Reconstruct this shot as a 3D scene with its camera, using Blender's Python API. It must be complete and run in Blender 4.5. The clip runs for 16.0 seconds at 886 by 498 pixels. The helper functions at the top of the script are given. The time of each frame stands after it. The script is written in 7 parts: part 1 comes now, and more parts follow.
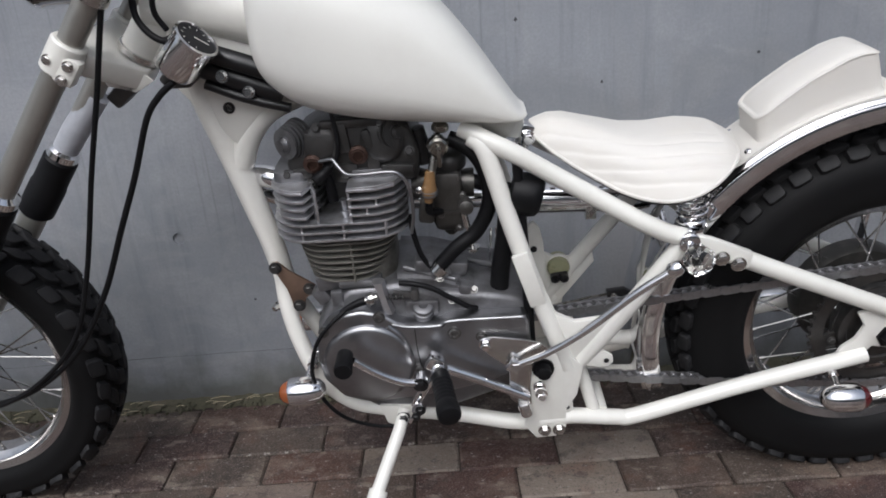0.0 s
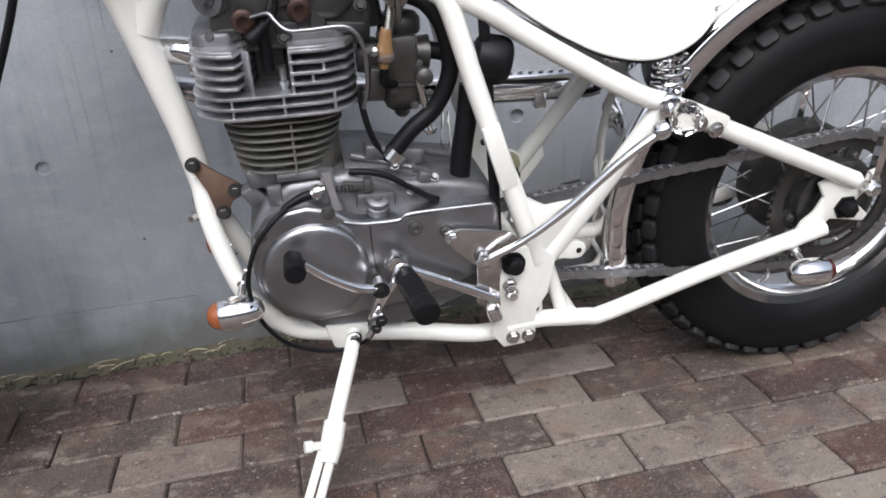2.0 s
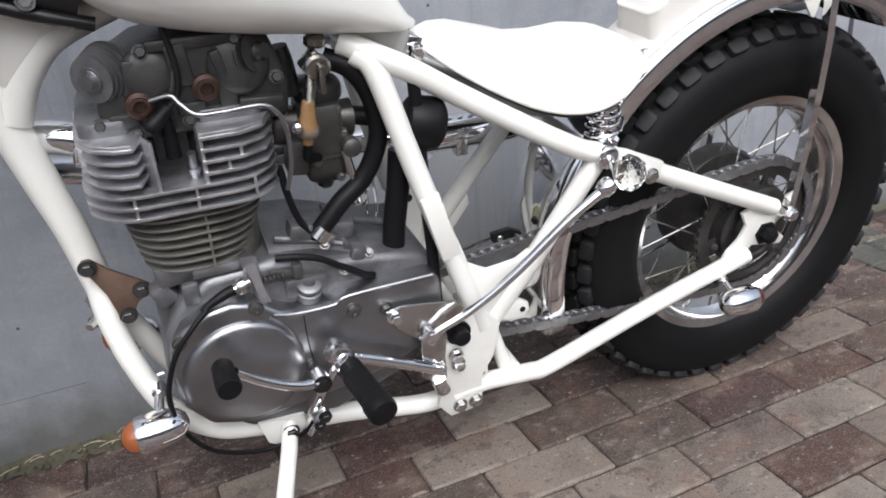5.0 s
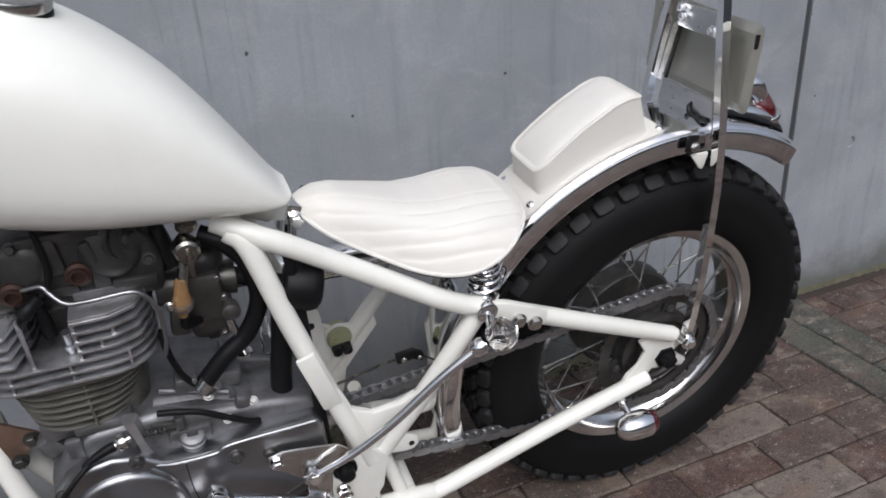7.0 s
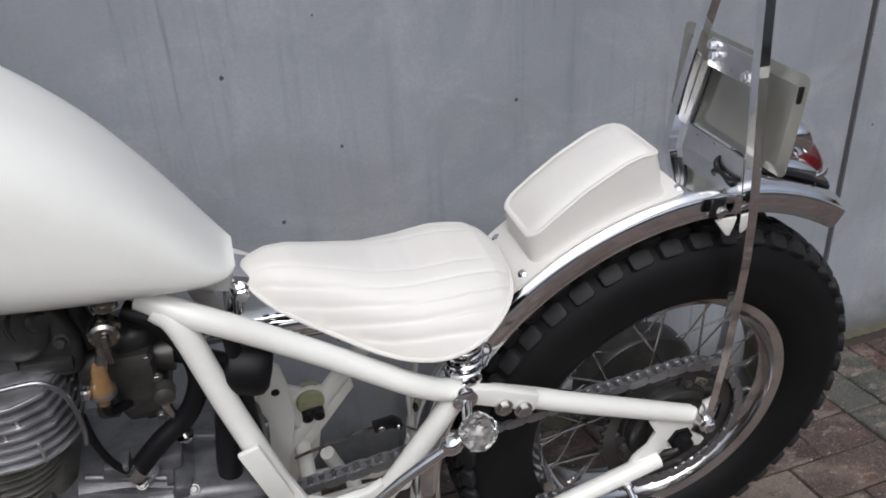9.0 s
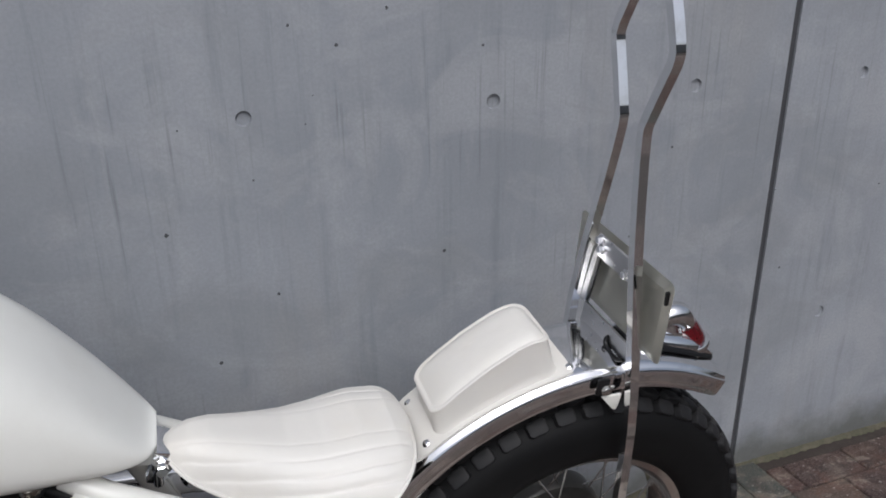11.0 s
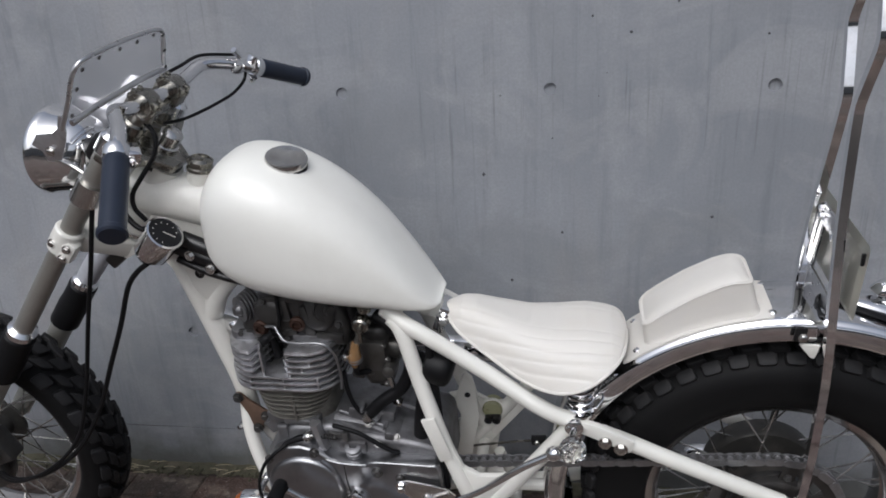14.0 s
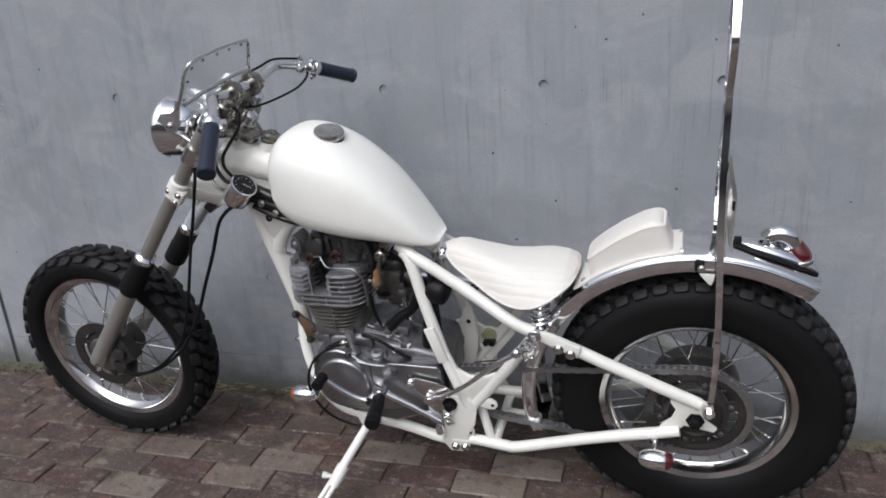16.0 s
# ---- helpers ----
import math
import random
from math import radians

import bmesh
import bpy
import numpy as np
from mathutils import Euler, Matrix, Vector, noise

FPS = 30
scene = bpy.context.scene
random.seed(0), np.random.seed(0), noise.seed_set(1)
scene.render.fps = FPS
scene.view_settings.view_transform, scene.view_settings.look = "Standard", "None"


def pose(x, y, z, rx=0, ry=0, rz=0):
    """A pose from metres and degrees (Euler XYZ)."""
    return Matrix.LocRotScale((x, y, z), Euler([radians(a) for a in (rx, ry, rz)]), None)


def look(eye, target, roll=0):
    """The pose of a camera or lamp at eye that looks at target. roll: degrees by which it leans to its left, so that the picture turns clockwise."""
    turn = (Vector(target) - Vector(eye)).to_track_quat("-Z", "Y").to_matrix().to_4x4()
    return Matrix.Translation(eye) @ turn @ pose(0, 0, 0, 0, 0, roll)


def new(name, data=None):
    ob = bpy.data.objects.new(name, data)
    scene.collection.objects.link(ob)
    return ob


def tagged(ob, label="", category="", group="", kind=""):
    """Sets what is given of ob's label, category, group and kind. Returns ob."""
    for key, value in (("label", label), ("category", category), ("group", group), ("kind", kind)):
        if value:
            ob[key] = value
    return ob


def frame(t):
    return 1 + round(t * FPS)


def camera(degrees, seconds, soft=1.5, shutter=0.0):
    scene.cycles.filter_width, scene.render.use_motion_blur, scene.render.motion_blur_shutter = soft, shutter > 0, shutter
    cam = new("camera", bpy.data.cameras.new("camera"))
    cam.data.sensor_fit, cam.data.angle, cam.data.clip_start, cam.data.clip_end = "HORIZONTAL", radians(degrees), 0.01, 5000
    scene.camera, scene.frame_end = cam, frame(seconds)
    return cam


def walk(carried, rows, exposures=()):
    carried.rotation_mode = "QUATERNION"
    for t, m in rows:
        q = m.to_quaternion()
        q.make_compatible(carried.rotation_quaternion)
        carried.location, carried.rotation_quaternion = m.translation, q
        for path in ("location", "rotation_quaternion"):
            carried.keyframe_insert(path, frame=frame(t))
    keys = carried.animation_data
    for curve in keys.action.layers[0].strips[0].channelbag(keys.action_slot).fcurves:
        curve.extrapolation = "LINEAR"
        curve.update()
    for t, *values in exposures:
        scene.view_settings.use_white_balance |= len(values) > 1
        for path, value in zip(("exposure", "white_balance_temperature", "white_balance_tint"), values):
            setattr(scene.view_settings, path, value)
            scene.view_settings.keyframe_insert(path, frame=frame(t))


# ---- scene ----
cam = camera(61.9, 16.0, soft=1.8)
PATH = [
    (0, (0.147, -1.579, 0.95), (0.128, 0.291, 0.24), -4.3),
    (0.5, (0.088, -1.561, 0.89), (0.185, 0.292, 0.143), -3.1),
    (1, (0.062, -1.542, 0.838), (0.205, 0.271, 0.005), -2.5),
    (1.5, (0.027, -1.509, 0.789), (0.241, 0.29, -0.059), -3.2),
    (2, (-0.024, -1.471, 0.753), (0.36, 0.344, 0.007), -3.5),
    (2.5, (-0.072, -1.42, 0.728), (0.443, 0.373, 0.007), -4.5),
    (3, (-0.092, -1.378, 0.725), (0.569, 0.366, 0.004), -4.5),
    (3.2, (-0.098, -1.365, 0.731), (0.61, 0.363, 0.016), -3.9),
    (5.3, (-0.054, -1.324, 0.889), (0.643, 0.354, 0.054), -4.8),
    (5.5, (-0.025, -1.328, 0.929), (0.654, 0.349, 0.076), -5.4),
    (6, (0.043, -1.339, 0.991), (0.682, 0.352, 0.136), -6.8),
    (6.5, (0.093, -1.359, 1.021), (0.681, 0.335, 0.135), -5.4),
    (7, (0.129, -1.354, 1.051), (0.792, 0.338, 0.216), -3.7),
    (7.5, (0.158, -1.345, 1.057), (0.862, 0.351, 0.265), -2.9),
    (8, (0.193, -1.306, 1.052), (0.875, 0.381, 0.222), -2.6),
    (8.5, (0.232, -1.253, 1.055), (0.853, 0.432, 0.174), -3.4),
    (9, (0.274, -1.218, 1.089), (0.823, 0.496, 0.217), -3.2),
    (9.5, (0.306, -1.212, 1.133), (0.867, 0.525, 0.316), -2.9),
    (10, (0.33, -1.22, 1.187), (0.986, 0.52, 0.45), -1.7),
    (10.2, (0.328, -1.222, 1.207), (1.022, 0.523, 0.517), -1.5),
    (12.3, (0.412, -1.463, 1.294), (0.766, 0.344, 0.512), -1.1),
    (12.5, (0.424, -1.489, 1.295), (0.705, 0.327, 0.508), -1.7),
    (13, (0.446, -1.522, 1.286), (0.537, 0.315, 0.502), -1.8),
    (13.5, (0.444, -1.545, 1.282), (0.341, 0.299, 0.516), -2.9),
    (14, (0.475, -1.628, 1.273), (0.176, 0.222, 0.575), -2.8),
    (14.5, (0.533, -1.776, 1.286), (0.026, 0.037, 0.609), -2.4),
    (15, (0.58, -1.915, 1.289), (0.041, -0.12, 0.592), -5.2),
    (15.5, (0.636, -1.98, 1.287), (0.11, -0.185, 0.579), -4.3),
    (16, (0.762, -2.042, 1.294), (0.217, -0.236, 0.63), -3.8),
]
EXPOSURE = [(t, stops - 0.03, 5900, 10) for t, stops in (
    (0.0, -0.2), (0.5, -0.08), (1.0, 0.2), (1.5, 0.42), (2.0, 0.42), (3.0, 0.42), (5.5, 0.4), (6.0, 0.19), (6.5, -0.06), (7.0, -0.17), (7.5, -0.2), (9.0, -0.25),
    (9.5, -0.32), (10.0, -0.37), (12.5, -0.37), (13.0, -0.38), (13.5, -0.41), (14.5, -0.44), (15.0, -0.34), (15.5, -0.18), (16.0, -0.14))]
walk(cam, [(t, look(eye, target, roll)) for t, eye, target, roll in PATH], EXPOSURE)

# ---- world and light: an overcast day ----
world = bpy.data.worlds.new("overcast_sky")
scene.world = world
world.use_nodes = True
wn = world.node_tree.nodes
sky = wn.new("ShaderNodeTexSky")
sky.sky_type = 'NISHITA'
sky.sun_disc = False
sky.sun_elevation = radians(50)
sky.sun_rotation = radians(193)
sky.air_density = 1.0
sky.dust_density = 8.0
sky.ozone_density = 0.6
wn["Background"].inputs["Strength"].default_value = 0.15
cloud = wn.new("ShaderNodeHueSaturation")
cloud.inputs["Saturation"].default_value = 0.5
world.node_tree.links.new(sky.outputs[0], cloud.inputs["Color"])
world.node_tree.links.new(cloud.outputs[0], wn["Background"].inputs["Color"])
sun = new("sun", bpy.data.lights.new("sun", 'SUN'))
sun.data.energy = 0.95
sun.data.angle = radians(45)
sun.data.color = (1.0, 0.97, 0.93)
sun.matrix_world = look((-0.6, -2.8, 3.45), (0, 0, 0))

# ---- materials ----
def material(name, base, rough=0.5, metal=0.0, var=0.12, scale=40.0, bump=0.0, bump_scale=200.0, rough_var=0.1,
             dirt=None, dirt_amount=0.0, dirt_scale=6.0, coat=0.0, spec=0.5):
    m = bpy.data.materials.new(name)
    m.use_nodes = True
    n, l = m.node_tree.nodes, m.node_tree.links
    p = n["Principled BSDF"]
    p.inputs["Metallic"].default_value = metal
    p.inputs["Coat Weight"].default_value = coat
    p.inputs["Coat Roughness"].default_value = 0.12
    p.inputs["Specular IOR Level"].default_value = spec
    co = n.new("ShaderNodeTexCoord")
    fine = n.new("ShaderNodeTexNoise")
    fine.inputs["Scale"].default_value = scale
    fine.inputs["Detail"].default_value = 6
    l.new(co.outputs["Object"], fine.inputs["Vector"])
    mix = n.new("ShaderNodeMix")
    mix.data_type = 'RGBA'
    mix.inputs[6].default_value = (*[c * (1 - var) for c in base], 1)
    mix.inputs[7].default_value = (*[min(1, c * (1 + var)) for c in base], 1)
    l.new(fine.outputs["Fac"], mix.inputs[0])
    colour = mix.outputs[2]
    if dirt:
        big = n.new("ShaderNodeTexNoise")
        big.inputs["Scale"].default_value = dirt_scale
        big.inputs["Detail"].default_value = 8
        big.inputs["Roughness"].default_value = 0.65
        l.new(co.outputs["Object"], big.inputs["Vector"])
        ramp = n.new("ShaderNodeMapRange")
        ramp.inputs[1].default_value = 0.48
        ramp.inputs[2].default_value = 0.72
        ramp.inputs[4].default_value = dirt_amount
        l.new(big.outputs["Fac"], ramp.inputs[0])
        mix2 = n.new("ShaderNodeMix")
        mix2.data_type = 'RGBA'
        l.new(ramp.outputs[0], mix2.inputs[0])
        l.new(colour, mix2.inputs[6])
        mix2.inputs[7].default_value = (*dirt, 1)
        colour = mix2.outputs[2]
    l.new(colour, p.inputs["Base Color"])
    rr = n.new("ShaderNodeMapRange")
    rr.inputs[3].default_value = max(0.0, rough - rough_var)
    rr.inputs[4].default_value = min(1.0, rough + rough_var)
    l.new(fine.outputs["Fac"], rr.inputs[0])
    l.new(rr.outputs[0], p.inputs["Roughness"])
    if bump:
        bn = n.new("ShaderNodeTexNoise")
        bn.inputs["Scale"].default_value = bump_scale
        bn.inputs["Detail"].default_value = 4
        l.new(co.outputs["Object"], bn.inputs["Vector"])
        bp = n.new("ShaderNodeBump")
        bp.inputs["Strength"].default_value = bump
        bp.inputs["Distance"].default_value = 0.001
        l.new(bn.outputs["Fac"], bp.inputs["Height"])
        l.new(bp.outputs["Normal"], p.inputs["Normal"])
    return m


FRAME_PAINT = material("cream_frame_paint", (0.745, 0.735, 0.685), 0.33, var=0.03, scale=30, bump=0.05, bump_scale=90,
                       dirt=(0.45, 0.41, 0.34), dirt_amount=0.18, dirt_scale=14, coat=0.3)
TANK_PAINT = material("satin_white_tank_paint", (0.82, 0.815, 0.765), 0.36, var=0.02, scale=12, bump=0.03, bump_scale=60,
                      dirt=(0.6, 0.57, 0.5), dirt_amount=0.15, dirt_scale=9, coat=0.35)
CHROME = material("chrome", (0.86, 0.86, 0.87), 0.07, 1.0, var=0.03, scale=25, rough_var=0.05,
                  dirt=(0.5, 0.45, 0.4), dirt_amount=0.25, dirt_scale=30)
RIM = material("tarnished_rim_chrome", (0.66, 0.65, 0.64), 0.13, 1.0, var=0.12, scale=18, rough_var=0.12, dirt=(0.16, 0.13, 0.11), dirt_amount=0.55, dirt_scale=9)
STEEL = material("polished_steel", (0.62, 0.61, 0.59), 0.2, 1.0, var=0.1, scale=60, rough_var=0.1)
ALLOY = material("satin_alloy", (0.34, 0.344, 0.357), 0.36, 1.0, var=0.1, scale=30, rough_var=0.08, bump=0.06, bump_scale=300,
                 dirt=(0.2, 0.19, 0.185), dirt_amount=0.5, dirt_scale=16)
CAST = material("cast_aluminium", (0.225, 0.225, 0.234), 0.5, 0.85, var=0.25, scale=50, bump=0.35, bump_scale=420,
                dirt=(0.055, 0.05, 0.047), dirt_amount=0.75, dirt_scale=14)
FIN = material("finned_aluminium", (0.6, 0.6, 0.62), 0.36, 0.9, var=0.2, scale=60, bump=0.2, bump_scale=350,
               dirt=(0.1, 0.096, 0.09), dirt_amount=0.6, dirt_scale=22)
BARREL = material("grimy_barrel_alloy", (0.21, 0.202, 0.18), 0.55, 0.7, var=0.3, scale=50, bump=0.3, bump_scale=380,
                  dirt=(0.04, 0.036, 0.03), dirt_amount=0.75, dirt_scale=18)
DARK_CAST = material("dark_cast_metal", (0.055, 0.054, 0.053), 0.42, 0.6, var=0.35, scale=60, bump=0.4, bump_scale=350,
                     dirt=(0.11, 0.1, 0.092), dirt_amount=0.45, dirt_scale=25)
CARB = material("dark_stained_carburettor_alloy", (0.1, 0.096, 0.09), 0.42, 0.75, var=0.35, scale=60, bump=0.3, bump_scale=350, dirt=(0.03, 0.026, 0.022), dirt_amount=0.6, dirt_scale=30)
BOLT = material("dull_bolt_steel", (0.19, 0.187, 0.183), 0.38, 0.9, var=0.25, scale=80, dirt=(0.09, 0.08, 0.07), dirt_amount=0.5, dirt_scale=40)
STANCHION = material("steel_fork_tube", (0.36, 0.35, 0.32), 0.4, 0.75, var=0.12, scale=40, rough_var=0.1)
FORK_LEG = material("grey_alloy_fork_leg", (0.44, 0.44, 0.41), 0.42, 0.7, var=0.1, scale=40)
RUST = material("rusty_copper_plug", (0.06, 0.034, 0.026), 0.5, 0.6, var=0.3, scale=90)
TYRE = material("black_tyre_rubber", (0.006, 0.006, 0.0064), 0.6, var=0.3, scale=60, bump=0.25, bump_scale=400, spec=0.14,
                dirt=(0.011, 0.0105, 0.01), dirt_amount=0.35, dirt_scale=12)
TREAD = material("worn_tread_rubber", (0.0125, 0.0125, 0.0137), 0.62, var=0.35, scale=50, bump=0.3, bump_scale=350, spec=0.25,
                 dirt=(0.035, 0.033, 0.031), dirt_amount=0.45, dirt_scale=20)
RUBBER = material("black_rubber", (0.006, 0.006, 0.0068), 0.48, var=0.25, scale=80, bump=0.15, bump_scale=500, spec=0.18)
BLACK = material("black_plastic", (0.007, 0.007, 0.0078), 0.35, var=0.2, scale=60)
GRIP = material("dark_blue_black_grip_rubber", (0.014, 0.02, 0.036), 0.4, var=0.2, scale=80)
VINYL = material("cream_vinyl", (0.66, 0.638, 0.595), 0.42, var=0.03, scale=25, bump=0.35, bump_scale=900, rough_var=0.06,
                 dirt=(0.66, 0.61, 0.52), dirt_amount=0.25, dirt_scale=12)
HUB = material("black_hub_paint", (0.035, 0.034, 0.032), 0.4, 0.2, var=0.3, scale=60, dirt=(0.14, 0.125, 0.11), dirt_amount=0.4, dirt_scale=22)
CHAIN = material("oily_steel_chain", (0.29, 0.288, 0.295), 0.33, 0.85, var=0.3, scale=120)
AMBER = material("amber_lens", (0.24, 0.07, 0.022), 0.2, var=0.1, coat=0.5)
RED = material("red_lens", (0.07, 0.004, 0.006), 0.12, var=0.1, coat=0.8)
PLATE_BACK = material("bare_number_plate_back", (0.66, 0.65, 0.59), 0.36, 0.85, var=0.08, scale=30, rough_var=0.12)
BROWN_STEEL = material("brown_steel_plate", (0.23, 0.155, 0.115), 0.42, 0.7, var=0.3, scale=45, bump=0.25, bump_scale=300, dirt=(0.12, 0.09, 0.075), dirt_amount=0.6, dirt_scale=25)
FILTER = material("fuel_stained_filter_bowl", (0.2, 0.115, 0.05), 0.2, var=0.35, scale=70, coat=0.5)
OLIVE = material("cloudy_olive_plastic", (0.3, 0.3, 0.18), 0.3, var=0.2, scale=50, coat=0.3)
DIAL = material("dark_dial_face", (0.012, 0.012, 0.014), 0.5, var=0.1, spec=0.2)


def glass(name, colour=(1, 1, 1), rough=0.02, ior=1.5):
    m = bpy.data.materials.new(name)
    m.use_nodes = True
    p = m.node_tree.nodes["Principled BSDF"]
    p.inputs["Base Color"].default_value = (*colour, 1)
    p.inputs["Roughness"].default_value = rough
    p.inputs["IOR"].default_value = ior
    p.inputs["Transmission Weight"].default_value = 1.0
    return m


PALE_PLASTIC = material("torn_pale_plastic", (0.36, 0.37, 0.4), 0.35, var=0.2, scale=60, bump=0.5, bump_scale=120)
SPROCKET = material("oily_sprocket_steel", (0.075, 0.072, 0.07), 0.42, 0.8, var=0.3, scale=50, dirt=(0.15, 0.13, 0.115), dirt_amount=0.4, dirt_scale=18)
CAP_STEEL = material("dull_steel_cap", (0.58, 0.57, 0.55), 0.19, 1.0, var=0.2, scale=40, dirt=(0.25, 0.23, 0.21), dirt_amount=0.5, dirt_scale=30)
SATIN = material("satin_aluminium", (0.62, 0.62, 0.63), 0.3, 1.0, var=0.08, scale=60, rough_var=0.1)
AGED = material("aged_grey_alloy", (0.3, 0.29, 0.26), 0.27, 1.0, var=0.25, scale=45, rough_var=0.15, dirt=(0.09, 0.08, 0.07), dirt_amount=0.5, dirt_scale=40)
CRYSTAL = glass("clear_crystal_glass", (0.95, 0.95, 0.93))
SCREEN = glass("smoky_acrylic", (0.9, 0.9, 0.91), 0.22, 1.03)


def concrete_material():
    m = bpy.data.materials.new("board_formed_concrete")
    m.use_nodes = True
    n, l = m.node_tree.nodes, m.node_tree.links
    p = n["Principled BSDF"]
    co = n.new("ShaderNodeTexCoord")

    def noise_of(scale, stretch=(1, 1, 1), detail=6, rough=0.6, swirl=0.0):
        mp = n.new("ShaderNodeMapping")
        mp.inputs["Scale"].default_value = stretch
        l.new(co.outputs["Object"], mp.inputs["Vector"])
        t = n.new("ShaderNodeTexNoise")
        t.inputs["Scale"].default_value = scale
        t.inputs["Detail"].default_value = detail
        t.inputs["Roughness"].default_value = rough
        t.inputs["Distortion"].default_value = swirl
        l.new(mp.outputs[0], t.inputs["Vector"])
        return t.outputs["Fac"]

    def step(value, lo, hi, a=0.0, b=1.0):
        r = n.new("ShaderNodeMapRange")
        r.inputs[1].default_value, r.inputs[2].default_value = lo, hi
        r.inputs[3].default_value, r.inputs[4].default_value = a, b
        l.new(value, r.inputs[0])
        return r.outputs[0]

    def blend(fac, a, b):
        x = n.new("ShaderNodeMix")
        x.data_type = 'RGBA'
        l.new(fac, x.inputs[0])
        for socket, v in ((x.inputs[6], a), (x.inputs[7], b)):
            if isinstance(v, tuple):
                socket.default_value = (*v, 1)
            else:
                l.new(v, socket)
        return x.outputs[2]

    # cloudy pours, drips, lime bloom, wiped patches, hair-fine dark runs and fine grain
    clouds = blend(step(noise_of(1.7, detail=7), 0.3, 0.7), (0.207, 0.218, 0.243), (0.301, 0.314, 0.339))
    streak = blend(step(noise_of(20, (1, 1, 0.06), 6, 0.7), 0.53, 0.72, 0, 0.62), clouds, (0.142, 0.150, 0.164))
    pale = blend(step(noise_of(14, (1, 1, 0.12), 6, 0.7), 0.57, 0.78, 0, 0.6), streak, (0.371, 0.382, 0.393))
    blot = blend(step(noise_of(4.2, (1, 1, 1.3), 9, 0.62, 1.1), 0.47, 0.62, 0, 0.6), pale, (0.328, 0.336, 0.352))
    murk = blend(step(noise_of(2.9, (1, 1, 1.4), 9, 0.62, 0.9), 0.52, 0.64, 0, 0.5), blot, (0.207, 0.213, 0.227))
    warm = blend(step(noise_of(3.1, (1, 1, 0.35), 6, 0.6, 0.4), 0.54, 0.7, 0, 0.45), murk, (0.290, 0.281, 0.276))
    gate = n.new("ShaderNodeMath")
    gate.operation = 'MULTIPLY'
    l.new(step(noise_of(80, (1, 1, 0.03), 4, 0.6, 0.15), 0.58, 0.7), gate.inputs[0])
    l.new(step(noise_of(2.6, detail=3), 0.46, 0.6, 0, 0.62), gate.inputs[1])
    runs = blend(gate.outputs[0], warm, (0.120, 0.124, 0.134))
    grain = blend(step(noise_of(160, detail=3), 0.35, 0.65, 0, 0.3), runs, (0.175, 0.183, 0.197))
    # algae and splashed soil on the lowest hand's width of the wall
    sep = n.new("ShaderNodeSeparateXYZ")
    l.new(co.outputs["Object"], sep.inputs[0])
    add = n.new("ShaderNodeMath")
    add.operation = 'MULTIPLY_ADD'
    l.new(noise_of(11, detail=6), add.inputs[0])
    add.inputs[1].default_value = -0.16
    l.new(sep.outputs["Z"], add.inputs[2])
    foot = blend(step(add.outputs[0], 0.045, -0.055, 0, 0.75), grain, (0.071, 0.071, 0.057))
    l.new(foot, p.inputs["Base Color"])
    l.new(step(noise_of(30), 0.3, 0.7, 0.55, 0.75), p.inputs["Roughness"])
    bp = n.new("ShaderNodeBump")
    bp.inputs["Strength"].default_value = 0.35
    bp.inputs["Distance"].default_value = 0.002
    l.new(noise_of(70, detail=8, rough=0.7), bp.inputs["Height"])
    l.new(bp.outputs[0], p.inputs["Normal"])
    return m


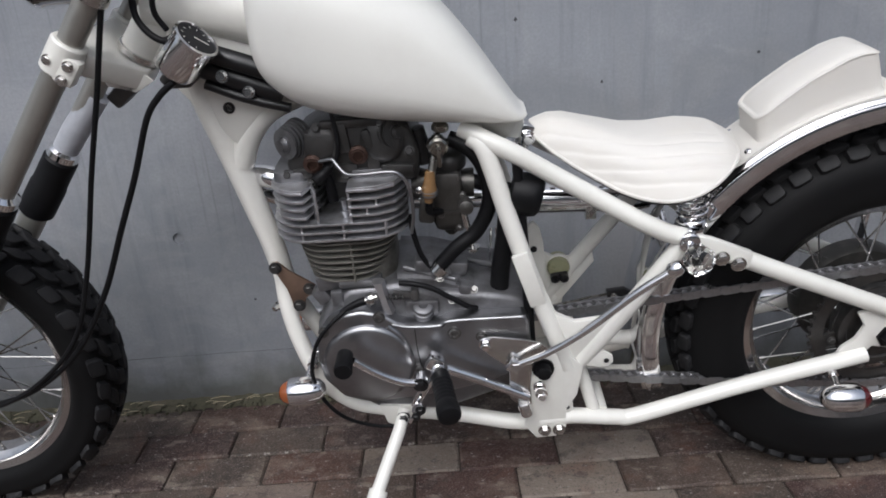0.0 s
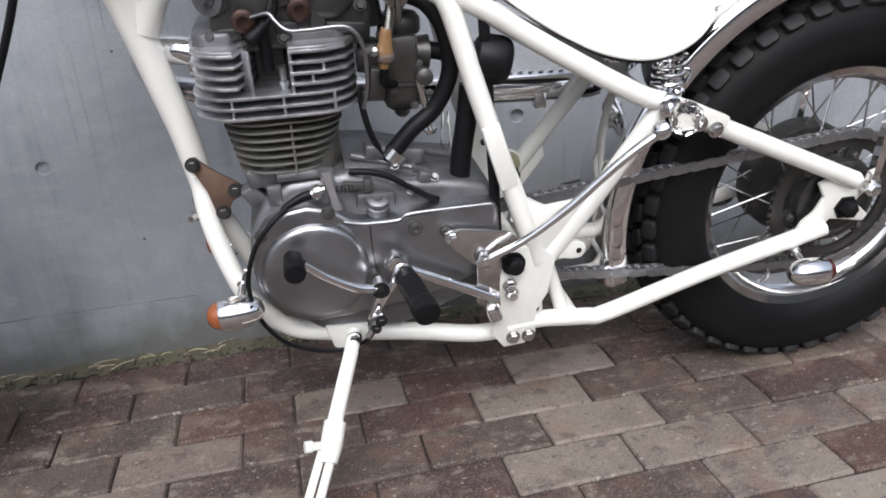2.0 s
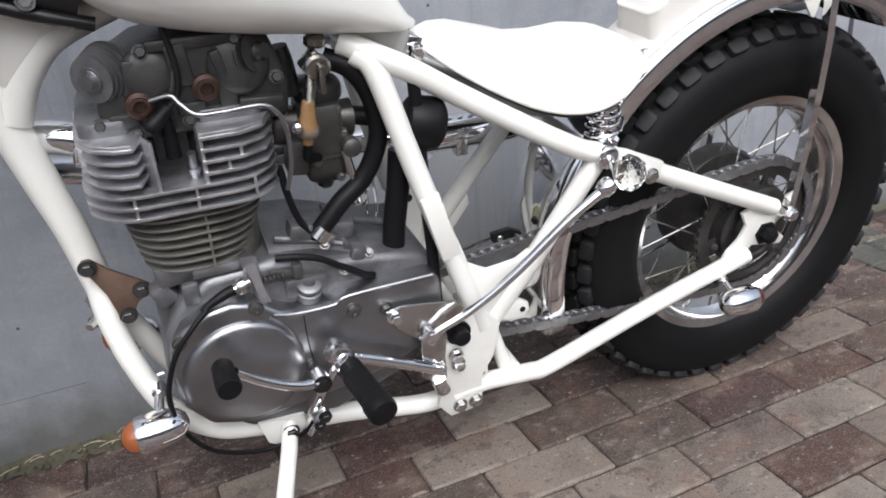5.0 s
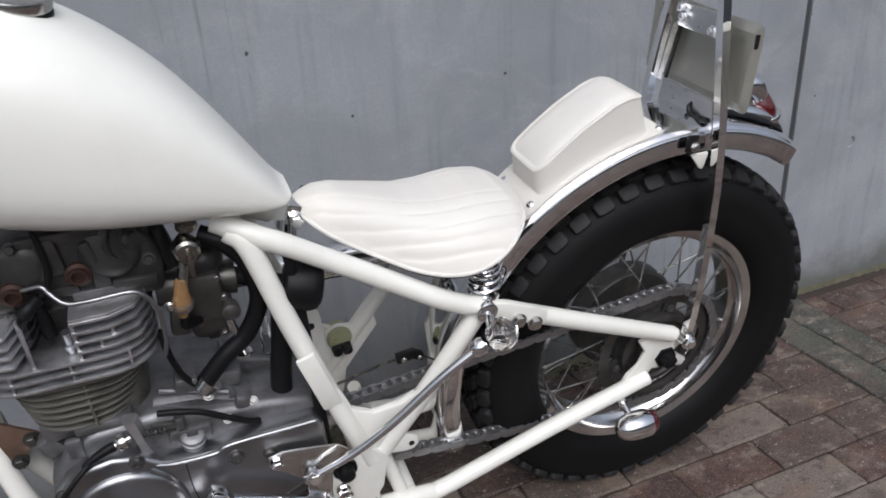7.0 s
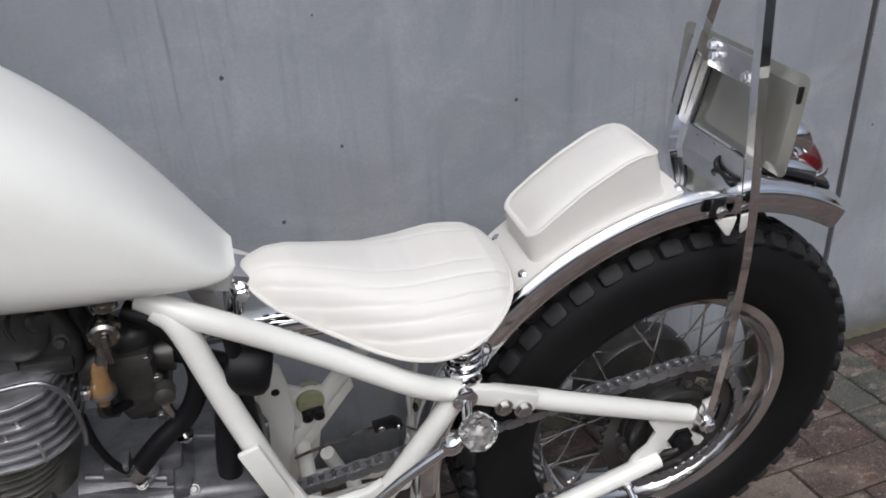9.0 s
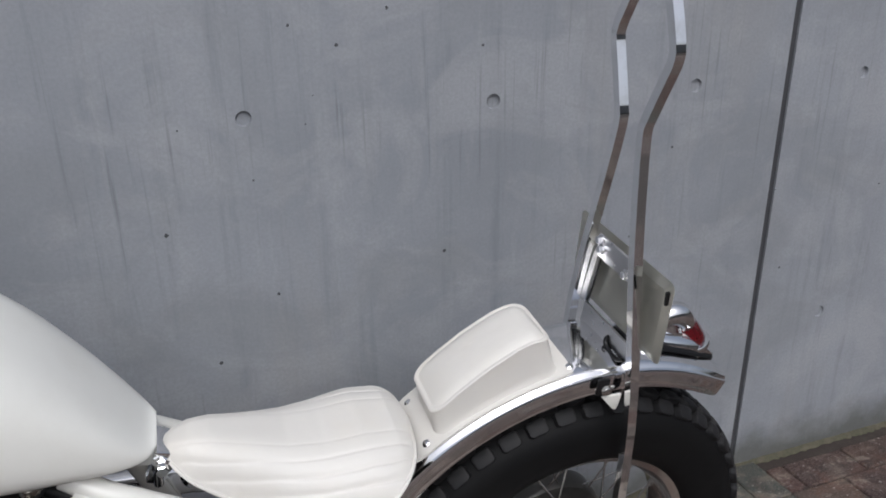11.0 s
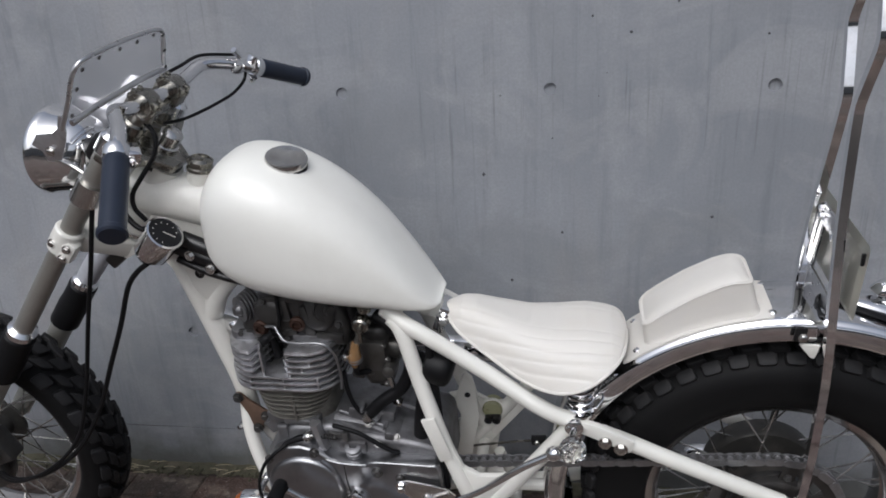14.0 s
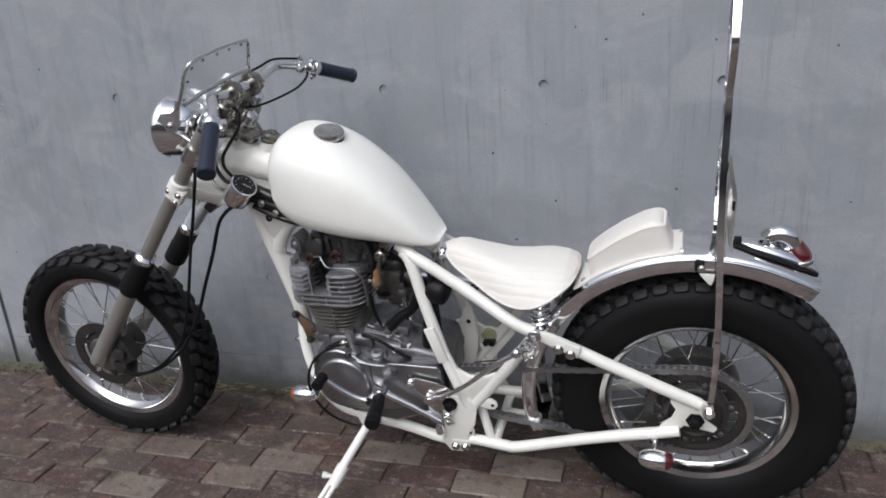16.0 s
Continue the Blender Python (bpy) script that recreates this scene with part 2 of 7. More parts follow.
def paver_material(name, tones, island=False):
    """Cast block paving: one of several tones to each block, then stains, wear and grit."""
    m = bpy.data.materials.new(name)
    m.use_nodes = True
    n, l = m.node_tree.nodes, m.node_tree.links
    p = n["Principled BSDF"]
    geo = n.new("ShaderNodeNewGeometry")
    if island:
        rnd = geo.outputs["Random Per Island"]
    else:
        rnd = n.new("ShaderNodeObjectInfo").outputs["Random"]
    ramp = n.new("ShaderNodeValToRGB")
    ramp.color_ramp.interpolation = 'CONSTANT'
    e = ramp.color_ramp.elements
    e[0].position, e[0].color = 0.0, (*tones[0], 1)
    e[1].position, e[1].color = (len(tones) - 1) / len(tones), (*tones[-1], 1)
    for k in range(1, len(tones) - 1):
        e.new(k / len(tones)).color = (*tones[k], 1)
    l.new(rnd, ramp.inputs[0])
    last = ramp.outputs[0]
    # damp patches, rusty blush, pale bloom, worn faces, pale grit, dark pores
    for scale, lo, hi, amount, tint, turn, stretch in (
            (3.2, 0.46, 0.66, 0.5, (0.042, 0.032, 0.028), 0, 1), (9, 0.54, 0.7, 0.5, (0.16, 0.075, 0.048), 0, 1), (7, 0.57, 0.66, 0.6, (0.036, 0.028, 0.025), 0, 1), (10, 0.52, 0.64, 0.5, (0.2, 0.155, 0.12), 15, 1.4),
            (16, 0.585, 0.65, 0.55, (0.26, 0.22, 0.18), 20, 1.5), (22, 0.565, 0.63, 0.5, (0.024, 0.019, 0.017), 0, 1.3), (48, 0.5, 0.7, 0.35, (0.13, 0.1, 0.085), 0, 1), (60, 0.64, 0.69, 0.6, (0.3, 0.28, 0.25), 35, 4),
            (75, 0.635, 0.67, 0.75, (0.34, 0.32, 0.29), 0, 1.6), (95, 0.61, 0.66, 0.6, (0.022, 0.017, 0.015), 0, 1), (300, 0.53, 0.66, 0.55, (0.24, 0.195, 0.165), 0, 1), (430, 0.55, 0.65, 0.75, (0.02, 0.017, 0.015), 0, 1)):
        t = n.new("ShaderNodeTexNoise")
        t.inputs["Scale"].default_value = scale
        t.inputs["Detail"].default_value = 6
        t.inputs["Roughness"].default_value = 0.58
        smear = n.new("ShaderNodeMapping")
        smear.inputs["Rotation"].default_value = (0, 0, radians(turn))
        smear.inputs["Location"].default_value = (scale * 0.37, scale * 0.11, 0)
        smear.inputs["Scale"].default_value = (1, stretch, 1)
        l.new(geo.outputs["Position"], smear.inputs["Vector"])
        l.new(smear.outputs[0], t.inputs["Vector"])
        r = n.new("ShaderNodeMapRange")
        r.inputs[1].default_value, r.inputs[2].default_value, r.inputs[4].default_value = lo, hi, amount
        l.new(t.outputs["Fac"], r.inputs[0])
        x = n.new("ShaderNodeMix")
        x.data_type = 'RGBA'
        l.new(r.outputs[0], x.inputs[0])
        l.new(last, x.inputs[6])
        x.inputs[7].default_value = (*tint, 1)
        last = x.outputs[2]
    l.new(last, p.inputs["Base Color"])
    p.inputs["Roughness"].default_value = 0.72
    b = n.new("ShaderNodeTexNoise")
    b.inputs["Scale"].default_value = 300
    b.inputs["Detail"].default_value = 5
    l.new(geo.outputs["Position"], b.inputs["Vector"])
    bp = n.new("ShaderNodeBump")
    bp.inputs["Strength"].default_value = 0.6
    bp.inputs["Distance"].default_value = 0.002
    l.new(b.outputs["Fac"], bp.inputs["Height"])
    l.new(bp.outputs[0], p.inputs["Normal"])
    return m


CONCRETE = concrete_material()
JOINT = material("dark_joint_sealant", (0.045, 0.046, 0.05), 0.6, var=0.3, scale=40, bump=0.4, bump_scale=120)
TONES = [(0.098, 0.074, 0.059), (0.074, 0.038, 0.034), (0.088, 0.052, 0.041), (0.122, 0.094, 0.074), (0.1, 0.048, 0.034), (0.068, 0.036, 0.033), (0.1, 0.068, 0.053), (0.088, 0.043, 0.036)]
TONES = [(r * 0.66, g * 0.645, b * 0.635) for r, g, b in TONES]
PAVER = paver_material("brown_concrete_paver", TONES)
# wall shade and open-sky brightness are put into these damp and pale tones
PAVER_DAMP_SHADE = paver_material("damp_shaded_concrete_paver", [tuple(c * 0.72 for c in tone) for tone in TONES])
PAVER_PALE = paver_material("pale_skylit_concrete_paver", [(0.19, 0.158, 0.13), (0.155, 0.123, 0.102), (0.22, 0.187, 0.156), (0.165, 0.128, 0.106)])
PAVER_FAR = paver_material("brown_concrete_paver_far", TONES, True)
PAVER_GREY = paver_material("grey_green_concrete_paver", [(0.044, 0.052, 0.044), (0.052, 0.06, 0.05), (0.06, 0.067, 0.055), (0.05, 0.052, 0.043)])
SOIL = material("joint_sand_and_soil", (0.036, 0.027, 0.022), 0.9, var=0.5, scale=150, bump=0.8, bump_scale=300,
                dirt=(0.07, 0.06, 0.048), dirt_amount=0.5, dirt_scale=20)
MOSS = material("moss_and_dirt", (0.07, 0.066, 0.042), 0.95, var=0.5, scale=120, bump=1.0, bump_scale=250,
                dirt=(0.13, 0.11, 0.08), dirt_amount=0.8, dirt_scale=16)
STRAW = material("dry_straw", (0.42, 0.36, 0.24), 0.8, var=0.3, scale=60)
RENDER_WALL = material("plain_rendered_wall", (0.32, 0.31, 0.29), 0.8, var=0.1, scale=4, bump=0.2, bump_scale=60)


# ---- mesh helpers ----
def link(name, bm, mat, parent=None, label="", angle=38.0, xf=None):
    if xf is not None:
        bm.transform(xf)
    bmesh.ops.recalc_face_normals(bm, faces=bm.faces)
    me = bpy.data.meshes.new(name)
    bm.to_mesh(me)
    bm.free()
    for poly in me.polygons:
        poly.use_smooth = True
    me.set_sharp_from_angle(angle=radians(angle))
    me.materials.append(mat)
    ob = new(name, me)
    if parent:
        ob.parent = parent
    if label:
        tagged(ob, label=label)
    return ob


def part(name, bm, mat, parent, label="", xf=None, angle=38.0):
    return link(name, bm, mat, parent, label, angle, xf)


def V(*p):
    return Vector(p)


def spline(pts, steps=8):
    """Points along a smooth curve through pts; r may be the fourth value of each."""
    p = [np.array(q, float) for q in pts]
    if len(p) < 3 or steps <= 1:
        return p
    p = [2 * p[0] - p[1]] + p + [2 * p[-1] - p[-2]]
    out = []
    for i in range(1, len(p) - 2):
        a, b, c, d = p[i - 1:i + 3]
        for k in range(steps):
            t = k / steps
            out.append(0.5 * (2 * b + (c - a) * t + (2 * a - 5 * b + 4 * c - d) * t * t + (3 * b - a - 3 * c + d) * t ** 3))
    out.append(p[-2])
    return out


def tube(bm, pts, r=0.01, n=14, steps=8, square=False):
    path = spline(pts, steps)
    P = [Vector(q[:3]) for q in path]
    R = [float(q[3]) if len(q) > 3 else r for q in path]
    t0 = (P[1] - P[0]).normalized()
    side = t0.cross(V(0, 1, 0))
    if side.length < 0.2:
        side = t0.cross(V(1, 0, 0))
    side.normalize()
    rings = []
    for i, q in enumerate(P):
        t = (P[min(i + 1, len(P) - 1)] - P[max(i - 1, 0)]).normalized()
        side = (side - t * side.dot(t)).normalized()
        up = t.cross(side)
        ring = []
        m = 4 if square else n
        for k in range(m):
            a = 2 * math.pi * (k + (0.5 if square else 0)) / m
            ring.append(bm.verts.new(q + (side * math.cos(a) + up * math.sin(a)) * R[i]))
        rings.append(ring)
    m = len(rings[0])
    for a, b in zip(rings, rings[1:]):
        for k in range(m):
            bm.faces.new((a[k], a[(k + 1) % m], b[(k + 1) % m], b[k]))
    bm.faces.new(rings[0][::-1])
    bm.faces.new(rings[-1])
    return bm


def lathe(bm, profile, at, axis=(0, 1, 0), n=32, closed=False):
    """Turns profile, pairs of radius and height along the axis, round the axis through at."""
    ax = Vector(axis).normalized()
    q = ax.to_track_quat('Z', 'Y').to_matrix()
    at = Vector(at)
    rings = []
    for r, h in profile:
        if r < 1e-6:
            rings.append([bm.verts.new(at + ax * h)])
        else:
            rings.append([bm.verts.new(at + q @ V(r * math.cos(2 * math.pi * k / n), r * math.sin(2 * math.pi * k / n), h)) for k in range(n)])
    pairs = list(zip(rings, rings[1:]))
    if closed:
        pairs.append((rings[-1], rings[0]))
    for a, b in pairs:
        for k in range(n):
            j = (k + 1) % n
            if len(a) == 1 and len(b) == 1:
                break
            if len(a) == 1:
                bm.faces.new((a[0], b[j], b[k]))
            elif len(b) == 1:
                bm.faces.new((a[k], a[j], b[0]))
            else:
                bm.faces.new((a[k], a[j], b[j], b[k]))
    if not closed:
        for ring, rev in ((rings[0], True), (rings[-1], False)):
            if len(ring) > 1:
                bm.faces.new(ring[::-1] if rev else ring)
    return bm


def rod(bm, a, b, r, n=12, r2=None):
    a, b = Vector(a), Vector(b)
    d = b - a
    return lathe(bm, [(r, 0), (r2 if r2 else r, d.length)], a, d, n)


def bolt(bm, at, axis, r=0.008, h=0.006, washer=True):
    ax = Vector(axis).normalized()
    if washer:
        lathe(bm, [(r * 1.35, 0), (r * 1.35, h * 0.3)], at, ax, 16)
    lathe(bm, [(r, h * 0.3), (r, h * 0.9), (r * 0.85, h)], at, ax, 6)
    return bm


def bevel_all(bm, width, segs=2, angle=0.5):
    edges = [e for e in bm.edges if len(e.link_faces) == 2 and e.calc_face_angle(0) > angle]
    bmesh.ops.bevel(bm, geom=edges, offset=width, segments=segs, affect='EDGES', profile=0.5, clamp_overlap=True)
    return bm


def plate(poly, y0, y1, bevel=0.002, segs=2):
    """A slab whose outline in the side view is poly, from y0 to y1."""
    bm = bmesh.new()
    a = [bm.verts.new((x, y0, z)) for x, z in poly]
    b = [bm.verts.new((x, y1, z)) for x, z in poly]
    m = len(poly)
    for k in range(m):
        bm.faces.new((a[k], a[(k + 1) % m], b[(k + 1) % m], b[k]))
    bm.faces.new(a[::-1])
    bm.faces.new(b)
    bmesh.ops.recalc_face_normals(bm, faces=bm.faces)
    if bevel:
        bevel_all(bm, bevel, segs)
    return bm


def box(bm, centre, size, rot=(0, 0, 0), bevel=0.0):
    m = pose(*centre, *rot) @ Matrix.Diagonal((*size, 1))
    made = bmesh.ops.create_cube(bm, size=1, matrix=m)
    if bevel:
        edges = list({e for v in made["verts"] for e in v.link_edges})
        bmesh.ops.bevel(bm, geom=edges, offset=bevel, segments=2, affect='EDGES', profile=0.5)
    return bm


def rounded(x0, x1, y0, y1, r, n=6):
    """Outline of a rounded rectangle."""
    out = []
    for cx, cy, a0 in ((x1 - r, y1 - r, 0), (x0 + r, y1 - r, 90), (x0 + r, y0 + r, 180), (x1 - r, y0 + r, 270)):
        for k in range(n + 1):
            a = radians(a0 + 90 * k / n)
            out.append((cx + r * math.cos(a), cy + r * math.sin(a)))
    return out


def slab(outline, z0, z1, bevel=0.0):
    """A flat piece whose outline in the plan is given, from z0 to z1."""
    bm = bmesh.new()
    a = [bm.verts.new((x, y, z0)) for x, y in outline]
    b = [bm.verts.new((x, y, z1)) for x, y in outline]
    m = len(a)
    for k in range(m):
        bm.faces.new((a[k], a[(k + 1) % m], b[(k + 1) % m], b[k]))
    bm.faces.new(a[::-1])
    bm.faces.new(b)
    if bevel:
        bmesh.ops.recalc_face_normals(bm, faces=bm.faces)
        bevel_all(bm, bevel, 2)
    return bm


def loft(bm, rings, caps=True):
    vs = [[bm.verts.new(p) for p in ring] for ring in rings]
    m = len(vs[0])
    for a, b in zip(vs, vs[1:]):
        for k in range(m):
            bm.faces.new((a[k], a[(k + 1) % m], b[(k + 1) % m], b[k]))
    if caps:
        bm.faces.new(vs[0][::-1])
        bm.faces.new(vs[-1])
    return bm


def sided(pts, s):
    """The same points on the other side of the machine when s is -1."""
    return [(q[0], q[1] * s, *q[2:]) for q in pts]

# ---- the place: a concrete wall and a paved strip ----
COL, ROW_LOW, ROW = 0.463, 0.424, 0.604
WALL_TOP = 2.75
JOINTS = (-1.635, 1.632)


def wall_panel(x0, x1, name):
    """A cast panel with the shallow round plugs of its form ties."""
    bm = bmesh.new()
    cols = [COL * k for k in range(-12, 16) if x0 + 0.06 < COL * k < x1 - 0.06]
    zs = [ROW_LOW + ROW * k for k in range(4)]
    xe = [x0] + [(a + b) / 2 for a, b in zip(cols, cols[1:])] + [x1]
    ze = [-0.05] + [(a + b) / 2 for a, b in zip(zs, zs[1:])] + [WALL_TOP]
    rnd = random.Random(7)
    n = 24
    for i, cx in enumerate(cols):
        for j, cz in enumerate(zs):
            l, r, b, t = xe[i], xe[i + 1], ze[j], ze[j + 1]
            px, pz = cx + rnd.uniform(-0.004, 0.004), cz + rnd.uniform(-0.004, 0.004)
            corner = [(r, t), (l, t), (l, b), (r, b)]
            outer, inner, deep = [], [], []
            rad, dep = rnd.uniform(0.0135, 0.0155), rnd.uniform(0.004, 0.009)
            for k in range(n):
                q, f = divmod(k, n // 4)
                f /= n // 4
                p0, p1 = corner[q], corner[(q + 1) % 4]
                a = radians(45 + 90 * (q + f))
                outer.append(bm.verts.new((p0[0] + (p1[0] - p0[0]) * f, 0, p0[1] + (p1[1] - p0[1]) * f)))
                inner.append(bm.verts.new((px + rad * math.cos(a), 0, pz + rad * math.sin(a))))
                deep.append(bm.verts.new((px + rad * 0.9 * math.cos(a), dep, pz + rad * 0.9 * math.sin(a))))
            for k in range(n):
                h = (k + 1) % n
                bm.faces.new((outer[k], outer[h], inner[h], inner[k]))
                bm.faces.new((inner[k], inner[h], deep[h], deep[k]))
            bm.faces.new(deep)
    # sides, top and back give the panel its thickness
    for a, b in (((x0, -0.05), (x0, WALL_TOP)), ((x1, WALL_TOP), (x1, -0.05)), ((x0, WALL_TOP), (x1, WALL_TOP))):
        bm.faces.new([bm.verts.new(p) for p in ((a[0], 0, a[1]), (b[0], 0, b[1]), (b[0], 0.2, b[1]), (a[0], 0.2, a[1]))])
    bm.faces.new([bm.verts.new(p) for p in ((x0, 0.2, -0.05), (x0, 0.2, WALL_TOP), (x1, 0.2, WALL_TOP), (x1, 0.2, -0.05))])
    return link(name, bm, CONCRETE, angle=20)


tagged(wall_panel(JOINTS[0] + 0.009, JOINTS[1] - 0.009, "wall_north"), "grey cast concrete wall with round tie holes and streaks", "wall", kind="structure")
tagged(wall_panel(-6.0, JOINTS[0] - 0.009, "wall_west"), "grey cast concrete wall panel past a joint", "wall", kind="structure")
tagged(wall_panel(JOINTS[1] + 0.009, 6.0, "wall_east"), "grey cast concrete wall panel past a joint", "wall", kind="structure")
for jx in JOINTS:
    bm = bmesh.new()
    box(bm, (jx, 0.03, WALL_TOP / 2), (0.0179, 0.05, WALL_TOP))
    tagged(link("trim", bm, JOINT), "dark recessed sealant joint between concrete panels", "joint", kind="structure")
# casting seam of the plinth, low on the wall
bm = bmesh.new()
seam = random.Random(3)
tube(bm, [(-1.62 + 0.06 * k, -0.0004, 0.1235 + seam.uniform(-0.0012, 0.0012), seam.uniform(0.0002, 0.0007)) for k in range(24)], n=6, steps=2)
tagged(link("trim", bm, JOINT), "thin dark casting seam low on the concrete wall", "seam", kind="structure")


def pocks():
    """Small air holes in the concrete face, as dark little cups."""
    rnd = random.Random(11)
    bm = bmesh.new()
    spots = [(0.566, 1.012), (0.492, 0.702), (0.468, 0.922), (0.314, 0.841), (0.9, 1.13), (0.72, 1.2), (0.82, 0.74), (1.25, 0.71), (1.34, 0.9), (-0.3, 0.62)]
    spots += [(rnd.uniform(-1.5, 2.6), rnd.uniform(0.15, 1.7)) for _ in range(32)]
    for x, z in spots:
        r = rnd.uniform(0.0012, 0.0042)
        ring = [bm.verts.new((x + r * rnd.uniform(0.7, 1.2) * math.cos(k * 0.785), -0.0006, z + r * rnd.uniform(0.7, 1.2) * math.sin(k * 0.785))) for k in range(8)]
        back = bm.verts.new((x, -0.0002, z))
        for k in range(8):
            bm.faces.new((ring[k], ring[(k + 1) % 8], back))
    return tagged(link("air_holes", bm, JOINT), "small dark air holes in the concrete face", "pitting", kind="stuff")


pocks()

bm = bmesh.new()
GROUND = 60.0
v = [bm.verts.new(p) for p in ((-GROUND, -GROUND, -0.007), (GROUND, -GROUND, -0.007), (GROUND, GROUND, -0.007), (-GROUND, GROUND, -0.007))]
bm.faces.new(v)
ground = tagged(link("ground", bm, SOIL), "dark sandy soil under the paving", "ground", kind="structure")
# unseen wall, added to darken the horizon that the chrome reflects
bm = bmesh.new()
box(bm, (0, -10.0, 1.4), (30, 0.25, 2.8))
tagged(link("added_wall_south", bm, RENDER_WALL), "unseen plain wall added to darken the horizon", "wall", kind="structure")


def moss_strip():
    """Moss, soil and crumbs gathered along the foot of the wall."""
    rnd = random.Random(5)
    bm = bmesh.new()
    x = -2.6
    prev = None
    while x < 3.2:
        w, h = rnd.uniform(0.03, 0.056), rnd.uniform(0.003, 0.01)
        if x > 1.5:
            w, h = w * 0.4, h * 0.4
        row = [bm.verts.new(p) for p in ((x, 0.004, h), (x, -w * 0.4, h * rnd.uniform(0.5, 0.9)), (x, -w, -0.004))]
        if prev:
            for k in range(2):
                bm.faces.new((prev[k], prev[k + 1], row[k + 1], row[k]))
        prev = row
        x += rnd.uniform(0.006, 0.016)
    for _ in range(1500):
        x, y, r = rnd.uniform(-2.2, 1.6), -abs(rnd.gauss(0.022, 0.022)), rnd.uniform(0.0012, 0.0045)
        bmesh.ops.create_icosphere(bm, subdivisions=1, radius=r, matrix=pose(x, y, 0.001 + rnd.uniform(0, 0.004), rnd.uniform(0, 90), 0, rnd.uniform(0, 90)) @ Matrix.Diagonal((1.3, 1, 0.8, 1)))
    return tagged(link("moss", bm, MOSS, angle=60), "strip of moss and dirt along the wall foot", "moss", kind="stuff")


moss_strip()


def straw():
    rnd = random.Random(9)
    bm = bmesh.new()
    for _ in range(60):
        x, y, a, ln = rnd.uniform(-0.95, 0.3), -abs(rnd.gauss(0.03, 0.02)), rnd.uniform(-40, 40), rnd.uniform(0.012, 0.05)
        p = Vector((x, y, rnd.uniform(0.004, 0.012)))
        d = Vector((math.cos(radians(a)), math.sin(radians(a)) * 0.6, rnd.uniform(-0.02, 0.2))) * ln
        tube(bm, [p, p + d * 0.5 + V(0, 0, 0.003), p + d], 0.0007, 4, 2)
    return tagged(link("dry_straw", bm, STRAW), "dry pale straw stalks on the wall foot", "straw", kind="stuff")


straw()

# ---- the motorcycle: x to its tail, y to its right, z up along its leaning mid-plane ----
motorcycle = tagged(new("motorcycle"), "cream white rigid-frame custom motorcycle leaning on its side stand", "motorcycle")
motorcycle.matrix_world = Matrix.Translation((0.86, -0.347, 0)) @ Euler((radians(7.5), 0, radians(-1.45)), 'XYZ').to_matrix().to_4x4()
BIKE = motorcycle

RAKE, STEER = radians(38.8), radians(-1.0)
HEAD_N, HEAD_A = V(-math.cos(RAKE), 0, math.sin(RAKE)), V(math.sin(RAKE), 0, math.cos(RAKE))
HEAD = V(-1.167, 0, 0.852)
FORK = Matrix.Translation(HEAD) @ Matrix((HEAD_N, (0, -1, 0), HEAD_A)).transposed().to_4x4() @ Matrix.Rotation(STEER, 4, 'Z')
# fork coordinates: forward, left, up along the steering axis


